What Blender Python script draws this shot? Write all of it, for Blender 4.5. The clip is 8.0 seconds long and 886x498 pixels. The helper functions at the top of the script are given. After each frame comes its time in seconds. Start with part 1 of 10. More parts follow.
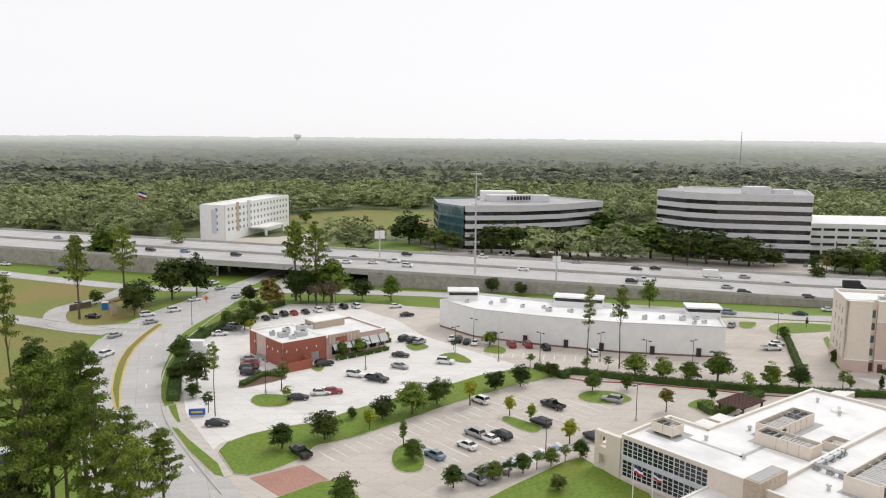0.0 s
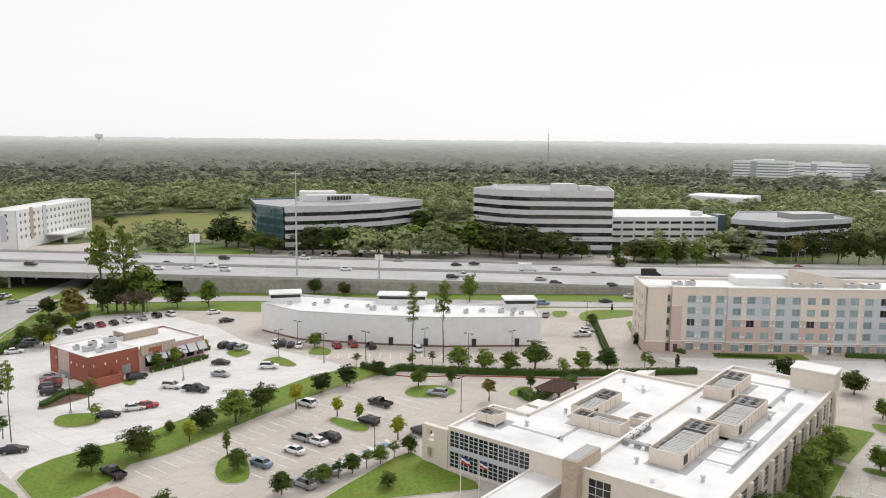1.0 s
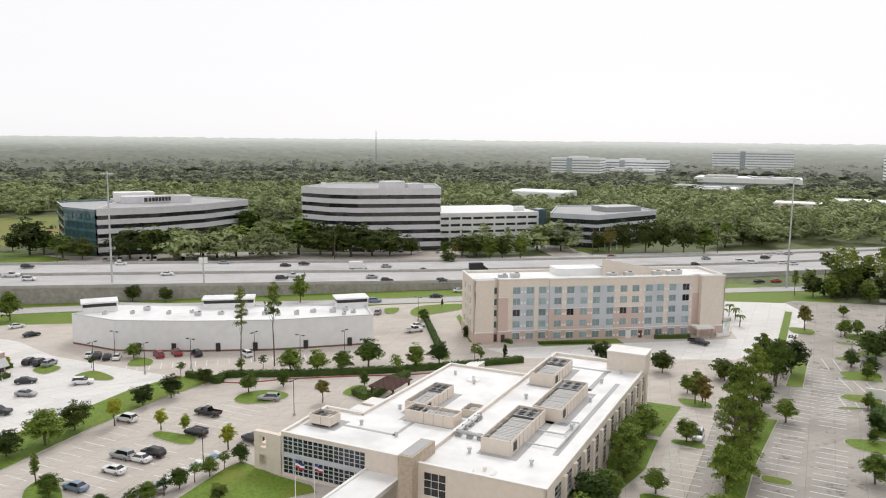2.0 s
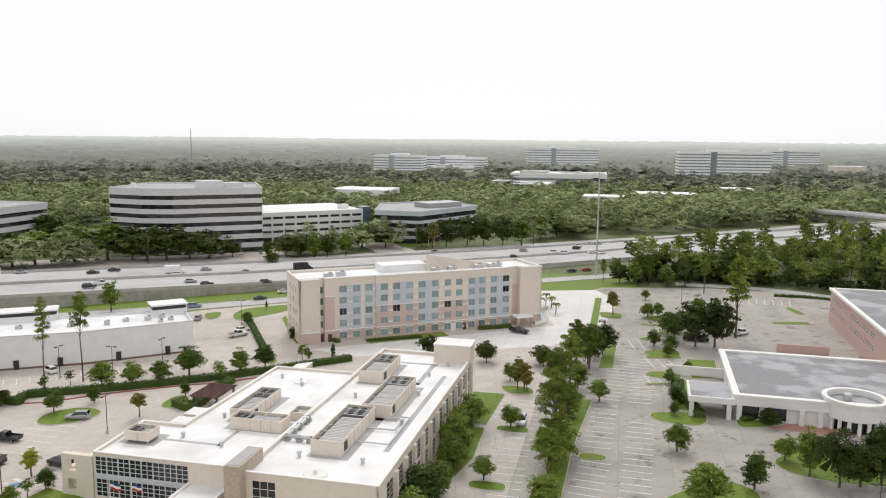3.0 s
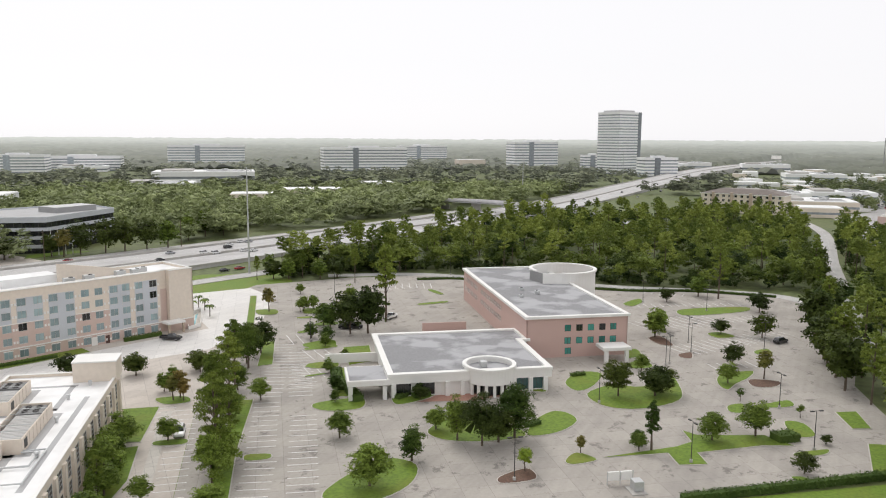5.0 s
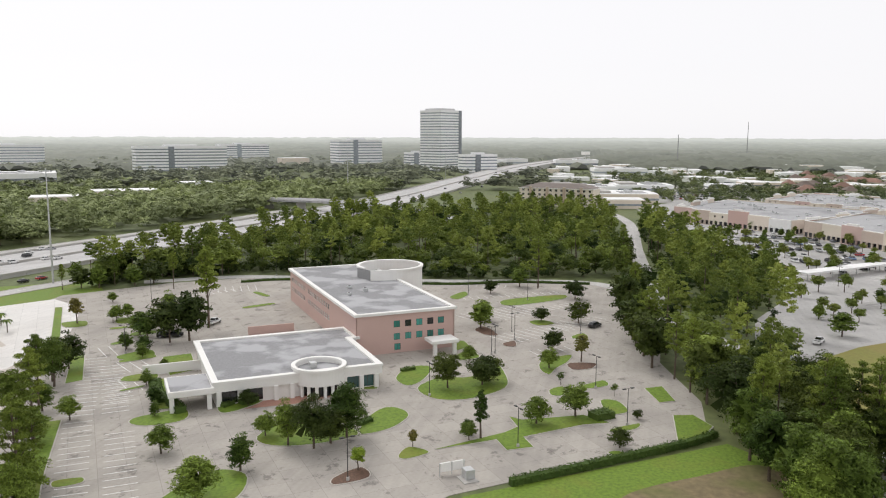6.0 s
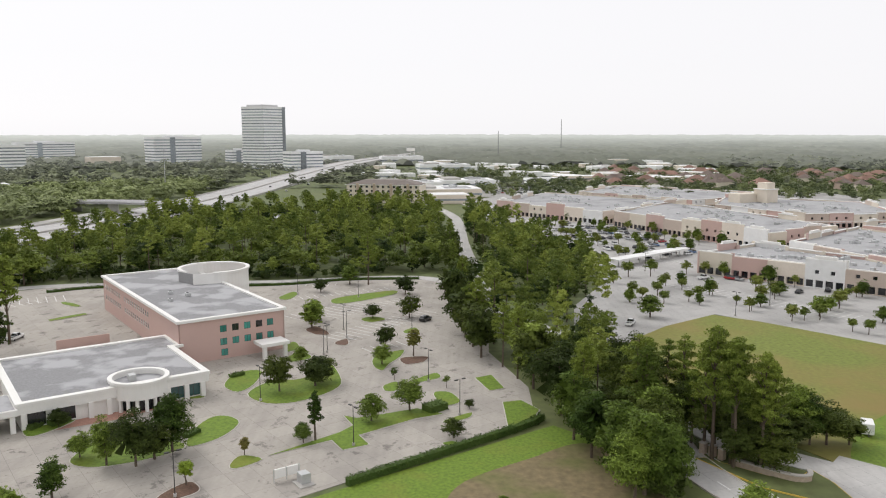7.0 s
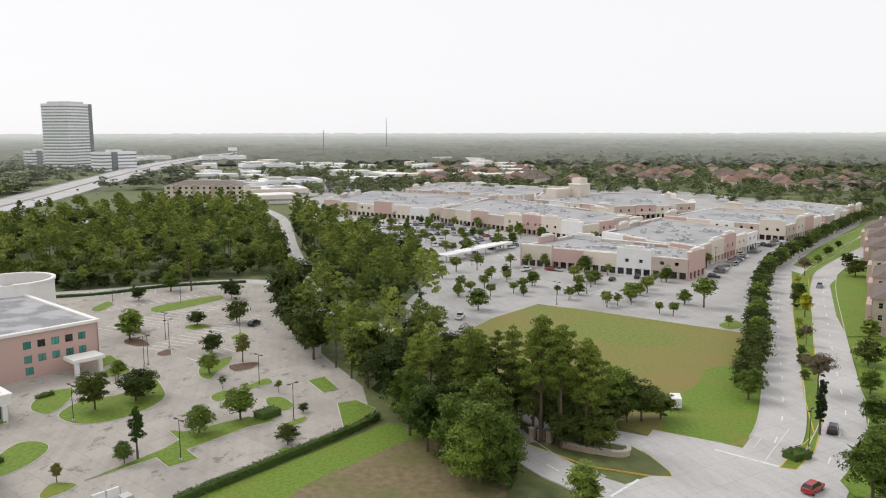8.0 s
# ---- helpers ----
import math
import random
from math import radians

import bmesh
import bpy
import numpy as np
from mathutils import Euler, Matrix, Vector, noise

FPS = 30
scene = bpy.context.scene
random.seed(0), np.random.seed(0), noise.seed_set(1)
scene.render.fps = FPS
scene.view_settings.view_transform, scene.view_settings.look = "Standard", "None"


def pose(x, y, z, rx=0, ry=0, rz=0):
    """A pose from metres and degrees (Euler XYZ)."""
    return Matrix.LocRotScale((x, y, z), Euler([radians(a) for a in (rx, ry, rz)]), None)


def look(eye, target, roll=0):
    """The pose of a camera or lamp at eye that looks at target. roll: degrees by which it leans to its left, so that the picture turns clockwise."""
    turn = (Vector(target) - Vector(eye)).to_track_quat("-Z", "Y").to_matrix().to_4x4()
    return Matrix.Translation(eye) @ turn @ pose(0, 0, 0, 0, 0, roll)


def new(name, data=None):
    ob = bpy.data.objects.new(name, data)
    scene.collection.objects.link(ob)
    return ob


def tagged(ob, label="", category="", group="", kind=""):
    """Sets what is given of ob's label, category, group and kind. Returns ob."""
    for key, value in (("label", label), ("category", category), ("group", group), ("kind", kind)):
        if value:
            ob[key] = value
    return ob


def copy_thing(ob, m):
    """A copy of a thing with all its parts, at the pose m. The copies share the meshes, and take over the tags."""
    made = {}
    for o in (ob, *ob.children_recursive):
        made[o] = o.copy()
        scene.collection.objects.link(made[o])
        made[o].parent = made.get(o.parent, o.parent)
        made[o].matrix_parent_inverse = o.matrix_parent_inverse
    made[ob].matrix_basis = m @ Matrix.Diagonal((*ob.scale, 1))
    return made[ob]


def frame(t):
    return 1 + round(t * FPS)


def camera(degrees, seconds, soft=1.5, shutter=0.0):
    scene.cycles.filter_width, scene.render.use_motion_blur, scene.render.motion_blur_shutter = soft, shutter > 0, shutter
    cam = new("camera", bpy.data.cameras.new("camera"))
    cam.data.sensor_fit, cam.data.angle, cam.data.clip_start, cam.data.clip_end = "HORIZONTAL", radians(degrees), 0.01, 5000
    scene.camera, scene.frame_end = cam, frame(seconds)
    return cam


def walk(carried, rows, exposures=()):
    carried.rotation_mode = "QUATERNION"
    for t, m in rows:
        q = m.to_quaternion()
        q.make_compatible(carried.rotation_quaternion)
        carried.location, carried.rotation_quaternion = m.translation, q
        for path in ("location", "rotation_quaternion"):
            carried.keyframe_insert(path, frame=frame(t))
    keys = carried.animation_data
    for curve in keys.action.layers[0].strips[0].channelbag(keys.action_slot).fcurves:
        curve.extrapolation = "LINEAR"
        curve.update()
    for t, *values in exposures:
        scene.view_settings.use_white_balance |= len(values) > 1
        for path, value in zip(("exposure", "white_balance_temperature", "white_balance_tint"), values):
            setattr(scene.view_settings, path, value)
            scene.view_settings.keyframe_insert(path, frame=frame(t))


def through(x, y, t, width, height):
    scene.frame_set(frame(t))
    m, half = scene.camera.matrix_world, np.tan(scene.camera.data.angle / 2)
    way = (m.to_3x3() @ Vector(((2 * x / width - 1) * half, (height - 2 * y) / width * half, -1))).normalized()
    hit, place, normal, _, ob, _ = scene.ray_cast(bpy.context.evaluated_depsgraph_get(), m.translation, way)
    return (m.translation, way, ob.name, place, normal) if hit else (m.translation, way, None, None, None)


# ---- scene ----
# the camera hovers about 56 m up and turns right
cam = camera(58.61, 8.0, soft=1.1)
PATH = [
    (0, look((0.00, 0.00, 56.67), (0.00, 198.01, 28.53), 0.48)),
    (0.5, look((-0.20, 0.30, 56.45), (21.26, 197.18, 28.57), 0.51)),
    (1, look((-0.15, 0.65, 56.30), (44.47, 193.63, 28.62), 0.57)),
    (2.5, look((0.60, 1.50, 56.22), (104.25, 170.26, 28.38), 0.58)),
    (3, look((0.78, 1.67, 56.18), (122.97, 157.52, 28.30), 0.55)),
    (3.5, look((0.92, 1.86, 56.10), (139.10, 143.72, 28.16), 0.49)),
    (4, look((1.10, 2.10, 55.96), (154.49, 127.37, 27.99), 0.43)),
    (4.5, look((1.45, 2.32, 55.81), (167.35, 110.47, 27.89), 0.39)),
    (6, look((2.95, 2.45, 55.43), (194.84, 51.23, 27.15), 0.16)),
    (6.5, look((3.40, 2.50, 55.40), (199.31, 30.83, 26.83), 0.07)),
    (7, look((3.85, 2.55, 55.35), (201.64, 8.73, 26.35), 0.00)),
    (7.5, look((4.35, 2.60, 55.28), (201.64, -12.36, 26.07), -0.04)),
    (8, look((4.85, 2.62, 55.18), (199.24, -34.11, 25.84), -0.09)),
]
walk(cam, PATH, exposures=[(0, 0.0), (8, 0.0)])

# ---- light: a bright overcast sky, sun behind thin cloud ----
SUN_ELEVATION, SUN_TURN = 48.0, 40.0     # degrees; turn: clockwise from +y
world = bpy.data.worlds.new("overcast_sky")
scene.world = world
world.use_nodes = True
wn, wl = world.node_tree.nodes, world.node_tree.links
wn.clear()
sky = wn.new("ShaderNodeTexSky")
sky.sky_type, sky.sun_disc = "NISHITA", False
sky.sun_elevation, sky.sun_rotation = radians(SUN_ELEVATION), radians(SUN_TURN)
sky.air_density, sky.dust_density, sky.ozone_density = 1.0, 1.0, 1.0
grey = wn.new("ShaderNodeHueSaturation")
grey.inputs["Saturation"].default_value = 0.25
grey.inputs["Value"].default_value = 0.12
cloud = wn.new("ShaderNodeMix")          # an even cloud deck in front of the clear sky
cloud.data_type = "RGBA"
cloud.inputs["Factor"].default_value = 0.88
cloud.inputs["B"].default_value = (0.99, 0.978, 1.0, 1)
back = wn.new("ShaderNodeBackground")
back.inputs["Strength"].default_value = 1.0
wout = wn.new("ShaderNodeOutputWorld")
wl.new(sky.outputs["Color"], grey.inputs["Color"])
wl.new(grey.outputs["Color"], cloud.inputs["A"])
wl.new(cloud.outputs["Result"], back.inputs["Color"])
wl.new(back.outputs["Background"], wout.inputs["Surface"])
sun_data = bpy.data.lights.new("sun", "SUN")
sun_data.energy, sun_data.angle, sun_data.color = 1.3, radians(22), (1.0, 0.975, 0.94)
sun = new("sun", sun_data)
_e, _a = radians(SUN_ELEVATION), radians(SUN_TURN)
sun.matrix_world = look((300 * math.sin(_a) * math.cos(_e), 300 * math.cos(_a) * math.cos(_e), 300 * math.sin(_e)), (0, 0, 0))
scene.view_settings.exposure = 0.0

# ---- building kit ----
class Geo:
    """Vertices and faces of one mesh."""

    def __init__(self):
        self.v, self.f, self.m = [], [], []

    def add(self, verts, faces, mi=0):
        n = len(self.v)
        self.v.extend(verts)
        self.f.extend([tuple(i + n for i in f) for f in faces])
        self.m.extend([mi] * len(faces))
        return self

    def prism(self, poly, z0, z1, mi=0, bottom=True):
        n = len(poly)
        if sum(poly[i][0] * poly[(i + 1) % n][1] - poly[(i + 1) % n][0] * poly[i][1] for i in range(n)) < 0:
            poly = list(poly)[::-1]
        vs = [(x, y, z0) for x, y in poly] + [(x, y, z1) for x, y in poly]
        fs = [(i, (i + 1) % n, n + (i + 1) % n, n + i) for i in range(n)] + [tuple(range(n, 2 * n))]
        if bottom:
            fs.append(tuple(range(n - 1, -1, -1)))
        return self.add(vs, fs, mi)

    def box(self, cx, cy, z0, sx, sy, h, turn=0.0, mi=0):
        c, s = math.cos(radians(turn)), math.sin(radians(turn))
        return self.prism([(cx + c * a * sx / 2 - s * b * sy / 2, cy + s * a * sx / 2 + c * b * sy / 2)
                           for a, b in ((-1, -1), (1, -1), (1, 1), (-1, 1))], z0, z0 + h, mi)

    def chamfer_box(self, cx, cy, z0, sx, sy, h, b=0.05, mi=0):
        lo = [(-1, -1), (1, -1), (1, 1), (-1, 1)]
        rings = [(z0, b), (z0 + b, 0), (z0 + h - b, 0), (z0 + h, b)]
        vs = [(cx + a * (sx / 2 - d), cy + e * (sy / 2 - d), z) for z, d in rings for a, e in lo]
        fs = [(k * 4 + i, k * 4 + (i + 1) % 4, k * 4 + 4 + (i + 1) % 4, k * 4 + 4 + i) for k in range(3) for i in range(4)]
        return self.add(vs, fs + [(3, 2, 1, 0), (12, 13, 14, 15)], mi)

    def cone(self, x, y, z0, z1, r0, r1, n=10, mi=0, cap=True):
        vs = [(x + r * math.cos(2 * math.pi * i / n), y + r * math.sin(2 * math.pi * i / n), z) for z, r in ((z0, r0), (z1, r1)) for i in range(n)]
        fs = [(i, (i + 1) % n, n + (i + 1) % n, n + i) for i in range(n)]
        if cap:
            fs += [tuple(range(n, 2 * n)), tuple(range(n - 1, -1, -1))]
        return self.add(vs, fs, mi)

    def tube(self, a, b, r0, r1, n=6, mi=0):
        a, b = Vector(a), Vector(b)
        q = (b - a).to_track_quat("Z", "Y")
        vs = [tuple(p + q @ Vector((r * math.cos(2 * math.pi * i / n), r * math.sin(2 * math.pi * i / n), 0))) for p, r in ((a, r0), (b, r1)) for i in range(n)]
        return self.add(vs, [(i, (i + 1) % n, n + (i + 1) % n, n + i) for i in range(n)] + [tuple(range(n, 2 * n)), tuple(range(n - 1, -1, -1))], mi)

    def sweep(self, pts, r, n=5, mi=0):
        """One unbroken round bar along points."""
        vs, fs = [], []
        for i, p in enumerate(pts):
            d = Vector(pts[min(len(pts) - 1, i + 1)]) - Vector(pts[max(0, i - 1)])
            q = d.to_track_quat("Z", "Y")
            vs += [tuple(Vector(p) + q @ Vector((r * math.cos(2 * math.pi * k / n), r * math.sin(2 * math.pi * k / n), 0))) for k in range(n)]
        for i in range(len(pts) - 1):
            fs += [(i * n + k, i * n + (k + 1) % n, i * n + n + (k + 1) % n, i * n + n + k) for k in range(n)]
        return self.add(vs, fs + [tuple(range(n - 1, -1, -1)), tuple(range(len(vs) - n, len(vs)))], mi)

    def ring(self, x, y, z0, z1, r, t, n=40, a0=0.0, a1=360.0, mi=0):
        """A round wall of thickness t, or a part of one."""
        full = a1 - a0 >= 359.9
        k = n if full else n + 1
        ang = [radians(a0 + (a1 - a0) * i / n) for i in range(k)]
        vs = [(x + q * math.cos(a), y + q * math.sin(a), z) for a in ang for q, z in ((r, z0), (r, z1), (r - t, z1), (r - t, z0))]
        fs = []
        for i in range(n):
            j = (i + 1) % k
            for e in range(4):
                g = (e + 1) % 4
                fs.append((i * 4 + e, j * 4 + e, j * 4 + g, i * 4 + g))
        if not full:
            fs += [(0, 1, 2, 3), (n * 4 + 3, n * 4 + 2, n * 4 + 1, n * 4)]
        return self.add(vs, fs, mi)

    def ribbon(self, line, offset0, offset1, z0, z1, dz=None, mi=0):
        """A strip along a plan line between two offsets to its left, z0 thick below z1 (plus dz along the line)."""
        n = len(line)
        vs, fs = [], []
        for i, p in enumerate(line):
            a, b = Vector(line[max(0, i - 1)][:2]), Vector(line[min(n - 1, i + 1)][:2])
            d = (b - a).normalized()
            nl = Vector((-d.y, d.x))
            h = p[2] if len(p) > 2 else 0.0
            for o, z in ((offset0, z1), (offset1, z1), (offset1, z0), (offset0, z0)):
                q = Vector(p[:2]) + nl * o
                vs.append((q.x, q.y, (h if z == z1 or dz else 0.0) + z))
        for i in range(n - 1):
            for e in range(4):
                g = (e + 1) % 4
                fs.append((i * 4 + e, i * 4 + g, i * 4 + 4 + g, i * 4 + 4 + e))
        fs += [(3, 2, 1, 0), (n * 4 - 4, n * 4 - 3, n * 4 - 2, n * 4 - 1)]
        return self.add(vs, fs, mi)

    def wall(self, p, q, z0, z1, holes=(), t=0.3, mi=0):
        """A straight wall from p to q (outside on the right hand), with real openings (u0, u1, z0, z1)."""
        p, q = Vector(p), Vector(q)
        L = (q - p).length
        d = (q - p) / L
        n = Vector((d.y, -d.x))
        us = sorted({0.0, L, *[round(h[0], 4) for h in holes], *[round(h[1], 4) for h in holes]})
        zs = sorted({z0, z1, *[round(h[2], 4) for h in holes], *[round(h[3], 4) for h in holes]})
        us, zs = [u for u in us if -1e-6 <= u <= L + 1e-6], [z for z in zs if z0 - 1e-6 <= z <= z1 + 1e-6]
        grid = {}
        vs, fs = [], []

        def at(i, k, back):
            key = (i, k, back)
            if key not in grid:
                w = p + d * us[i] - n * (t if back else 0.0)
                grid[key] = len(vs)
                vs.append((w.x, w.y, zs[k]))
            return grid[key]

        solid = set()
        for i in range(len(us) - 1):
            for k in range(len(zs) - 1):
                mu, mz = (us[i] + us[i + 1]) / 2, (zs[k] + zs[k + 1]) / 2
                if not any(h[0] < mu < h[1] and h[2] < mz < h[3] for h in holes):
                    solid.add((i, k))
        for i, k in solid:
            fs.append((at(i, k, 0), at(i + 1, k, 0), at(i + 1, k + 1, 0), at(i, k + 1, 0)))
            fs.append((at(i, k + 1, 1), at(i + 1, k + 1, 1), at(i + 1, k, 1), at(i, k, 1)))
            for di, dk, e in ((-1, 0, ((i, k + 1), (i, k))), (1, 0, ((i + 1, k), (i + 1, k + 1))), (0, -1, ((i, k), (i + 1, k))), (0, 1, ((i + 1, k + 1), (i, k + 1)))):
                if (i + di, k + dk) not in solid:
                    (a, b), (c, g) = e
                    fs.append((at(c, g, 0), at(a, b, 0), at(a, b, 1), at(c, g, 1)))
        return self.add(vs, fs, mi)

    def mesh(self, name, *mats, smooth=False):
        me = bpy.data.meshes.new(name)
        me.from_pydata(self.v, [], self.f)
        for m in mats:
            me.materials.append(m)
        if len(mats) > 1:
            me.polygons.foreach_set("material_index", self.m)
        if smooth:
            me.polygons.foreach_set("use_smooth", [True] * len(self.f))
        me.update()
        return me


def thing(name, x, y, z=0.0, turn=0.0, label="", category="", group="", kind=""):
    """An Empty at the base of a thing, to which its parts are parented."""
    ob = new(name)
    ob.empty_display_size = 0.5
    ob.matrix_basis = pose(x, y, z, 0, 0, turn)
    return tagged(ob, label, category, group, kind)


def part(name, geo, material, parent, label="", smooth=False):
    """ONE mesh object under a thing or under a part."""
    mats = material if isinstance(material, (list, tuple)) else (material,)
    ob = new(name, geo if isinstance(geo, bpy.types.Mesh) else geo.mesh(name, *mats, smooth=smooth))
    ob.parent = parent
    return tagged(ob, label)


def whole(name, geo, material, label, category, group="", kind="", smooth=False):
    """A thing or a piece of the setting that is one mesh."""
    mats = material if isinstance(material, (list, tuple)) else (material,)
    return tagged(new(name, geo.mesh(name, *mats, smooth=smooth)), label, category, group, kind)


def smooth_line(pts, step=6.0):
    """Catmull-Rom line through plan points (x, y[, z])."""
    P = [Vector((*p, 0.0)[:3]) for p in pts]
    P = [2 * P[0] - P[1], *P, 2 * P[-1] - P[-2]]
    out = []
    for i in range(1, len(P) - 2):
        n = max(1, int((P[i + 1] - P[i]).length / step))
        for k in range(n):
            s = k / n
            a, b, c, d = P[i - 1:i + 3]
            out.append(tuple(0.5 * (2 * b + (c - a) * s + (2 * a - 5 * b + 4 * c - d) * s * s + (3 * b - a - 3 * c + d) * s ** 3)))
    out.append(tuple(P[-2]))
    return out


def blob(pts, n=6):
    """A rounded closed outline through plan points."""
    P = [Vector(p) for p in pts]
    out, m = [], len(P)
    for i in range(m):
        a, b, c, d = P[i - 1], P[i], P[(i + 1) % m], P[(i + 2) % m]
        for k in range(n):
            s = k / n
            out.append(tuple(0.5 * (2 * b + (c - a) * s + (2 * a - 5 * b + 4 * c - d) * s * s + (3 * b - a - 3 * c + d) * s ** 3)))
    return out


def inset(poly, d):
    """The outline drawn in by d."""
    n = len(poly)
    area = sum(poly[i][0] * poly[(i + 1) % n][1] - poly[(i + 1) % n][0] * poly[i][1] for i in range(n))
    out = []
    for i in range(n):
        a, b, c = Vector(poly[i - 1]), Vector(poly[i]), Vector(poly[(i + 1) % n])
        e, g = (b - a).normalized(), (c - b).normalized()
        t = e + g
        t = t.normalized() if t.length > 1e-6 else e
        k = min(2.0, 1.0 / max(0.3, t.dot(e)))
        nl = Vector((-t.y, t.x)) * (1 if area > 0 else -1)
        out.append(tuple(b + nl * d * k))
    return out


def inside(x, y, poly):
    c = False
    for i in range(len(poly)):
        (x0, y0), (x1, y1) = poly[i - 1], poly[i]
        if (y0 > y) != (y1 > y) and x < (x1 - x0) * (y - y0) / (y1 - y0) + x0:
            c = not c
    return c


# ---- materials ----
def surface(name, colour, rough=0.8, spread=0.18, grain=6.0, stain=0.25, stain_size=0.12, bump=0.0, bump_scale=20.0, metal=0.0, spec=0.4, dirt=(0.5, 0.46, 0.4), random=0.0, sheen=0.0, stain_at=(0.48, 0.72)):
    """Principled surface with colour variation at two scales, in world metres."""
    m = bpy.data.materials.new(name)
    m.use_nodes = True
    nt = m.node_tree
    N, L = nt.nodes, nt.links
    b = N["Principled BSDF"]
    b.inputs["Roughness"].default_value = rough
    b.inputs["Metallic"].default_value = metal
    b.inputs["Specular IOR Level"].default_value = spec
    if sheen:
        b.inputs["Sheen Weight"].default_value = sheen
    geo = N.new("ShaderNodeNewGeometry")
    n1, n2 = N.new("ShaderNodeTexNoise"), N.new("ShaderNodeTexNoise")
    for n, s, d in ((n1, grain, 3.0), (n2, stain_size, 5.0)):
        n.inputs["Scale"].default_value, n.inputs["Detail"].default_value = s, d
        L.new(geo.outputs["Position"], n.inputs["Vector"])
    r1 = N.new("ShaderNodeMapRange")
    r1.inputs["From Min"].default_value, r1.inputs["From Max"].default_value = 0.25, 0.75
    r1.inputs["To Min"].default_value, r1.inputs["To Max"].default_value = 1 - spread, 1 + spread
    L.new(n1.outputs["Fac"], r1.inputs["Value"])
    val = r1.outputs["Result"]
    if random:
        info = N.new("ShaderNodeObjectInfo")
        r3 = N.new("ShaderNodeMapRange")
        r3.inputs["To Min"].default_value, r3.inputs["To Max"].default_value = 1 - random, 1 + random
        L.new(info.outputs["Random"], r3.inputs["Value"])
        mul = N.new("ShaderNodeMath")
        mul.operation = "MULTIPLY"
        L.new(val, mul.inputs[0])
        L.new(r3.outputs["Result"], mul.inputs[1])
        val = mul.outputs["Value"]
    base = N.new("ShaderNodeVectorMath")
    base.operation = "SCALE"
    base.inputs[0].default_value = colour
    L.new(val, base.inputs["Scale"])
    r2 = N.new("ShaderNodeMapRange")
    r2.inputs["From Min"].default_value, r2.inputs["From Max"].default_value = stain_at
    r2.inputs["To Min"].default_value, r2.inputs["To Max"].default_value = 0.0, stain
    L.new(n2.outputs["Fac"], r2.inputs["Value"])
    mix = N.new("ShaderNodeMix")
    mix.data_type = "RGBA"
    L.new(r2.outputs["Result"], mix.inputs["Factor"])
    L.new(base.outputs["Vector"], mix.inputs["A"])
    mix.inputs["B"].default_value = (*[c * k for c, k in zip(colour, dirt)], 1)
    L.new(mix.outputs["Result"], b.inputs["Base Color"])
    if bump:
        nb = N.new("ShaderNodeTexNoise")
        nb.inputs["Scale"].default_value, nb.inputs["Detail"].default_value = bump_scale, 4.0
        L.new(geo.outputs["Position"], nb.inputs["Vector"])
        bp = N.new("ShaderNodeBump")
        bp.inputs["Strength"].default_value, bp.inputs["Distance"].default_value = bump, 0.05
        L.new(nb.outputs["Fac"], bp.inputs["Height"])
        L.new(bp.outputs["Normal"], b.inputs["Normal"])
    return m


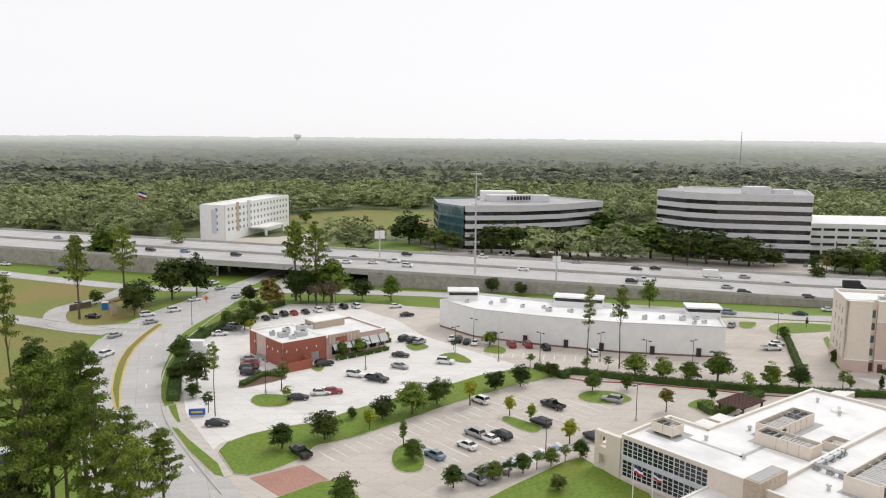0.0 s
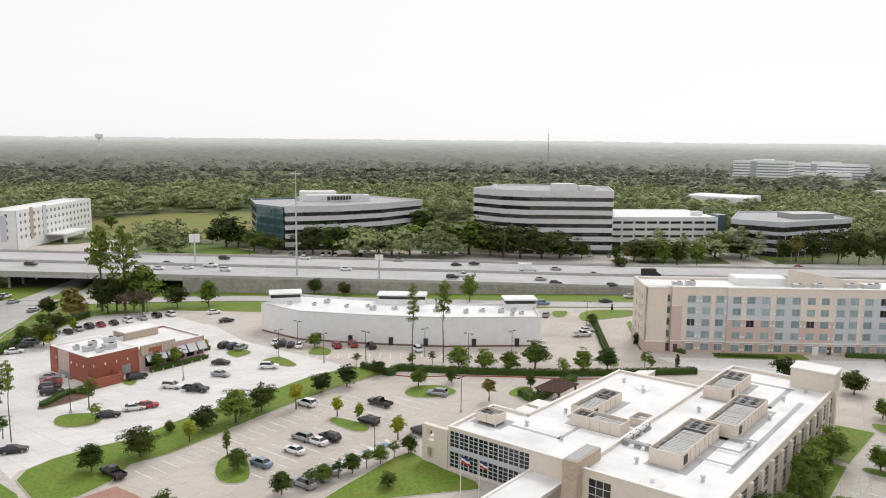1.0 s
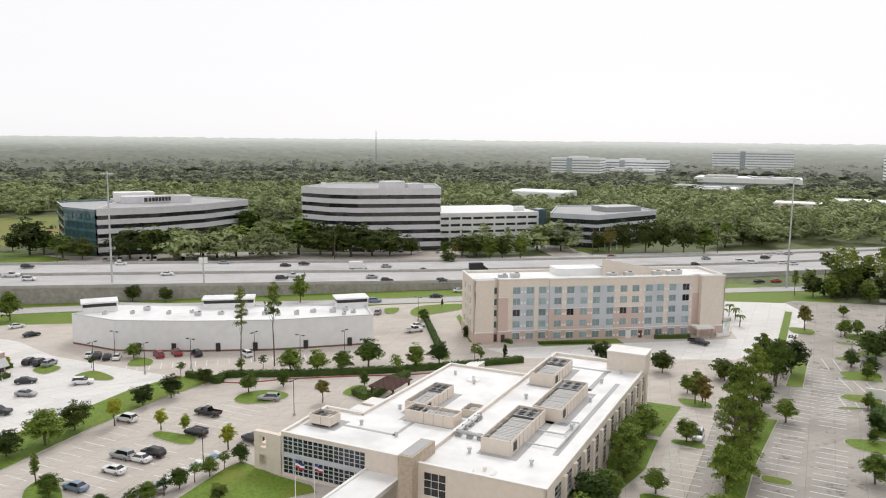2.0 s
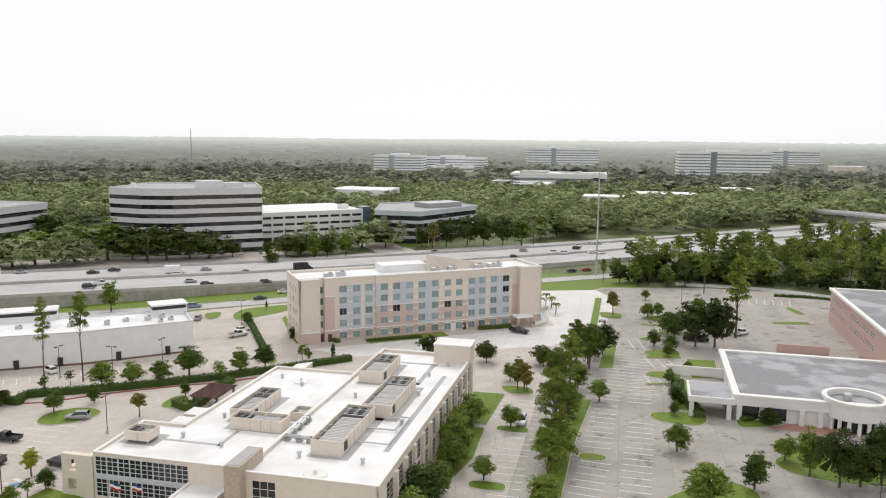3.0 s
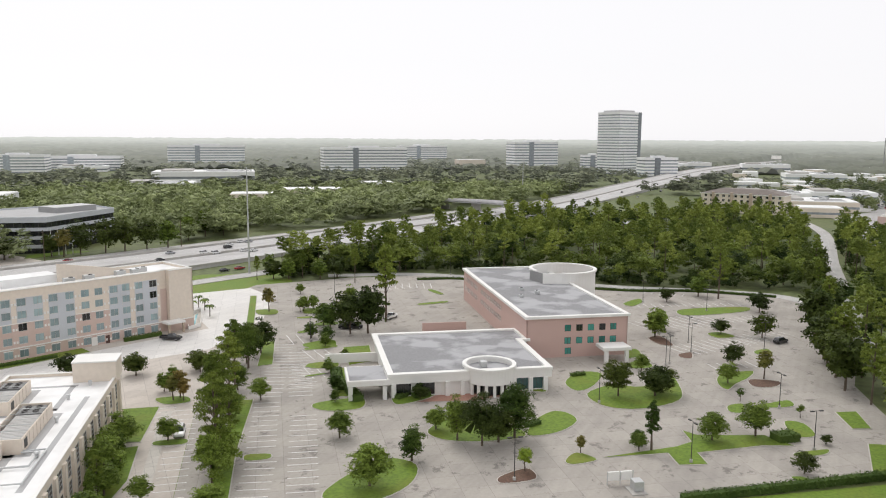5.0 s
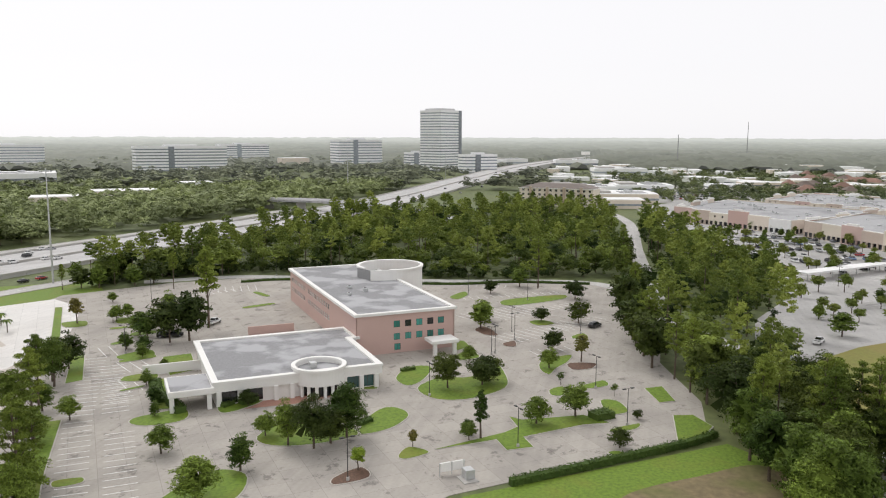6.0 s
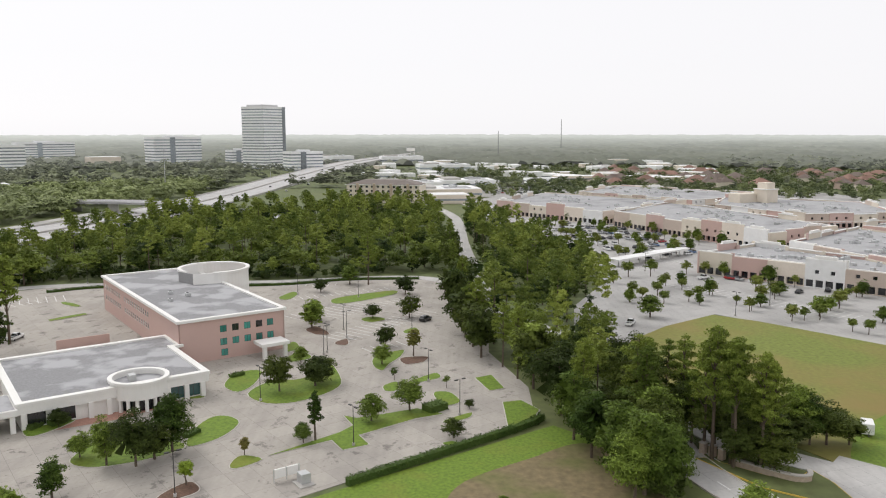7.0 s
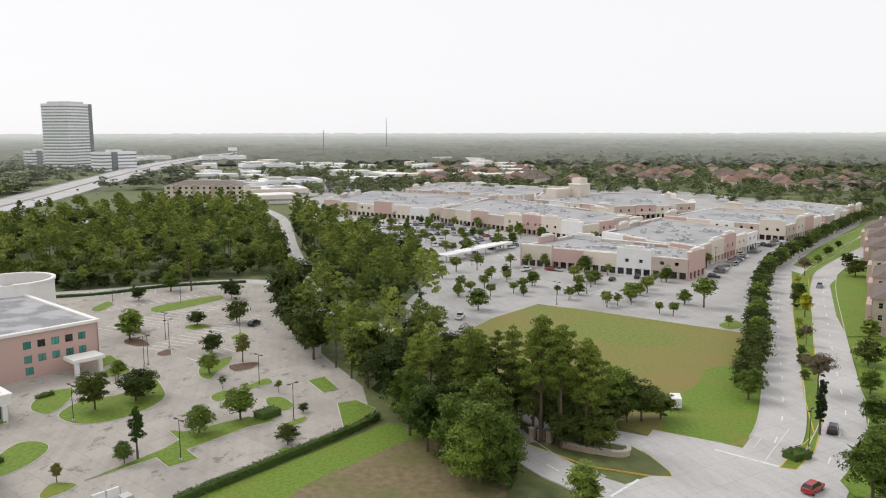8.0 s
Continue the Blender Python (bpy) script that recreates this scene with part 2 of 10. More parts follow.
def pavement_mat(name, colour, turn, slab=(4.6, 4.6), joint=0.03, stain=0.45, stain_size=0.06, joint_dark=0.62, patch=0.05, dirt=(0.55, 0.53, 0.5), blotch=0.0):
    """Cast concrete in slabs: joints, slab-to-slab tone, oil and tyre stains."""
    m = surface(name, colour, rough=0.85, spread=0.06, grain=1.5, stain=stain, stain_size=stain_size, dirt=dirt, spec=0.25)
    nt = m.node_tree
    N, L = nt.nodes, nt.links
    b = N["Principled BSDF"]
    src = b.inputs["Base Color"].links[0].from_socket
    geo = N.new("ShaderNodeNewGeometry")
    mp = N.new("ShaderNodeMapping")
    mp.inputs["Rotation"].default_value = (0, 0, radians(-turn))
    L.new(geo.outputs["Position"], mp.inputs["Vector"])
    br = N.new("ShaderNodeTexBrick")
    br.offset = 0.0
    br.inputs["Color1"].default_value = (1 - patch, 1 - patch, 1 - patch, 1)
    br.inputs["Color2"].default_value = (1 + patch * 0.6, 1 + patch * 0.6, 1 + patch * 0.6, 1)
    br.inputs["Mortar"].default_value = (joint_dark, joint_dark, joint_dark, 1)
    br.inputs["Scale"].default_value = 1.0
    br.inputs["Mortar Size"].default_value = joint
    br.inputs["Mortar Smooth"].default_value = 0.2
    br.inputs["Brick Width"].default_value, br.inputs["Row Height"].default_value = slab
    L.new(mp.outputs["Vector"], br.inputs["Vector"])
    streak = N.new("ShaderNodeTexNoise")
    ms = N.new("ShaderNodeMapping")
    ms.inputs["Rotation"].default_value = (0, 0, radians(-turn))
    ms.inputs["Scale"].default_value = (0.05, 0.7, 1.0)
    L.new(geo.outputs["Position"], ms.inputs["Vector"])
    L.new(ms.outputs["Vector"], streak.inputs["Vector"])
    streak.inputs["Scale"].default_value, streak.inputs["Detail"].default_value = 1.0, 4.0
    rs = N.new("ShaderNodeMapRange")
    rs.inputs["From Min"].default_value, rs.inputs["From Max"].default_value = 0.42, 0.72
    rs.inputs["To Min"].default_value, rs.inputs["To Max"].default_value = 1.01, 0.92
    L.new(streak.outputs["Fac"], rs.inputs["Value"])
    m1, m2 = N.new("ShaderNodeVectorMath"), N.new("ShaderNodeVectorMath")
    m1.operation, m2.operation = "MULTIPLY", "SCALE"
    L.new(src, m1.inputs[0])
    L.new(br.outputs["Color"], m1.inputs[1])
    L.new(m1.outputs["Vector"], m2.inputs[0])
    L.new(rs.outputs["Result"], m2.inputs["Scale"])
    out = m2.outputs["Vector"]
    if blotch:
        bn = N.new("ShaderNodeTexNoise")
        bn.inputs["Scale"].default_value, bn.inputs["Detail"].default_value, bn.inputs["Roughness"].default_value = 0.22, 8.0, 0.74
        L.new(geo.outputs["Position"], bn.inputs["Vector"])
        rb = N.new("ShaderNodeMapRange")
        rb.inputs["From Min"].default_value, rb.inputs["From Max"].default_value = 0.575, 0.615
        rb.inputs["To Min"].default_value, rb.inputs["To Max"].default_value = 1.0, 1.0 - blotch
        L.new(bn.outputs["Fac"], rb.inputs["Value"])
        m3 = N.new("ShaderNodeVectorMath")
        m3.operation = "SCALE"
        L.new(out, m3.inputs[0])
        L.new(rb.outputs["Result"], m3.inputs["Scale"])
        out = m3.outputs["Vector"]
    L.new(out, b.inputs["Base Color"])
    return m


def glass_mat(name, colour, rough=0.06, spec=0.8):
    m = surface(name, colour, rough=rough, spread=0.25, grain=0.35, stain=0.0, spec=spec, random=0.35)
    return m


def leaf_mat(name, colour, alt, vary=0.28, size=0.12, tone=False, through=0.12):
    """Foliage: a tone of its own for each tree, then clump by clump and leaf by leaf; a little light through the leaf."""
    m = bpy.data.materials.new(name)
    m.use_nodes = True
    nt = m.node_tree
    N, L = nt.nodes, nt.links
    N.remove(N["Principled BSDF"])
    geo = N.new("ShaderNodeNewGeometry")
    no = N.new("ShaderNodeTexNoise")
    no.inputs["Scale"].default_value, no.inputs["Detail"].default_value = size, 2.0
    L.new(geo.outputs["Position"], no.inputs["Vector"])
    r = N.new("ShaderNodeMapRange")
    r.inputs["From Min"].default_value, r.inputs["From Max"].default_value = 0.32, 0.68
    r.inputs["To Min"].default_value, r.inputs["To Max"].default_value = -0.22, 0.22
    r.clamp = False
    L.new(no.outputs["Fac"], r.inputs["Value"])
    if tone:
        own = N.new("ShaderNodeAttribute")
        own.attribute_name = "tone"
        src = own.outputs["Fac"]
    else:
        own = N.new("ShaderNodeObjectInfo")
        src = own.outputs["Random"]
    both = N.new("ShaderNodeMath")
    both.operation, both.use_clamp = "ADD", True
    L.new(src, both.inputs[0])
    L.new(r.outputs["Result"], both.inputs[1])
    mix = N.new("ShaderNodeMix")
    mix.data_type = "RGBA"
    mix.inputs["A"].default_value, mix.inputs["B"].default_value = (*colour, 1), (*alt, 1)
    L.new(both.outputs["Value"], mix.inputs["Factor"])
    ri = N.new("ShaderNodeMapRange")
    ri.inputs["To Min"].default_value, ri.inputs["To Max"].default_value = 1 - vary, 1 + vary
    L.new(geo.outputs["Random Per Island"], ri.inputs["Value"])
    sc = N.new("ShaderNodeVectorMath")
    sc.operation = "SCALE"
    L.new(mix.outputs["Result"], sc.inputs[0])
    L.new(ri.outputs["Result"], sc.inputs["Scale"])
    p = N.new("ShaderNodeBsdfPrincipled")
    p.inputs["Roughness"].default_value, p.inputs["Specular IOR Level"].default_value = 0.6, 0.1
    tr = N.new("ShaderNodeBsdfTranslucent")
    ms = N.new("ShaderNodeMixShader")
    ms.inputs["Fac"].default_value = through
    L.new(sc.outputs["Vector"], p.inputs["Base Color"])
    L.new(sc.outputs["Vector"], tr.inputs["Color"])
    L.new(p.outputs["BSDF"], ms.inputs[1])
    L.new(tr.outputs["BSDF"], ms.inputs[2])
    L.new(ms.outputs["Shader"], N["Material Output"].inputs["Surface"])
    return m


LOT = pavement_mat("lot_concrete", (0.545, 0.495, 0.44), 51, stain=0.35)
LOT_PALE = pavement_mat("pale_lot_concrete", (0.70, 0.68, 0.65), 40, stain=0.3, dirt=(0.7, 0.68, 0.66))
LOT_OLD = pavement_mat("weathered_lot_concrete", (0.405, 0.375, 0.335), 39, stain=0.5, stain_size=0.07, joint=0.04, joint_dark=0.7, patch=0.07, dirt=(0.62, 0.62, 0.64), blotch=0.38)
LOT_MALL = pavement_mat("mall_lot_concrete", (0.42, 0.41, 0.395), 40, stain=0.6, stain_size=0.05, dirt=(0.6, 0.6, 0.6))
ROAD = pavement_mat("road_concrete", (0.49, 0.478, 0.46), 20, slab=(6.0, 3.7), stain=0.3)
FREEWAY = pavement_mat("freeway_concrete", (0.505, 0.495, 0.485), -17, slab=(30.0, 3.7), joint=0.02, stain=0.35, patch=0.05)
KERB = surface("kerb_concrete", (0.52, 0.49, 0.45), spread=0.15)
KERB_RED = surface("painted_kerb_red", (0.36, 0.09, 0.07), stain=0.6)
KERB_YELLOW = surface("painted_kerb_yellow", (0.62, 0.44, 0.07), stain=0.5, dirt=(0.7, 0.8, 2.0))
PAINT = surface("white_road_paint", (0.72, 0.72, 0.70), spread=0.12, stain=0.5, stain_size=0.8)
PAINT_BLUE = surface("blue_road_paint", (0.22, 0.36, 0.55), stain=0.5, stain_size=0.9)
WALK = pavement_mat("path_concrete", (0.55, 0.52, 0.47), 51, slab=(1.5, 1.5), stain=0.3)
BRICK_PAVING = surface("red_brick_paving", (0.40, 0.22, 0.17), spread=0.25, grain=4.0, stain=0.4)
GRASS = surface("mown_grass", (0.130, 0.206, 0.018), spread=0.3, grain=1.6, stain=0.6, stain_size=0.11, dirt=(1.5, 0.95, 1.5), bump=0.5, bump_scale=6)
GRASS_DRY = surface("tired_field_grass", (0.164, 0.194, 0.034), spread=0.25, grain=0.9, stain=1.0, stain_size=0.03, stain_at=(0.42, 0.66), dirt=(1.38, 0.9, 1.5), bump=0.5, bump_scale=4)
EARTH = surface("bare_brown_earth", (0.185, 0.145, 0.075), spread=0.3, grain=0.8, stain=0.85, stain_size=0.09, dirt=(0.62, 0.95, 0.4), bump=0.5, bump_scale=5)
MULCH = surface("brown_mulch", (0.13, 0.075, 0.05), spread=0.35, grain=3.0)
WOODFLOOR = surface("woodland_floor", (0.105, 0.130, 0.045), spread=0.4, grain=0.3, stain=0.6, stain_size=0.02, dirt=(1.4, 1.2, 1.1))
WHITE_ROOF = surface("white_membrane_roof", (0.80, 0.80, 0.79), rough=0.6, spread=0.04, grain=0.5, stain=0.7, stain_size=0.13, dirt=(0.74, 0.73, 0.72))
GREY_ROOF = surface("grey_gravel_roof", (0.26, 0.26, 0.265), rough=0.9, spread=0.15, grain=2.5, stain=1.0, stain_size=0.11, stain_at=(0.46, 0.56), dirt=(1.55, 1.55, 1.56), bump=0.4)
GREY_PAD = surface("grey_walkway_pad", (0.42, 0.42, 0.42), spread=0.15)
WHITE_WALL = surface("white_painted_wall", (0.78, 0.78, 0.77), spread=0.04, grain=0.6, stain=0.22, stain_size=0.25, dirt=(0.82, 0.8, 0.77))
WHITE_TRIM = surface("white_trim", (0.80, 0.79, 0.76), spread=0.04, stain=0.15)
BEIGE = surface("beige_render", (0.73, 0.65, 0.56), spread=0.05, grain=1.2, stain=0.2, stain_size=0.2, dirt=(0.85, 0.83, 0.8), bump=0.15)
TAN_STONE = surface("tan_stone", (0.47, 0.385, 0.30), spread=0.16, grain=2.2, stain=0.3, bump=0.4, bump_scale=5)
PINK = surface("dusty_pink_brick", (0.56, 0.395, 0.35), spread=0.045, grain=7.0, stain=0.25, stain_size=0.15, dirt=(0.85, 0.85, 0.85), bump=0.08)
PINK_STONE = surface("pink_beige_brick", (0.60, 0.465, 0.41), spread=0.05, grain=6.0, stain=0.2, bump=0.08)
RED_BRICK = surface("red_brick", (0.35, 0.115, 0.075), spread=0.16, grain=3.0, stain=0.3, dirt=(0.7, 0.75, 0.8), bump=0.3)
BLUEGREY = surface("blue_grey_panel", (0.55, 0.575, 0.61), spread=0.05, stain=0.15)
GREY_METAL = surface("grey_metal", (0.36, 0.36, 0.36), rough=0.45, metal=0.6, spread=0.1)
DARK_METAL = surface("dark_bronze_metal", (0.05, 0.047, 0.045), rough=0.5, metal=0.3, spread=0.1)
LIGHT_METAL = surface("galvanised_steel", (0.55, 0.56, 0.56), rough=0.45, metal=0.5, spread=0.1)
BAND = surface("pale_concrete_band", (0.66, 0.65, 0.66), spread=0.05, grain=0.5, stain=0.25, stain_size=0.1, dirt=(0.8, 0.8, 0.8))
CONCRETE = surface("plain_concrete", (0.45, 0.435, 0.41), spread=0.1, grain=1.0, stain=0.5, stain_size=0.15, dirt=(0.65, 0.62, 0.58))
DARK_GLASS = glass_mat("dark_window_glass", (0.018, 0.02, 0.024))
TEAL_GLASS = glass_mat("teal_window_glass", (0.045, 0.105, 0.105))
PALE_GLASS = glass_mat("pale_blue_window_glass", (0.27, 0.355, 0.37), rough=0.1)
GREEN_GLASS = glass_mat("green_tinted_glass", (0.05, 0.25, 0.21), rough=0.1)
BLUE_GLASS = glass_mat("blue_curtain_glass", (0.10, 0.16, 0.19))
BARK = surface("bark", (0.12, 0.09, 0.065), spread=0.3, grain=4.0, bump=0.6)
LEAF = leaf_mat("broad_leaves", (0.044, 0.076, 0.014), (0.172, 0.236, 0.040), vary=0.45)
LEAF_LIGHT = leaf_mat("light_green_leaves", (0.115, 0.160, 0.030), (0.200, 0.225, 0.050), vary=0.3)
LEAF_DARK = leaf_mat("dark_oak_leaves", (0.034, 0.052, 0.012), (0.088, 0.112, 0.021), vary=0.35)
LEAF_YELLOW = leaf_mat("yellowing_leaves", (0.40, 0.38, 0.035), (0.22, 0.30, 0.035))
PINE = leaf_mat("pine_needles", (0.090, 0.130, 0.022), (0.215, 0.268, 0.048), vary=0.35)
WOOD_PINE = leaf_mat("wood_pine_needles", (0.100, 0.140, 0.028), (0.285, 0.335, 0.070), vary=0.3, tone=True)
WOOD_LEAF = leaf_mat("wood_leaves", (0.030, 0.052, 0.013), (0.232, 0.292, 0.056), vary=0.3, tone=True)
WOOD_UNDER = leaf_mat("shaded_undergrowth_leaves", (0.030, 0.050, 0.015), (0.095, 0.130, 0.032), vary=0.3, tone=True)
HEDGE_LEAF = leaf_mat("hedge_leaves", (0.062, 0.105, 0.026), (0.100, 0.150, 0.036), size=0.5)

# ---- ground, roads and lots ----
ground_geo = Geo()
ground_geo.add([(4700 * math.cos(a * math.pi / 48), 4700 * math.sin(a * math.pi / 48), -0.06) for a in range(96)], [tuple(range(96))])
whole("ground", ground_geo, WOODFLOOR, "flat dark green wooded land reaching the horizon", "ground", kind="structure")


def sheet(name, poly, top, material, label, category, depth=0.3):
    return whole(name, Geo().prism(poly, top - depth, top), material, label, category, kind="structure")


def lawn(name, outline, material, label, kerb=KERB, top=0.16, edge=0.18, category="lawn", group=""):
    """A kerbed bed: concrete kerb and turf set into it."""
    ob = thing(name, outline[0][0], outline[0][1], 0, 0, label, category, group, "structure")
    o = [(x - outline[0][0], y - outline[0][1]) for x, y in outline]
    part("kerb", Geo().prism(o, -0.1, top), kerb, ob)
    part("turf", Geo().prism(inset(o, edge), top - 0.05, top + 0.05), material, ob)
    return ob


# town side of the freeway: grass under everything
sheet("verge", [(-420, 60), (-60, 40), (60, 20), (260, 205), (240, 232), (130, 262), (-28, 312), (-110, 318), (-260, 372), (-430, 430)], -0.02, GRASS, "mown grass beside the roads", "grass")
sheet("dry_verge", [(-100, 120), (-62, 60), (-420, 70), (-428, 416), (-262, 357), (-152, 306), (-114, 290), (-97, 262), (-98, 215), (-92, 180)], -0.012, GRASS_DRY, "dry yellowish grass beside the street", "grass")
sheet("parking_lot", [(-20, 85), (-43, 133), (-53, 153), (-61, 172), (-67, 192), (-70, 215), (-69, 236), (-52, 262), (-30, 266), (0, 258), (40, 250), (95, 247), (140, 238),
                      (172, 215), (205, 192), (160, 150), (118, 118), (60, 70), (20, 60)], 0.03, LOT, "pale concrete parking lot with joints and tyre stains", "parking lot")
sheet("restaurant_lot", [(-41.5, 136.5), (-41, 140), (-36.8, 144.2), (-31.2, 148.2), (-25, 151.1), (-16.9, 159.9), (-7.7, 168.2), (2.4, 176.6), (9.2, 183.3), (20.8, 190.7), (8, 205), (-6, 222), (-14, 240), (-32, 262),
                        (-52, 259), (-66, 235), (-67.5, 215), (-65, 192), (-58, 170), (-51, 152)], 0.036, LOT_PALE, "very pale concrete lot round the restaurant", "parking lot")
sheet("old_parking_lot", [(40, 46), (60, 69.9), (118, 117.9), (160, 149.9), (205, 192), (232, 198), (262, 176), (283, 150), (293, 80), (304, 30), (296, 10), (262, 4), (235, -4), (200, -3), (172, -11), (151, -11),
                          (116, 30), (95, 42)], 0.035, LOT_OLD, "weathered concrete parking lot with dark stains", "parking lot")
sheet("mall_parking_lot", [(206, -36), (245, -74), (198, -119), (216, -138), (246, -158), (275, -179), (297, -200), (338, -241), (415, -325), (500, -400), (760, -330), (780, -60), (640, 10),
                           (560, -6), (480, -8), (380, -42), (300, -50), (255, -32), (216, -27)], 0.03, LOT_MALL, "pale concrete mall parking lot", "parking lot")
sheet("field", [(160, -44), (200, -36), (213, -42), (229, -55), (244, -73), (236, -84), (196, -121), (170, -110), (148, -95), (128, -79), (124, -71), (130, -62), (142, -55)], 0.045, GRASS_DRY,
      "open mown field, green with dry brown patches", "field")
whole("green_field_edge", Geo().prism(blob([(127, -71), (132, -63.5), (140, -66), (150, -73), (160, -84), (170, -93), (168, -104), (158, -100), (146, -92), (134, -82)]), 0.0, 0.051), GRASS, "bright green grass along the kerb", "grass", kind="structure")
sheet("avenue_ground", [(96, -70), (140, -92), (200, -126), (280, -182), (400, -305), (540, -470), (620, -520), (420, -520), (200, -230), (90, -110)], -0.03, GRASS, "green verge under the avenue trees", "grass")
sheet("near_lawn", [(149, -14), (116, 28), (80, 30), (70, -10), (108, -24), (121, -29), (141, -22)], 0.05, GRASS, "bright green lawn along the clipped hedge", "lawn")
whole("bare_ground", Geo().prism(blob([(140, -20), (133, -8), (122, 4), (108, 5), (96, -5), (106, -22), (121, -29)]), 0.0, 0.056), EARTH, "bare brown earth patch in the lawn", "earth", kind="structure")

# freeway on its low bank
FWY = smooth_line([(-900, 640, 5.5), (-500, 480, 6.3), (-230, 385, 6.4), (-100, 342, 6.2), (0, 317, 5.2), (80, 301, 3.6), (135, 290, 2.4), (236, 271, 1.2), (330, 256, 0.6), (430, 240, 0.4), (545, 221, 0.4),
                   (750, 216, 0.6), (960, 211, 3.0), (1450, 190, 6.5), (2300, 72, 5.0), (3300, -160, 1.0)], 12)
span0 = [p for p in FWY if p[0] <= -104]
span1 = [p for p in FWY if -112 < p[0] < -22]
span2 = [p for p in FWY if p[0] >= -30]
fwy = thing("freeway", 0, 0, 0, 0, "wide pale concrete freeway with many lanes and low parapets", "freeway", kind="structure")
HALF = 25.5
for line in (span0, span2):
    part("roadbed", Geo().ribbon(line, -HALF, HALF, -0.5, 0.0), FREEWAY, fwy)
part("bridge_deck", Geo().ribbon([(x, y, z) for x, y, z in span1], -HALF, HALF, -1.3, 0.0, dz=True), FREEWAY, fwy)
for side in (-1, 1):
    part("parapet", Geo().ribbon(FWY, side * HALF, side * (HALF - 0.45), -0.1, 0.95, dz=True), CONCRETE, fwy, "grey concrete parapet")
part("median_barrier", Geo().ribbon(FWY, -0.35, 0.35, -0.1, 1.0, dz=True), CONCRETE, fwy, "concrete median barrier")
for side, off in ((-1, HALF + 0.25), (1, -HALF - 0.25)):
    for line in (span0, span2):
        near = [p for p in line if -420 < p[0] < 260]
        part("retaining_wall", Geo().ribbon(near, side * HALF, side * (HALF + 0.35), -0.3, -0.1), surface("ribbed_wall_concrete", (0.36, 0.335, 0.305), spread=0.2, grain=0.8, stain=0.5, stain_size=0.3), fwy,
             "brownish ribbed concrete retaining wall")
# lane lines: dashes on both roadways, and edge lines
dash = Geo()
for i in range(len(FWY) - 1):
    a, b = Vector(FWY[i]), Vector(FWY[i + 1])
    if not -320 < a.x < 900:
        continue
    d = (b - a).normalized()
    nl = Vector((-d.y, d.x, 0))
    for off in (-21.2, -17.5, -13.8, -10.1, -6.4, 6.4, 10.1, 13.8, 17.5, 21.2):
        p = a + nl * off
        q = p + d * 3.2
        w = nl * 0.09
        up = Vector((0, 0, 0.02))
        dash.add([tuple(p - w + up), tuple(q - w + up), tuple(q + w + up), tuple(p + w + up)], [(0, 1, 2, 3)])
part("lane_line", dash, PAINT, fwy, "white lane dashes")["kind"] = "stuff"
for off in (-23.6, -2.4, 2.4, 23.6):
    part("edge_line", Geo().ribbon([p for p in FWY if -400 < p[0] < 1500], off - 0.09, off + 0.09, 0.0, 0.02, dz=True), PAINT, fwy)
# bridge piers
for px in (-82, -46):
    c = min(FWY, key=lambda p: abs(p[0] - px))
    n = min(FWY, key=lambda p: abs(p[0] - px - 14))
    d = (Vector(n) - Vector(c)).normalized()
    nl = Vector((-d.y, d.x))
    for o in (-22, -13, -4, 4, 13, 22):
        q = Vector(c[:2]) + nl * o
        part("pier", Geo().cone(q.x, q.y, -0.1, 4.6, 0.5, 0.5, 12), CONCRETE, fwy)
    part("pier_cap", Geo().ribbon([tuple(Vector(c[:2]) - nl * 24.5), tuple(Vector(c[:2]) + nl * 24.5)], -0.6, 0.6, 4.1, 5.0), CONCRETE, fwy)


ROADS = []


def road(name, pts, width, label, top=0.06, material=None, edges=True, dashes=(), step=4.0, category="road", edge_paint=None):
    """A carriageway with kerbs and lane dashes."""
    line = smooth_line(pts, step)
    ROADS.append(name)
    top += 0.003 * len(ROADS)
    ob = thing(name, 0, 0, 0, 0, label, category, kind="structure")
    part("carriageway", Geo().ribbon(line, -width / 2, width / 2, top - 0.3, top), material or ROAD, ob)
    if edges:
        kl = line
        if name in ("avenue", "avenue_oncoming", "boulevard", "boulevard_entry"):
            # no kerbs across the street crossing
            last = max([i for i, p in enumerate(line) if math.hypot(p[0] - 113, p[1] + 63) < 19.5] + [-1])
            kl = line[last + 1:]
        for s in (-1, 1):
            part("kerb", Geo().ribbon(kl, s * width / 2, s * (width / 2 + (0.35 if edge_paint and edge_paint[1] == s else 0.2)), top - 0.3, top + 0.14), (edge_paint if edge_paint and edge_paint[1] == s else (KERB, 0))[0], ob)
    for o in dashes:
        g = Geo()
        run = 0.0
        for i in range(len(line) - 1):
            a, b = Vector(line[i]), Vector(line[i + 1])
            run += (b - a).length
            if run > 11.5:
                run = 0.0
                d = (b - a).normalized()
                nl = Vector((-d.y, d.x, 0))
                p, up = a + nl * o, Vector((0, 0, top + 0.015))
                g.add([tuple(p - nl * 0.12 + up), tuple(p + d * 3.2 - nl * 0.12 + up), tuple(p + d * 3.2 + nl * 0.12 + up), tuple(p + nl * 0.12 + up)], [(0, 1, 2, 3)])
        part("lane_line", g, PAINT, ob)
    return ob


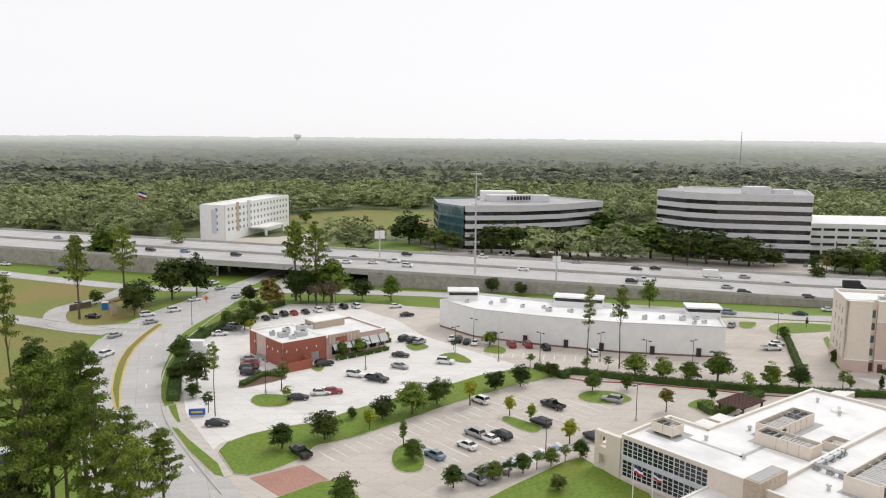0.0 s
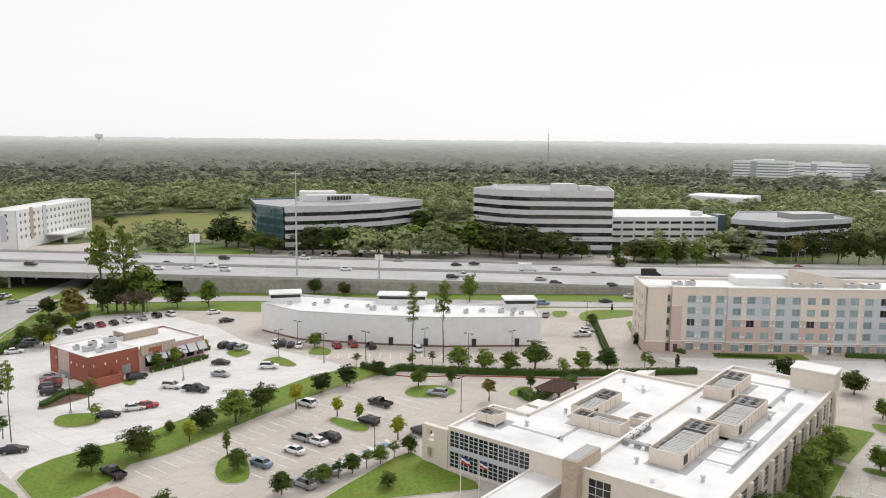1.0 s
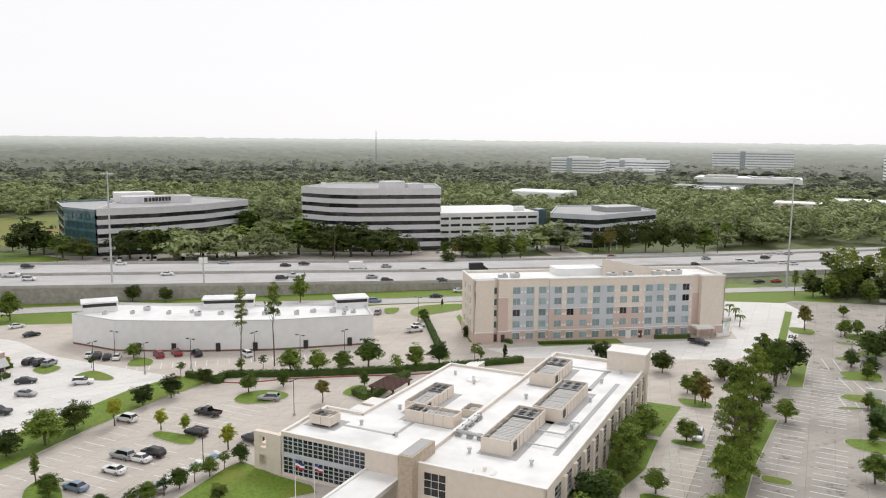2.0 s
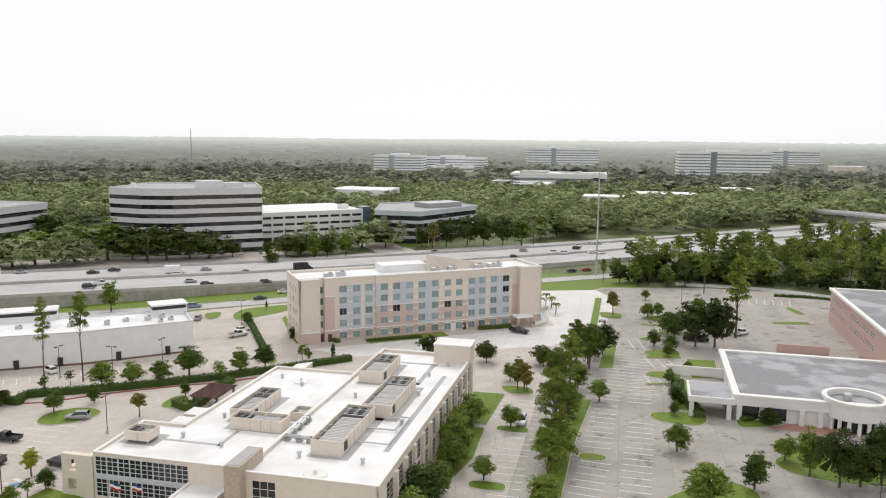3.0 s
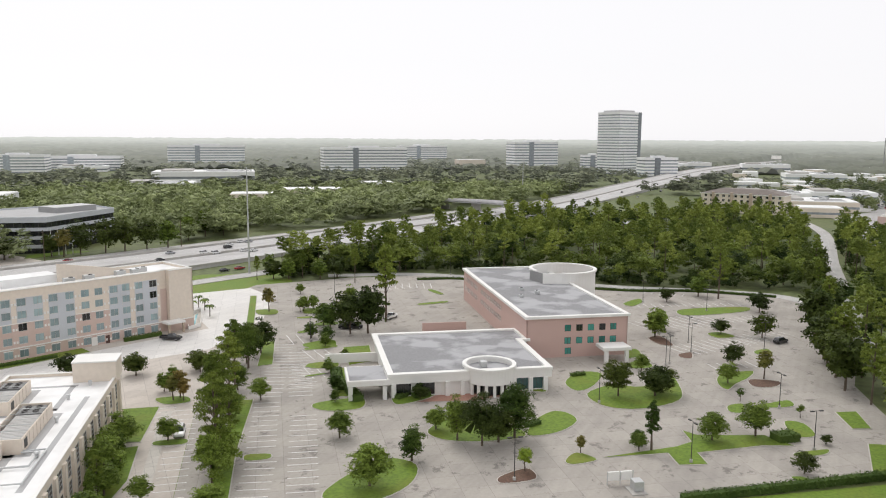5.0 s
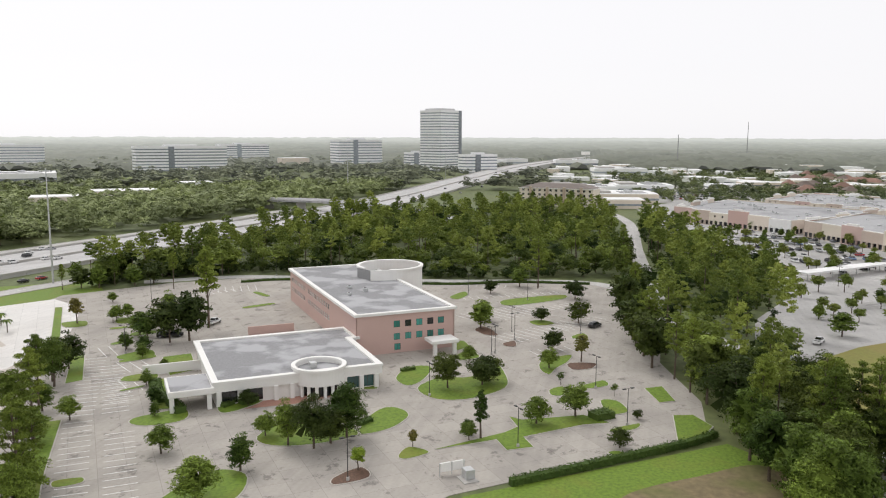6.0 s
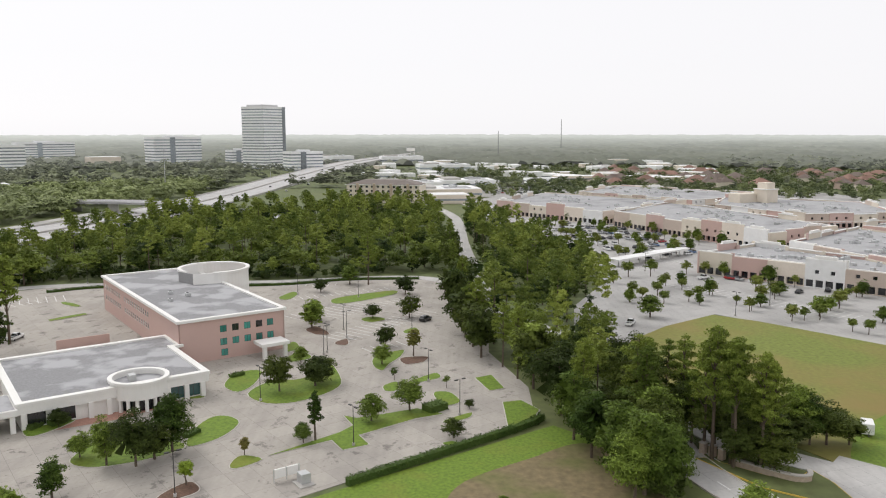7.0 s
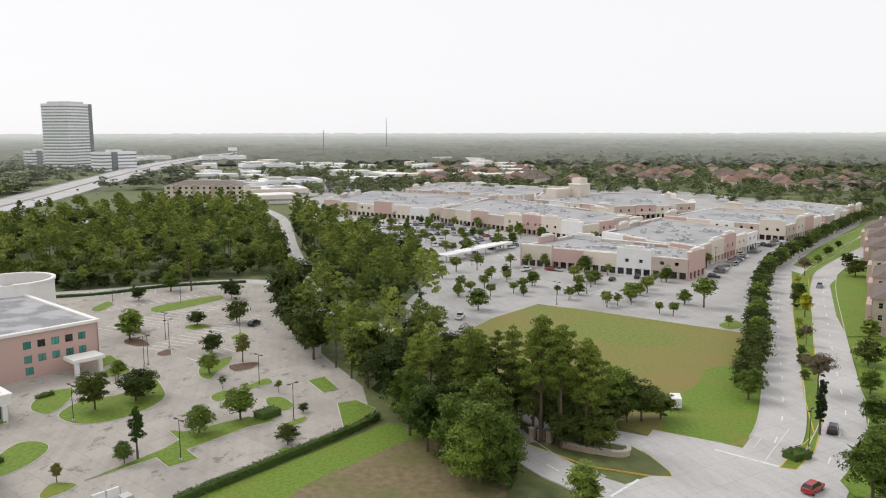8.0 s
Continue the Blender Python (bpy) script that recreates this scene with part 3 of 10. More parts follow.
# frontage roads
road("near_frontage_road", [(-420, 415), (-260, 352), (-150, 303), (-110, 289), (-75, 286), (-20, 283), (12, 277), (50, 266), (95, 253), (140, 243), (190, 231), (235, 219), (262, 212), (330, 205)], 8.5,
     "concrete frontage road beside the freeway wall", dashes=(0,))
road("far_frontage_road", [(-420, 480), (-230, 424), (-110, 383), (0, 358), (90, 343), (150, 330), (240, 312), (330, 293), (430, 275), (560, 262)], 9.0, "concrete frontage road beyond the freeway", dashes=(0,))
# the curved street on the town side, passing under the freeway
road("curved_street", [(-16, 84), (-36, 118), (-48.5, 137), (-59.3, 154), (-66.6, 171.5), (-73, 191), (-78.5, 215), (-77.5, 243), (-71.5, 269), (-64, 293), (-57, 325), (-50, 360), (-42, 400)], 8.2,
     "curving concrete street with white lane dashes", dashes=(0,), edges=False)
road("curved_street_oncoming", [(-42, 100), (-60, 134), (-74, 160), (-81, 174), (-87, 193), (-91.5, 216), (-90.5, 243), (-84.5, 266), (-78, 292), (-70, 326), (-62, 362), (-52, 402)], 8.0,
     "opposite carriageway of the curving street", dashes=(0,), edges=False)
road("side_street", [(-260, 268), (-190, 252), (-140, 240), (-108, 226), (-96, 222)], 7.5, "concrete side street joining the curve")
road("loop_drive", [(-92, 229), (-95.5, 229), (-105, 226), (-114.7, 230.7), (-121.5, 241.7), (-124, 254), (-118, 268), (-116.5, 289)], 6.0, "narrow concrete loop drive on the grass")
marks = thing("road_markings", 0, 0, 0, 0, "white painted stop lines and lane lines", "road marking", kind="structure")


def mark(a, b, w, material=PAINT, z=0.145):
    """A painted line from a to b."""
    c, d = ((a[0] + b[0]) / 2, (a[1] + b[1]) / 2), (b[0] - a[0], b[1] - a[1])
    part("painted_line", Geo().box(c[0], c[1], z - 0.02, math.hypot(*d), w, 0.02, math.degrees(math.atan2(d[1], d[0]))), material, marks)


mark((125.2, -68.5), (116.7, -75.2), 0.5)
mark((119.6, -74.7), (131.6, -87.3), 0.15)
mark((111.7, -43.5), (116.5, -50.3), 0.5)
mark((124.5, -75.5), (128.2, -79.3), 0.15)
mark((118.5, -45.6), (127.5, -42.0), 0.14)
mark((131.5, -40.9), (136.5, -39.2), 0.14)
for x, y in ((12.3, 131.5), (15.0, 134.0), (17.8, 136.4), (21.3, 139.1)):
    mark((x - 1.0, y + 0.2), (x + 1.0, y - 0.2), 1.5, PAINT_BLUE, 0.06)
    mark((x + 1.5, y - 1.6), (x + 0.4, y + 2.6), 0.8, PAINT, 0.062)
LANE_L = smooth_line([(-84, 290), (-85.5, 262), (-88, 240), (-90, 216), (-86, 195), (-79, 176), (-69, 155), (-50, 122), (-38, 108)], 5)
LANE_R = smooth_line([(-34, 112), (-46, 132), (-58, 152), (-66, 172), (-72, 192), (-77, 215), (-76, 243), (-70, 269), (-70, 288)], 5)
sheet("turn_lane", [p[:2] for p in LANE_L + LANE_R], 0.062, ROAD, "pale concrete turning lane between the carriageways", "road")
lawn("street_median", [(-85.2, 232.6), (-85.9, 230.5), (-85.4, 217.0), (-83.9, 203.6), (-81.2, 191.8), (-77.9, 181.2), (-73.6, 169.5), (-67.6, 157.2), (-66.9, 157.9), (-72.4, 171.6), (-76.6, 184.0), (-79.6, 194.2),
                       (-82.0, 205.2), (-83.6, 218.8), (-84.0, 231.5)], GRASS_DRY, "narrow grassy street median with yellow kerb", kerb=KERB_YELLOW, edge=0.3, top=0.22)
for side in ([(-68.5, 290), (-70.8, 268), (-71.4, 250.3), (-71.7, 230), (-71.4, 214), (-69.6, 197.9), (-66.5, 182.5), (-61.6, 166.5), (-54.6, 150.5), (-44.8, 134.0), (-35.0, 119)], [(-85.5, 292), (-88.4, 264), (-94.0, 243)], [(-95.6, 214), (-91.6, 196), (-84.0, 174.5), (-73.5, 153.5), (-54, 120)]):
    whole("street_kerb", Geo().ribbon(smooth_line(side, 4), -0.12, 0.12, -0.1, 0.24), KERB, "pale concrete street kerb", "kerb", kind="structure")
# avenue on the south side
road("avenue", [(86, -40), (104, -56), (126, -80.5), (149, -97.6), (181, -118), (230, -150), (272, -181.5), (318, -226), (375, -291), (440, -372), (520, -480)], 8.3,
     "concrete avenue carriageway with lane dashes", dashes=(0,))
road("avenue_oncoming", [(92, -62), (113, -81), (136, -102.5), (156, -116), (205, -149.5), (258, -187), (288, -214), (346, -283), (410, -365), (490, -480)], 7.8,
     "opposite avenue carriageway", dashes=(0,))
road("boulevard", [(116, -62), (131, -57.5), (137.5, -48.5), (147, -42), (160, -38), (174.5, -35.5), (199, -32.5), (222, -20), (254, -5), (284, -2.4), (390, 4.6), (530, 12), (640, 40)], 6.4, "concrete boulevard leaving between the trees", dashes=(0,))
sheet("store_parking_lot", [(700, -5), (690, -90), (900, -100), (960, -20), (860, 0)], 0.038, LOT_MALL, "pale concrete parking lot full of cars", "parking lot")
sheet("hotel_drive", [(202.4, 210.5), (226.3, 196.0), (217.6, 178.1), (189.1, 159.1), (154.7, 148.7), (130, 160), (104, 172), (100, 184), (172, 165)], 0.039, LOT_PALE, "pale concrete drive beside the hotel", "pavement")
road("boulevard_entry", [(106, -50), (112, -45.5), (116.5, -42), (122, -38.8), (128, -36.6), (134, -35), (142, -34.4), (152, -35.6), (163, -37)], 7.2, "concrete boulevard lanes entering the crossing", dashes=(0,))
sheet("crossing", [(99, -64), (106, -43), (114, -44.5), (118, -54), (130, -57), (136, -62), (128, -71), (121, -77), (110, -84), (100, -74)], 0.125, ROAD, "wide concrete street crossing", "road")
# overpass crossing the freeway beyond the wood
OVERPASS = smooth_line([(600, 390, 0.0), (575, 325, 4.5), (555, 271, 7.4), (543, 221, 7.8), (516, 170, 7.0), (494, 132, 5.0), (470, 98, 1.0)], 6)
over = thing("overpass", 0, 0, 0, 0, "concrete overpass crossing the freeway", "bridge", kind="structure")
part("deck", Geo().ribbon(OVERPASS, -5, 5, -1.2, 0.0, dz=True), FREEWAY, over)
for side in (-1, 1):
    part("parapet", Geo().ribbon(OVERPASS, side * 5, side * 4.6, -1.3, 1.1, dz=True), BAND, over)
for x, y, z in OVERPASS[8:-8:5]:
    part("pier", Geo().box(x, y, -0.1, 1.2, 7.0, z - 1.0, 20), CONCRETE, over)
# perimeter drive behind the old lot
road("perimeter_drive", [(262, 186), (282, 156), (290, 110), (294, 76), (305, 30), (298, 12), (280, 4), (245, -1)], 6.5, "narrow drive along the edge of the wood", top=0.03, edges=False)

# ---- buildings ----
def window_meshes(w, h, frame_mat, pane_mat, mull=(1, 1), depth=0.16, bar=0.06):
    """Frame and pane of a window, centred on its opening, facing -y."""
    nx, nz = mull
    cw, ch = (w - bar * (nx + 1)) / nx, (h - bar * (nz + 1)) / nz
    lights = [(bar + i * (cw + bar), bar + i * (cw + bar) + cw, -h / 2 + bar + k * (ch + bar), -h / 2 + bar + k * (ch + bar) + ch) for i in range(nx) for k in range(nz)]
    f = Geo().wall((-w / 2, depth - 0.04), (w / 2, depth - 0.04), -h / 2, h / 2, lights, 0.08)
    p = Geo().box(0, depth + 0.05, -h / 2 + bar * 0.5, w - bar, 0.03, h - bar)
    return f.mesh("window_frame", frame_mat), p.mesh("pane", pane_mat)


def set_window(parent, meshes, p, q, u, z, pane=None):
    """One window in the wall from p to q at u along it, centre height z."""
    p, q = Vector(p), Vector(q)
    d = (q - p).normalized()
    w = p + d * u
    ob = new("window", meshes[0])
    ob.parent = parent
    ob.matrix_basis = pose(w.x, w.y, z, 0, 0, math.degrees(math.atan2(d.y, d.x)))
    pn = new("pane", pane or meshes[1])
    pn.parent = ob
    return ob


def walls_of(outline, z0, z1, parent, material, holes=None, t=0.35, name="wall", label=""):
    """One wall a side of the outline (counter-clockwise)."""
    n = len(outline)
    for i in range(n):
        part(name, Geo().wall(outline[i], outline[(i + 1) % n], z0, z1, (holes or {}).get(i, ()), t), material, parent, label)


def coping(outline, z, parent, material, w=0.5, h=0.18):
    n = len(outline)
    outer = inset(outline, -0.08)
    inner = inset(outline, w)
    g = Geo()
    vs = [(*p, z) for p in outer] + [(*p, z) for p in inner] + [(*p, z + h) for p in outer] + [(*p, z + h) for p in inner]
    fs = []
    for i in range(n):
        j = (i + 1) % n
        fs += [(i, j, 2 * n + j, 2 * n + i), (2 * n + i, 2 * n + j, 3 * n + j, 3 * n + i), (n + j, n + i, 3 * n + i, 3 * n + j), (j, i, n + i, n + j)]
    part("coping", g.add(vs, fs), material, parent)


def roof_unit(parent_name, x, y, z, turn, s=(1.6, 1.2, 1.0), label="grey rooftop air handling unit", group="rooftop units"):
    ob = thing("rooftop_unit", x, y, z, turn, label, "air unit", group)
    part("housing", Geo().chamfer_box(0, 0, 0.1, s[0], s[1], s[2], 0.04).box(0, 0, 0, s[0] * 0.9, s[1] * 0.9, 0.1), LIGHT_METAL, ob)
    part("fan_cowl", Geo().cone(s[0] * 0.2, 0, s[2] + 0.1, s[2] + 0.22, min(s[:2]) * 0.32, min(s[:2]) * 0.3, 12), DARK_METAL, ob)
    return ob


# --- the white-roofed clinic in front: long block and wing
CX, CY, CT = 56.8, 86.8, 38.83
clinic = thing("clinic_building", CX, CY, 0, CT, "beige and tan clinic with white membrane roofs and long window bands", "building")
CL, CW, CZ = 67.6, 20.6, 9.2
main = [(0, 0), (CL, 0), (CL, CW), (0, CW)]
hole_s, hole_w = [], []
bays = [3.8 + 5.15 * i for i in range(12)]
for u in bays:
    hole_s += [(u, u + 3.1, 0.9, 4.1), (u, u + 3.1, 4.7, 7.9)]
hole_w = [(1.8, 5.4, 4.4, 8.0), (1.8, 5.4, 0.6, 3.9)]
walls_of(main, 0, CZ, clinic, BEIGE, {0: hole_s, 3: [(a, b, c, d) for a, b, c, d in hole_w]})
part("roof", Geo().prism(inset(main, 0.35), CZ - 0.9, CZ - 0.55), WHITE_ROOF, clinic, "white membrane roof")
coping(main, CZ, clinic, WHITE_TRIM, w=0.45, h=0.12)
CWIN = window_meshes(3.1, 3.2, LIGHT_METAL, DARK_GLASS, (2, 4), depth=0.03, bar=0.09)
for u in bays:
    set_window(clinic, CWIN, main[0], main[1], u + 1.55, 2.5)
    set_window(clinic, CWIN, main[0], main[1], u + 1.55, 6.3)
    part("pilaster", Geo().chamfer_box(u + 4.1, -0.18, 0, 1.2, 0.5, CZ - 1.0, 0.05), BEIGE, clinic)
part("plinth", Geo().box(CL / 2, -0.12, 0, CL + 0.1, 0.25, 0.8), TAN_STONE, clinic)
for a, b, c, d in hole_w:
    set_window(clinic, window_meshes(b - a, d - c, WHITE_TRIM, DARK_GLASS, (max(2, int((b - a) / 1.1)), 3)), main[3], main[0], (a + b) / 2, (c + d) / 2)
# wing
WZ = 7.6
wing = [(4.2, CW + 0.02), (54, CW + 0.02), (54, 40), (18.3, 40.5), (18.3, 48.2), (4.2, 47.6)]
for i in range(6):
    part("wing_wall", Geo().wall(wing[i], wing[(i + 1) % 6], 0, WZ, [(0.3, 16.3, 4.1, 7.0), (0.3, 16.3, 0.5, 3.4)] if i == 5 else (), 0.35), BEIGE, clinic)
part("wing_roof", Geo().prism(inset(wing, 0.35), WZ - 0.75, WZ - 0.4), WHITE_ROOF, clinic, "white membrane roof")
coping(wing, WZ, clinic, WHITE_TRIM, w=0.4, h=0.12)
part("spandrel_band", Geo().box(4.12, 39.3, 3.42, 0.2, 16.2, 0.66), BLUEGREY, clinic, "pale blue-grey band between window strips")
cw = window_meshes(2.0, 2.9, BLUEGREY, DARK_GLASS, (2, 4), depth=0.05, bar=0.1)
for zc in (5.55, 1.95):
    for i in range(8):
        set_window(clinic, cw, wing[5], wing[0], 0.3 + 1.0 + 2.0 * i, zc)
# entrance canopy and its end walls
part("canopy_roof", Geo().box(-4.0, 28.0, 3.7, 20, 6.6, 0.5), WHITE_ROOF, clinic, "low white entrance canopy roof")
coping([(-14, 24.7), (6, 24.7), (6, 31.3), (-14, 31.3)], 4.2, clinic, WHITE_TRIM, w=0.35, h=0.3)
part("canopy_wall", Geo().chamfer_box(6.3, 31.9, 0, 3.0, 1.4, 5.6, 0.05), BEIGE, clinic)
for x in (-13, -6):
    for y in (25.4, 30.6):
        part("canopy_column", Geo().box(x, y, 0, 1.0, 1.0, 3.7), TAN_STONE, clinic)
part("stair_tower", Geo().chamfer_box(1.9, CW + 0.3, 0, 7.4, 2.4, 10.6, 0.06), TAN_STONE, clinic, "tan stone stair tower")
part("tower_cap", Geo().box(1.9, CW + 0.3, 10.6, 6.6, 1.7, 0.06), GREY_PAD, clinic, "stained grey tower top")
part("side_wall", Geo().wall((4.0, 53.2), (4.0, 47.7), 0, 6.9, [(1.0, 2.5, 1.0, 2.9), (1.0, 2.5, 4.2, 6.1)], 1.0), BEIGE, clinic, "beige end wall with two square openings")
part("side_block", Geo().chamfer_box(8.1, 50.4, 0, 6.0, 5.0, 4.4, 0.06), BEIGE, clinic)
# screened plant on the roofs
LOUVRE = surface("weathered_grey_louvre", (0.50, 0.49, 0.47), rough=0.6, spread=0.15)
FAN_GREY = surface("dull_grey_fan_deck", (0.22, 0.22, 0.215), rough=0.7, spread=0.12)
def plant_screen(x, y, z, sx, sy, h=2.0, fans=6, legs=0.0):
    """Beige panelled screen with an open top: slatted ducts, a bank of fans and a steel top rail; the long axis may run either way."""
    ob = thing("roof_plant_screen", 0, 0, 0, 0, "beige metal screen round grey rooftop chillers", "roof plant", "roof plant screens")
    long_y = sy > sx
    a, b = (sy, sx) if long_y else (sx, sy)
    ob.matrix_basis = pose(CX, CY, 0, 0, 0, CT) @ pose(x, y, z, 0, 0, 90 if long_y else 0)
    for cx, cy, w, d in ((0, -b / 2, a, 0.12), (0, b / 2, a, 0.12), (-a / 2, 0, 0.12, b - 0.12), (a / 2, 0, 0.12, b - 0.12)):
        part("screen_wall", Geo().box(cx, cy, legs, w, d, h), BEIGE, ob)
        part("top_rail", Geo().box(cx, cy, legs + h, w + 0.06, d + 0.06, 0.06), BEIGE, ob)
    for sd in (-1, 1):
        for i in range(1, int(a / 1.9)):
            part("panel_seam", Geo().box(-a / 2 + 1.9 * i, sd * (b / 2 + 0.075), legs, 0.07, 0.03, h), TAN_STONE, ob)
    if legs:
        for cx in (-a / 2 + 0.3, a / 2 - 0.3):
            for cy in (-b / 2 + 0.3, b / 2 - 0.3):
                part("leg", Geo().box(cx, cy, 0, 0.2, 0.2, legs + 0.1), LIGHT_METAL, ob)
    else:
        part("louvre_opening", Geo().box(-a / 2 + 1.9, -b / 2 - 0.08, h * 0.2, 1.5, 0.04, h * 0.6), DARK_METAL, ob, "dark louvred opening")
    bed = legs + h - 0.75
    part("unit_body", Geo().box(0, 0, legs + 0.02, a - 0.5, b - 0.6, bed - legs), DARK_METAL, ob)
    fan_len = 1.15 * (fans // 2) + 0.2 if fans else 0.0
    n = int((a - fan_len - 1.0) / 0.62)
    for i in range(n):
        part("slat", Geo().box(-a / 2 + 0.8 + 0.62 * i, -0.1, bed + 0.25, 0.46, b - 1.3, 0.1), LOUVRE, ob)
    if fans:
        fx = a / 2 - fan_len / 2 - 0.3
        part("fan_deck", Geo().box(fx, 0, bed + 0.05, fan_len, b - 1.0, 0.45), FAN_GREY, ob)
        for i in range(fans // 2):
            for sd in (-1, 1):
                part("fan", Geo().ring(fx - fan_len / 2 + 0.7 + 1.15 * i, sd * b * 0.17, bed + 0.5, bed + 0.62, 0.5, 0.08, 14).cone(fx - fan_len / 2 + 0.7 + 1.15 * i, sd * b * 0.17, bed + 0.48, bed + 0.53, 0.44, 0.44, 14), DARK_METAL, ob)
    for i in range(int(a / 2.6)):
        part("cross_bar", Geo().box(-a / 2 + 1.3 + 2.6 * i, 0, legs + h - 0.02, 0.08, b, 0.08), LIGHT_METAL, ob)
    part("pad", Geo().box(0, -0.5, -0.02, a + 2.2, b + 1.8, 0.03), GREY_PAD, ob)
    return ob


RZ = CZ - 0.55
plant_screen(17.6, 11.3, RZ, 16.4, 4.8, 2.3)
plant_screen(35.2, 9.0, RZ, 16.8, 5.0, 2.3)
plant_screen(51.3, 16.1, RZ, 12.6, 4.8, 2.3)
WRZ = WZ - 0.4
plant_screen(21.2, 27.8, WRZ, 3.5, 9.4, fans=4)
plant_screen(29.5, 32.6, WRZ, 12.4, 3.9)
plant_screen(11.3, 43.7, WRZ, 3.2, 4.2, 1.5, fans=2, legs=0.5)
plant_screen(28.0, 23.2, WRZ, 3.6, 2.8, 1.2, fans=0)
# ducts on the long roof: a bent run on short stands, and the walkway strips
part("roof_duct", Geo().sweep([(13.6, 15.4, RZ + 0.75), (13.6, 19.5, RZ + 0.75), (22.2, 19.5, RZ + 0.75)], 0.34, 8), LIGHT_METAL, clinic, "galvanised roof duct")
for x, y in ((13.6, 15.6), (13.6, 17.4), (13.6, 19.4), (16, 19.5), (18.5, 19.5), (21, 19.5), (22.2, 19.5)):
    part("duct_stand", Geo().box(x, y, RZ, 0.9, 0.9, 0.5).box(x, y, RZ + 0.5, 0.16, 0.8, 0.6), GREY_METAL, clinic)
for x, y, w, d in ((60.2, 13.2, 1.0, 14.0), (53.0, 7.0, 14.0, 1.0), (46.6, 9.4, 1.0, 5.6)):
    part("walk_pad", Geo().box(x, y, RZ - 0.01, w, d, 0.03), GREY_PAD, clinic, "grey walkway strip")
for x, y, w, d in ((12.4, 36.2, 0.7, 11.5), (15.6, 30.6, 7.0, 0.7)):
    part("walk_pad", Geo().box(x, y, WRZ - 0.01, w, d, 0.03), GREY_PAD, clinic, "grey walkway strip")
part("roof_dome", Geo().cone(46, 31, WRZ, WRZ + 0.25, 1.5, 1.3, 16).cone(46, 31, WRZ + 0.25, WRZ + 1.0, 0.3, 0.25, 10), WHITE_TRIM, clinic, "round white roof hatch")
part("roof_dome", Geo().cone(2.6, 10.2, RZ, RZ + 0.25, 1.9, 1.6, 16).cone(2.6, 10.2, RZ + 0.25, RZ + 0.8, 0.3, 0.25, 10), WHITE_TRIM, clinic, "round white roof hatch")
stairhead = thing("stair_head", 0, 0, 0, 0, "beige rooftop stair head with white cap", "stair head")
stairhead.matrix_basis = pose(CX, CY, 0, 0, 0, CT) @ pose(64.9, 3.6, RZ)
part("body", Geo().chamfer_box(0, 0, 0, 5.6, 7.9, 3.8, 0.05), BEIGE, stairhead)
part("cap", Geo().box(0, 0, 3.8, 5.9, 8.2, 0.25), WHITE_TRIM, stairhead)


# --- five-storey hotel
HP, HQ = Vector((100.4, 190.6)), Vector((171.6, 171.2))
HT_ = math.degrees(math.atan2(HQ.y - HP.y, HQ.x - HP.x))
hotel = thing("hotel_building", HP.x, HP.y, 0, HT_, "five-storey beige and pink-brick hotel with blue-grey window bays", "hotel")
HL, HD, HZ = (HQ - HP).length, 15.5, 17.7
part("roof", Geo().prism([(-0.4, 0.8), (HL - 0.4, 0.8), (HL - 0.4, HD), (-0.4, HD)], HZ - 1.0, HZ - 0.6), WHITE_ROOF, hotel, "white membrane roof")
SILLS = [0.55, 3.95, 7.2, 10.4, 13.55]     # window sills, storey by storey
HWIN = window_meshes(2.1, 1.9, LIGHT_METAL, PALE_GLASS, (2, 1), depth=0.06, bar=0.05)
HDARK = Geo().box(0, 0.11, -0.92, 2.04, 0.03, 1.84).mesh("pane", DARK_GLASS)
# front wall by stretches: start, end, how far it stands out
BAYS = [(-0.8, 4.8, 1.2), (4.8, 6.2, -0.5), (6.2, 9.0, 0.35), (9.0, 20.9, 0.1), (20.9, 52.8, 0.7), (52.8, 64.1, 0.3), (64.1, 66.4, -0.5), (66.4, HL, 1.2)]
WIN_U = [11.5, 15.4, 19.0, 23.3, 27.0, 30.9, 34.7, 38.8, 42.8, 46.4, 50.5, 54.1, 57.9, 62.0]
# blue-grey panels: start, end, foot; the foot is higher where brick takes the two lower storeys
BLUE = [(10.4, 16.7, 3.2), (17.8, 20.86, 3.2), (20.94, 24.5, 9.3), (25.8, 32.1, 9.3), (33.5, 40.0, 3.2), (49.2, 52.76, 3.2), (52.84, 55.2, 3.2), (56.6, 63.2, 3.2)]
DARK_ROOMS = {(11.5, 2), (27.0, 2), (42.8, 2), (62.0, 4), (62.0, 3)}


def front_panel(name, a, b, z0, z1, out, material, label):
    """A facing sheet on the front with the windows cut out of it."""
    us = [u for u in WIN_U if a - 0.3 < u < b + 0.3]
    holes = [(max(0.0, u - a - 1.07), min(b - a, u - a + 1.07), max(z0, z - 0.02), min(z1, z + 1.92)) for u in us for z in SILLS if z + 1.75 > z0 and z < z1]
    part(name, Geo().wall((a, -out), (b, -out), z0, z1, holes, 0.05), material, hotel, label)


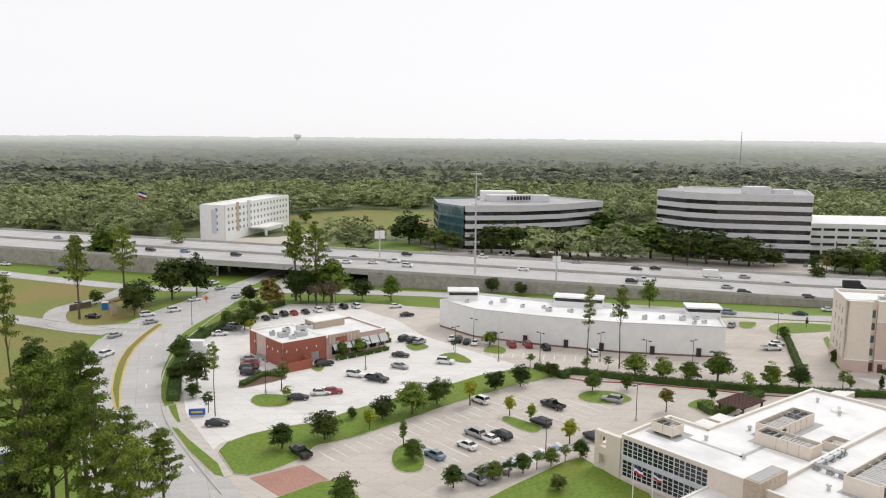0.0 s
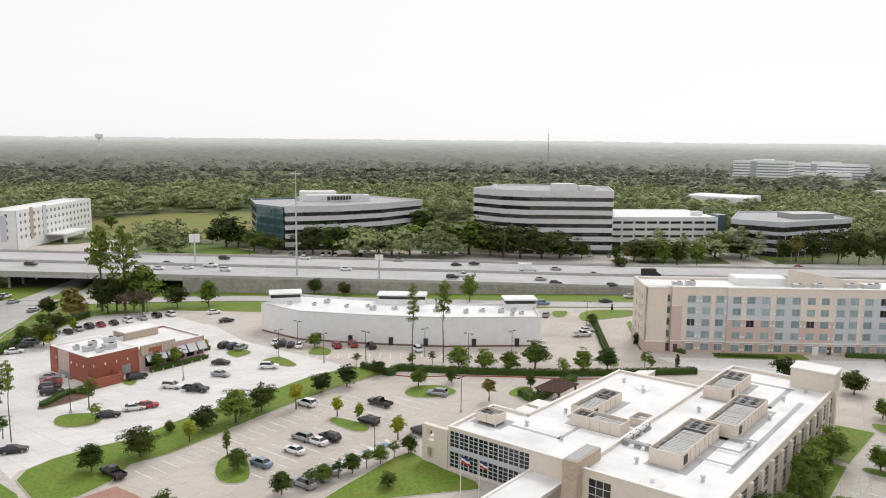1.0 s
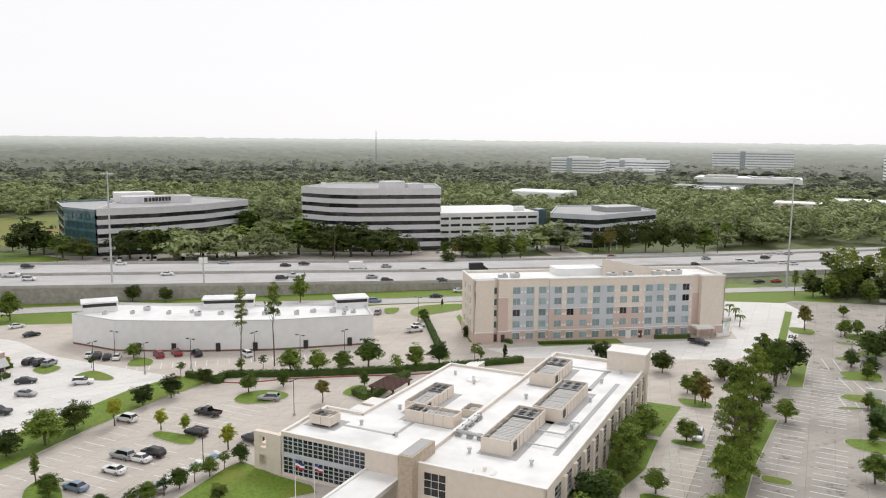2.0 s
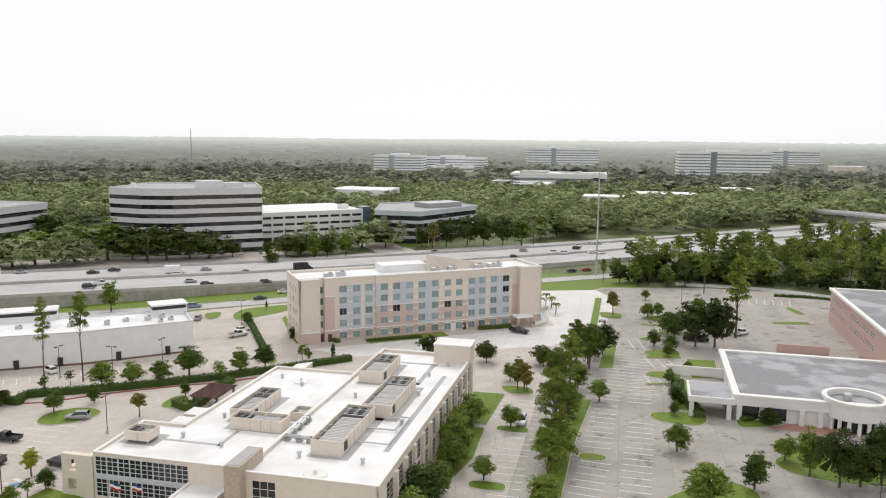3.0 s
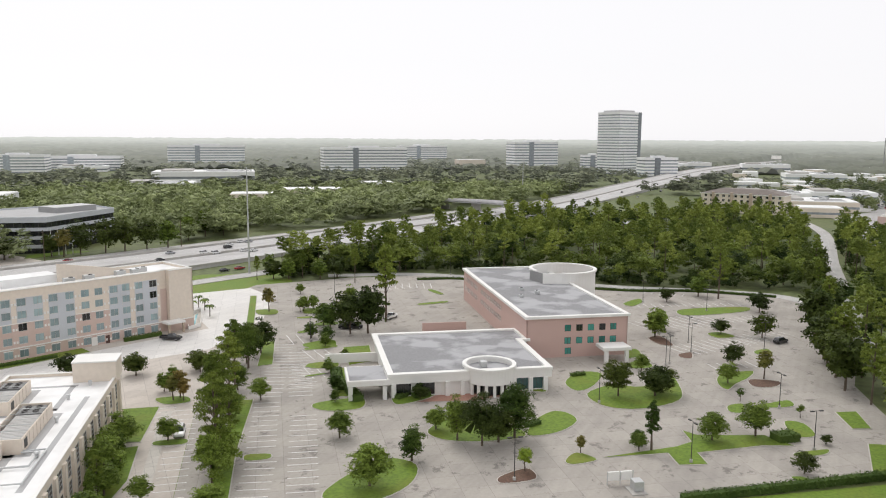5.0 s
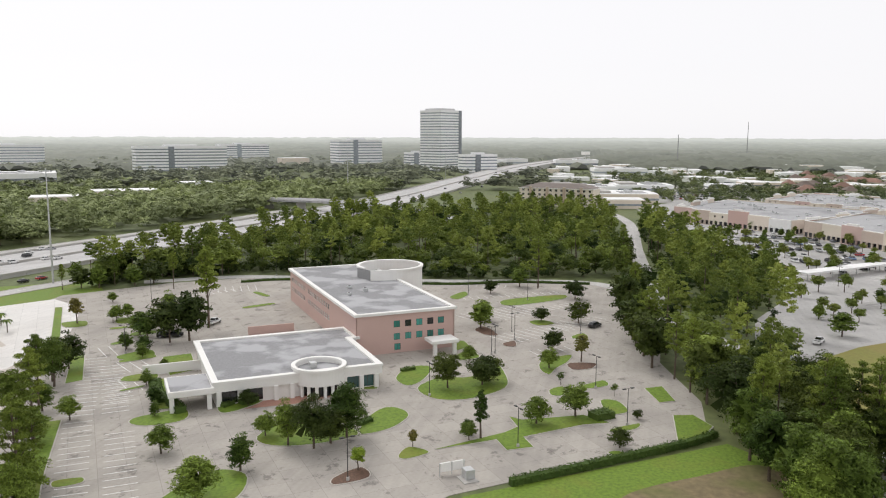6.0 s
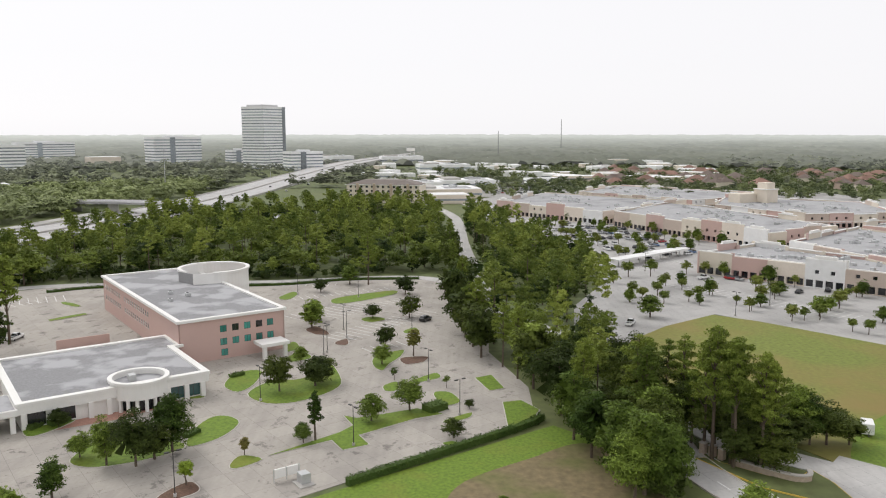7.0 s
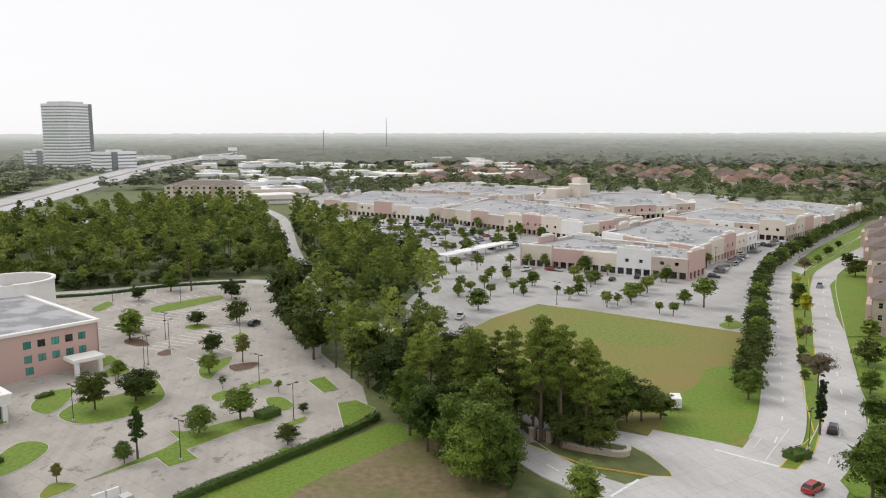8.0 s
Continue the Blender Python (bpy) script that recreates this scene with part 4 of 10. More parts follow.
for a, b, out in BAYS:
    us = [u for u in WIN_U if a < u < b] if b - a > 3.5 else [(a + b) / 2] if out < 0 and a < 9 else []
    w = 1.05 if b - a > 3.5 else 0.5
    holes = [(u - a - w, u - a + w, z, z + 1.9) for u in us for z in SILLS]
    part("wall", Geo().wall((a, -out), (b, -out), 0, HZ, holes, 0.4 + max(0.0, out)), BEIGE, hotel)
    front_panel("brick_base", a, b, 0.0, 2.95, out + 0.05, PINK_STONE, "pink-beige brick ground floor")
    part("string_course", Geo().box((a + b) / 2, -out - 0.08, 2.95, b - a, 0.3, 0.28), WHITE_TRIM, hotel)
    part("cornice", Geo().box((a + b) / 2, -out + 0.12, HZ - 0.02, b - a + 0.1, 0.6, 0.22), WHITE_TRIM, hotel)
    for u in us:
        for k, z in enumerate(SILLS):
            if w < 0.6:
                part("stair_window", Geo().box(u, -out + 0.2, z, 1.0, 0.05, 1.75), TEAL_GLASS, hotel)
                continue
            set_window(hotel, HWIN, (a, -out), (b, -out), u - a, z + 0.95, HDARK if (u, k) in DARK_ROOMS else None)
            if not k:
                part("lintel", Geo().box(u, -out - 0.1, z + 1.92, 2.4, 0.16, 0.22), WHITE_TRIM, hotel)
        for k, z in enumerate(SILLS):
            side = 1 if us.index(u) % 2 == 0 else -1
            if w > 0.6:
                part("vent_grille", Geo().box(u + side * 1.5, -out - 0.09, z + 0.25, 0.45, 0.1, 0.6), WHITE_TRIM, hotel)
for a, b, z0 in BLUE:
    out = [o for p, q, o in BAYS if p - 0.1 < a and b < q + 0.1][0]
    front_panel("blue_panel", a, b, z0, 15.6, out + 0.05, BLUEGREY, "blue-grey render panel round the windows")
for a, b, z1 in ((6.2, 9.0, 12.6), (20.9, 33.4, 9.2), (40.1, 49.1, 9.2)):
    out = [o for p, q, o in BAYS if p - 0.1 < a and b < q + 0.1][0]
    front_panel("brick_panel", a, b, 3.23, z1, out + 0.045, PINK_STONE, "pink-beige brick facing")
    part("brick_cap", Geo().box((a + b) / 2, -out - 0.08, z1, b - a, 0.2, 0.16), WHITE_TRIM, hotel)
part("brick_panel", Geo().box(65.25, 0.42, 3.23, 2.2, 0.1, 9.2), PINK_STONE, hotel)
ends = [(-0.8, HD), (-0.8, -1.2)]
part("end_wall", Geo().wall(ends[0], ends[1], 0, HZ, [(u - 0.6, u + 0.6, z, z + 1.75) for u in (4.2, 8.4, 11.6) for z in SILLS[1:]], 0.4), BEIGE, hotel)
part("end_base", Geo().box(-0.86, (HD - 1.2) / 2, 0, 0.14, HD + 1.2, 2.95), PINK_STONE, hotel)
ew = window_meshes(1.2, 1.75, WHITE_TRIM, TEAL_GLASS, (1, 2))
for u in (4.2, 8.4, 11.6):
    for z in SILLS[1:]:
        set_window(hotel, ew, ends[0], ends[1], u, z + 0.87)
part("end_wall", Geo().wall((HL, -1.2), (HL, HD), 0, HZ, (), 0.4), BEIGE, hotel)
part("back_wall", Geo().wall((HL, HD), (-0.8, HD), 0, HZ, (), 0.4), BEIGE, hotel)
coping([(-0.8, 0.5), (HL, 0.5), (HL, HD), (-0.8, HD)], HZ, hotel, WHITE_TRIM, w=0.45, h=0.2)
part("entrance_door", Geo().box(44.6, -0.78, 0, 1.6, 0.1, 2.3), WHITE_TRIM, hotel)
for u in (48.2, 5.5, 7.6):
    part("service_door", Geo().box(u, -0.78 if u > 20 else -0.44 if u > 6.2 else 0.4, 0, 1.1, 0.1, 2.2), surface("dark_brown_door", (0.11, 0.06, 0.05)), hotel, "dark brown service door")
fin = Geo().add([(39, 6.6, HZ - 1), (59, 6.6, HZ - 1), (59, 6.6, HZ + 0.5), (39, 6.6, HZ + 4.3), (39, 7.1, HZ - 1), (59, 7.1, HZ - 1), (59, 7.1, HZ + 0.5), (39, 7.1, HZ + 4.3)],
                [(0, 1, 2, 3), (7, 6, 5, 4), (3, 2, 6, 7), (1, 5, 6, 2), (0, 3, 7, 4)])
part("roof_fin", fin, BEIGE, hotel, "sloping beige roof fin")
part("roof_step", Geo().box(32.5, 11.0, HZ - 1, 14, 7, 2.4), WHITE_ROOF, hotel, "raised white roof over the lift")
part("roof_curb", Geo().sweep([(2, 3.4, HZ - 0.45), (6, 2.6, HZ - 0.4), (10.5, 3.6, HZ - 0.45)], 0.35, 7), WHITE_ROOF, hotel)
for x, y in ((8.5, 4.2), (12.5, 6), (40.5, 3.2), (46, 4), (55, 4.6), (59.5, 4.4), (62, 6)):
    roof_unit("", HP.x + x * math.cos(radians(HT_)) - y * math.sin(radians(HT_)), HP.y + x * math.sin(radians(HT_)) + y * math.cos(radians(HT_)), HZ - 0.6, HT_, (2.6, 1.8, 1.3))
part("entrance_canopy", Geo().box(66.4, -3.0, 2.9, 5.4, 3.6, 0.55), WHITE_TRIM, hotel)
for x in (64.2, 68.6):
    part("canopy_post", Geo().box(x, -4.4, 0, 0.5, 0.5, 2.9), TAN_STONE, hotel)


# --- pink three-storey clinic with roof drum
PX, PY, PT = 185.5, 71.4, 37.4
pink = thing("pink_office_building", PX, PY, 0, PT, "dusty pink three-storey office with white eaves and grey roof", "building")
PL, PW, PZ = 76.2, 27.1, 10.8
high = [(0, -PW), (PL, -PW), (PL, 0), (0, 0)]
he = [(u - 0.85, u + 0.85, z - 0.1, z + 1.6) for u in (9.8, 12.9, 16.0, 19.1, 22.1) for z in (3.6, 6.9)] + [(9.1, 10.8, 0.8, 2.5)]
hn = [(u, u + 1.1, z, z + 1.6) for u in [26.0 + 2.15 * i for i in range(12)] + [55.5 + 2.15 * i for i in range(9)] for z in (3.7, 6.9)]
end_holes = [(u0 + 1.1, u1 + 1.1, c, d) for u0, u1, c, d in he]
walls_of(high, 0, PZ - 0.5, pink, PINK, {3: end_holes, 2: [(PL - b, PL - a, c, d) for a, b, c, d in hn]})
pw = window_meshes(1.7, 1.7, DARK_METAL, GREEN_GLASS, (2, 1), depth=0.02, bar=0.05)
PDARK = Geo().box(0, 0.07, -0.82, 1.64, 0.03, 1.64).mesh("pane", DARK_GLASS)
for i, (a, b, c, d) in enumerate(he):
    set_window(pink, pw, high[3], high[0], 1.1 + (a + b) / 2, (c + d) / 2, PDARK if i in (3, 7) else None)
pn = window_meshes(1.1, 1.6, WHITE_TRIM, DARK_GLASS, (1, 2), depth=0.05)
for a, b, c, d in hn:
    set_window(pink, pn, high[2], high[3], PL - (a + b) / 2, (c + d) / 2)
part("roof", Geo().prism(inset(high, 0.5), PZ - 0.7, PZ - 0.25), GREY_ROOF, pink, "patched grey gravel roof")
coping(inset(high, -0.45), PZ - 0.5, pink, WHITE_TRIM, w=1.1, h=0.65)
drum = (54.0, -28.0)
part("drum_wall", Geo().ring(*drum, 0, 13.6, 10.5, 0.45, 48, -200, 110), WHITE_TRIM, pink, "round cream plant screen")
part("drum_cap", Geo().ring(*drum, 13.4, 14.0, 10.9, 1.1, 48, -200, 110), WHITE_TRIM, pink)
part("screen_panel", Geo().box(44.6, -23.0, PZ - 0.3, 0.3, 9.0, 3.3, -12), WHITE_TRIM, pink, "white plant screen panel")
for i in range(5):
    part("screen_louvre", Geo().box(46.5 + i * 1.5, -18.6 + i * 0.4, PZ - 0.3, 1.2, 0.15, 3.2, 35), GREY_METAL, pink)
# entrance porch
part("porch_roof", Geo().chamfer_box(-4.6, -21.5, 3.1, 5.4, 7.4, 0.9, 0.08), WHITE_TRIM, pink, "white porch roof")
for y in (-24.2, -18.8):
    part("porch_column", Geo().chamfer_box(-6.6, y, 0, 0.9, 0.9, 3.1, 0.05), WHITE_TRIM, pink)
# low block
lowz = 5.3
low = [(-24.5, 2.2), (-0.03, 2.2), (-0.03, 0.03), (10.5, 0.03), (10.5, 37.5), (-24.5, 37.5)]
fh = [(1.2, 4.4, 0.4, 3.0), (5.6, 9.6, 0.4, 3.0), (21.2, 24.6, 0.2, 3.0), (26.4, 34.3, 0.4, 3.0)]
walls_of(low, 0, lowz - 0.4, pink, WHITE_TRIM, {5: fh}, name="low_wall")
for a, b, c, d in fh:
    set_window(pink, window_meshes(b - a, d - c, DARK_METAL, TEAL_GLASS if a > 25 else DARK_GLASS, (max(2, int((b - a) / 1.5)), 1)), low[5], low[0], (a + b) / 2, (c + d) / 2)
part("low_roof", Geo().prism(inset(low, 0.5), lowz - 0.8, lowz - 0.35), GREY_ROOF, pink, "stained grey gravel roof")
coping(inset(low, -0.7), lowz - 0.5, pink, WHITE_TRIM, w=1.3, h=0.6)
part("fascia", Geo().wall((-25.15, 38.1), (-25.15, 1.6), lowz - 2.1, lowz - 0.5, (), 0.5), WHITE_TRIM, pink)
for y in (10.2, 21.8, 25.2, 3.0, 6.4, 37.0):
    part("column", Geo().chamfer_box(-24.9, y, 0, 0.9, 0.9, lowz - 2.0, 0.05), WHITE_TRIM, pink)
rd = (-22.6, 15.3)
part("rotunda_wall", Geo().ring(*rd, 2.6, 5.9, 5.6, 0.35, 40), WHITE_TRIM, pink, "cream entrance rotunda")
part("rotunda_cap", Geo().ring(*rd, 5.7, 6.25, 6.0, 0.9, 40), WHITE_TRIM, pink)
part("rotunda_roof", Geo().cone(*rd, 4.6, 5.0, 5.3, 5.3, 40), GREY_ROOF, pink)
part("rotunda_unit", Geo().chamfer_box(rd[0] + 1.5, rd[1] + 1.0, 5.0, 1.8, 1.4, 1.3, 0.05), LIGHT_METAL, pink)
for k in range(7):
    a = radians(120 + 20 * k)
    part("column", Geo().cone(rd[0] + 5.1 * math.cos(a), rd[1] + 5.1 * math.sin(a), 0, 2.6, 0.38, 0.38, 12), WHITE_TRIM, pink)
part("rotunda_glass", Geo().ring(*rd, 0.1, 2.6, 4.3, 0.1, 24, 90, 270), DARK_GLASS, pink)
# car porch beside the low block
part("car_porch_roof", Geo().chamfer_box(-20.5, 42.4, 3.3, 11.0, 9.0, 1.3, 0.1), WHITE_TRIM, pink, "white car porch roof")
part("car_porch_top", Geo().box(-20.5, 42.4, 4.6, 10.0, 8.0, 0.06), GREY_ROOF, pink)
for x, y in ((-25.3, 46.2), (-25.3, 38.9), (-15.7, 46.2), (-15.7, 38.9)):
    part("column", Geo().chamfer_box(x, y, 0, 0.9, 0.9, 3.3, 0.05), WHITE_TRIM, pink)
part("garden_wall", Geo().box(4.0, 44, 0, 0.5, 13, 2.4), WHITE_TRIM, pink)
part("yard_wall", Geo().box(33, 15.0, 0, 0.4, 13, 2.4, 0), PINK, pink, "pink brick yard wall")
for x, y, s in ((30, -12, (1.6, 1.2, 0.9)), (36, -9, (1.2, 1.2, 0.7)), (26, -6, (1.4, 1.0, 0.7))):
    w = pose(PX, PY, 0, 0, 0, PT) @ Vector((x, y, PZ - 0.25))
    roof_unit("", w.x, w.y, w.z, PT, s)


# --- banded office blocks beyond the freeway
def banded(name, outline, floors_n, fz, label, category="office building", band=BAND, glass=DARK_GLASS, frac=0.55, base=0.0, roof=None, sills=True):
    """Storeys of pale bands and dark window strips."""
    x0, y0 = outline[0]
    ob = thing(name, x0, y0, 0, 0, label, category)
    o = [(x - x0, y - y0) for x, y in outline]
    inner = inset(o, 0.35)
    for k in range(floors_n):
        z = base + k * fz
        part("window_strip", Geo().prism(inner, z, z + fz * (1 - frac) + 0.1), glass, ob)
        part("spandrel", Geo().prism(o, z + fz * (1 - frac), z + fz), band, ob)
        if sills:
            g = Geo()
            for i in range(len(o)):
                a, b = Vector(inner[i]), Vector(inner[(i + 1) % len(o)])
                n = max(1, int((b - a).length / 3.2))
                for j in range(1, n):
                    p = a + (b - a) * j / n
                    g.box(p.x, p.y, z + 0.02, 0.22, 0.22, fz * (1 - frac), math.degrees(math.atan2((b - a).y, (b - a).x)))
            part("mullion", g, DARK_METAL, ob)["kind"] = "stuff"
    top = base + floors_n * fz
    coping(o, top, ob, band, w=0.4, h=1.0)
    part("roof", Geo().prism(inset(o, 0.4), top, top + 0.2), roof or GREY_PAD, ob)
    return ob, o, top


ob, o, top = banded("office_block", [(170, 362), (185, 402), (135, 427), (107.5, 397), (117, 380), (129, 371)], 7, 4.35, "seven-storey pale grey office with dark window bands")
part("penthouse", Geo().chamfer_box(-18, 22, top, 11, 9, 3.6, 0.1), BAND, ob)
part("penthouse", Geo().chamfer_box(-6, 22, top, 9, 7, 2.4, 0.1), BAND, ob)
part("dish", Geo().cone(-50, 38, top, top + 2.6, 1.6, 1.2, 14), WHITE_TRIM, ob)
ob, o, top = banded("bank_building", [(11, 398), (39, 402), (62, 412), (88, 434), (62, 466), (20, 462), (22, 440)], 5, 4.3, "five-storey pale grey bank with dark window bands")
part("penthouse", Geo().chamfer_box(30, 38, top, 34, 10, 3.8, 0.1, ), BAND, ob)
part("penthouse", Geo().chamfer_box(20, 52, top, 20, 10, 5.0, 0.1, ), WHITE_TRIM, ob)
bank = ob
sign = thing("roof_sign", 42, 428.5, top + 1.2, 22, "dark lettered sign on the bank roof", "sign")
bar_w = (2.0, 1.7, 1.6, 1.7, 1.6, 1.6, 1.6, 1.4)
txt = bpy.data.curves.new("lettering", "FONT")
txt.body, txt.size, txt.extrude = "BANK", 2.6, 0.12
txt_ob = new("lettering", txt)
txt_me = bpy.data.meshes.new_from_object(txt_ob)
bpy.data.objects.remove(txt_ob)
txt_me.materials.append(DARK_METAL)
lt = new("lettering", txt_me)
lt.parent, lt.matrix_basis = sign, pose(8.2, 0, 0.3, 90)
xx = -7.5
for wdt in bar_w:
    part("bar", Geo().box(xx, 0, 0.3, wdt * 0.8, 0.2, 2.0), DARK_METAL, sign)
    xx += wdt + 0.15
part("backing", Geo().box(2.5, 0.35, -0.3, 24, 0.25, 3.3), BAND, sign)
ob, o, top = banded("glass_wing", [(10.4, 398.5), (21, 439), (19, 461), (-6, 455), (-3, 420)], 5, 4.2, "teal glass wing of the bank", band=BLUE_GLASS, glass=TEAL_GLASS, frac=0.3)
ob, o, top = banded("low_office_block", [(249, 338), (300, 352), (310, 390), (262, 396), (233, 358)], 4, 4.1, "four-storey grey office with teal top band and dark glass", band=BLUEGREY, frac=0.4)
part("penthouse", Geo().chamfer_box(32, 26, top, 24, 14, 3.0, 0.1), GREY_METAL, ob)
# car park
ob = thing("parking_garage", 181, 389, 0, 0, "white four-level parking garage with dark openings", "garage")
g0, g1, g2, g3 = (0, 0), (59, -8), (66, 38), (7, 46)
for k in range(4):
    z = 1.0 + 3.7 * k
    part("parapet", Geo().prism([g0, g1, g2, g3], z + 1.4, z + 3.7), WHITE_WALL, ob)
    # dark solid between the parapets: shade of the open level put into its colour
    part("deck", Geo().prism(inset([g0, g1, g2, g3], 1.2), z - 0.3, z + 1.5), DARK_METAL, ob)
for k in range(10):
    t = k / 9
    part("pillar", Geo().box(59 * t * 0.99 + 0.3, -8 * t + 0.3, 0, 1.0, 0.5, 15.5, -7.7), WHITE_WALL, ob)
part("stair_core", Geo().chamfer_box(62, -4, 0, 5, 7, 17.0, 0.1), BLUE_GLASS, ob)
part("roof_hut", Geo().chamfer_box(52, 2, 15.8, 5, 4, 2.5, 0.1), WHITE_WALL, ob)

# --- white hotel beyond the freeway
WX, WY, WT = -117, 421, 76.5
hw = thing("white_hotel_building", WX, WY, 0, WT, "white five-storey hotel with tan and grey strips", "hotel")
WL2, WD2, WH2 = 81, 15, 19.5
fl = [0, 4.2, 7.8, 11.4, 15.0]
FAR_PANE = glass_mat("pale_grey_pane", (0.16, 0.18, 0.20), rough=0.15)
wall_h = [(u - 0.9, u + 0.9, z + 1.0, z + 2.7) for u in [4 + 4.3 * i for i in range(18)] for z in fl[1:]]
walls_of([(0, 0), (WL2, 0), (WL2, WD2), (0, WD2)], 0, WH2, hw, WHITE_WALL, {0: wall_h, 3: [(u - 0.7, u + 0.7, z + 1.0, z + 2.7) for u in (10.0,) for z in fl[1:]]})
ww = window_meshes(1.8, 1.7, WHITE_TRIM, FAR_PANE, (2, 1), depth=0.03)
for u0, u1, z0, z1 in wall_h:
    set_window(hw, ww, (0, 0), (WL2, 0), (u0 + u1) / 2, (z0 + z1) / 2)
ww2 = window_meshes(1.4, 1.7, WHITE_TRIM, FAR_PANE, (1, 1), depth=0.03)
for z in fl[1:]:
    set_window(hw, ww2, (0, WD2), (0, 0), 10.0, z + 1.85)
part("tan_strip", Geo().box(14.2, -0.06, 4.0, 3.0, 0.2, WH2 - 3.4), TAN_STONE, hw)
part("grey_strip", Geo().box(27.2, -0.06, 4.0, 3.4, 0.2, WH2 - 3.4), BLUEGREY, hw)
part("grey_strip", Geo().box(-0.06, 6.5, 4.0, 0.2, 3.0, 13), BLUEGREY, hw)
part("roof", Geo().prism([(0.4, 0.4), (WL2 - 0.4, 0.4), (WL2 - 0.4, WD2 - 0.4), (0.4, WD2 - 0.4)], WH2 - 1.2, WH2 - 0.8), WHITE_ROOF, hw)
part("car_porch", Geo().box(40, -5.5, 4.2, 26, 10, 0.8), WHITE_TRIM, hw)
for x in (29, 51):
    part("porch_column", Geo().box(x, -9.5, 0, 1.2, 1.2, 4.2), WHITE_TRIM, hw)

# --- red restaurant
RX, RY, RT = -39.3, 188.3, 39.7
rest = thing("restaurant_building", RX, RY, 0, RT, "red brick restaurant with white roof and pink dining front", "restaurant")
RL, RD, RH = 30.8, 17.2, 6.2
part("brick_wall", Geo().wall((0, 0), (12.5, 0), 0, RH, [(8.2, 10.6, 0.1, 2.6)], 0.4), RED_BRICK, rest)
part("service_door", Geo().box(9.4, 0.2, 0, 2.3, 0.1, 2.55), GREY_METAL, rest)
DH = RH - 0.7
part("dining_wall", Geo().wall((12.5, -0.4), (RL, -0.4), 0, DH, [(1.5 + 2.9 * i, 3.7 + 2.9 * i, 0.9, 3.2) for i in range(6)], 0.4), PINK, rest)
DWIN = window_meshes(2.2, 2.3, DARK_METAL, DARK_GLASS, (2, 1))
for i in range(6):
    u = 13.9 + 2.9 * i
    part("awning", Geo().add([(u, -0.45, 4.3), (u + 2.5, -0.45, 4.3), (u + 2.5, -1.8, 2.5), (u, -1.8, 2.5), (u, -0.45, 4.2), (u + 2.5, -0.45, 4.2), (u + 2.5, -1.8, 2.4), (u, -1.8, 2.4)],
                             [(0, 3, 2, 1), (4, 5, 6, 7), (0, 1, 5, 4), (3, 7, 6, 2)]), LIGHT_METAL, rest, "pale grey sloping awning")
    set_window(rest, DWIN, (12.5, -0.4), (RL, -0.4), u - 11.3, 2.05)
# the left end: a pink panel between red brick piers
part("left_wall", Geo().wall((0, RD), (0, 0), 0, RH, (), 0.4), PINK_STONE, rest, "pink panel wall")
part("corner_pier", Geo().box(-0.06, 4.1, 0, 0.3, 8.2, RH - 0.05), RED_BRICK, rest, "red brick corner pier")
part("corner_pier", Geo().box(-0.06, RD - 1.7, 0, 0.3, 3.4, RH - 0.05), RED_BRICK, rest, "red brick corner pier")
part("left_base", Geo().box(-0.1, RD / 2 + 2.4, 0, 0.2, 5.6, 1.1), GREY_METAL, rest, "grey wall base")
part("right_wall", Geo().wall((RL, -0.4), (RL, RD), 0, DH, (), 0.4), PINK, rest)
part("back_wall", Geo().wall((RL, RD), (0, RD), 0, DH, (), 0.4), RED_BRICK, rest)
part("roof", Geo().prism([(0.35, 0.35), (12.9, 0.35), (12.9, RD - 0.35), (0.35, RD - 0.35)], RH - 0.9, RH - 0.4), WHITE_ROOF, rest, "white membrane roof")
part("roof", Geo().prism([(12.91, 0), (RL - 0.35, 0), (RL - 0.35, RD - 0.35), (12.91, RD - 0.35)], DH - 0.9, DH - 0.4), WHITE_ROOF, rest, "white membrane roof")
coping([(0, 0), (12.5, 0), (12.5, RD), (0, RD)], RH, rest, WHITE_TRIM, h=0.12)
coping([(12.95, -0.4), (RL, -0.4), (RL, RD), (12.95, RD)], DH, rest, WHITE_TRIM, h=0.12)
part("roof_tower", Geo().chamfer_box(20.5, RD - 3.4, 0, 9.5, 5.2, RH + 0.8, 0.05), TAN_STONE, rest)
part("roof_tower_cap", Geo().box(20.5, RD - 3.4, RH + 0.8, 9.9, 5.6, 0.25), WHITE_TRIM, rest)
part("sign_gable", Geo().chamfer_box(17.4, -0.75, 3.9, 9.4, 0.5, RH - 3.7, 0.04), TAN_STONE, rest, "tan boarded sign gable")
for k in range(9):
    part("sign_board", Geo().box(13.2 + 1.05 * k, -1.03, 4.2, 0.3, 0.06, RH - 4.2), PINK_STONE, rest)
part("sign_shape", Geo().box(16.4, -1.1, RH - 1.5, 3.4, 0.08, 0.9).box(17.0, -1.1, RH - 2.0, 2.2, 0.08, 0.4), RED_BRICK, rest, "red sign shape")
for k in range(7):
    part("path_light", Geo().cone(13.6 + 2.7 * k, -4.2, 0, 0.9, 0.1, 0.08, 8), WHITE_TRIM, rest, "white bollard light")
part("enclosure_wall", Geo().wall((-1.2, -4.6), (5.8, -4.6), 0, 2.3, (), 0.25).wall((5.8, -4.6), (5.8, -0.1), 0, 2.3, (), 0.25).wall((-1.2, -0.1), (-1.2, -4.6), 0, 2.3, (), 0.25), RED_BRICK, rest, "red bin enclosure wall")
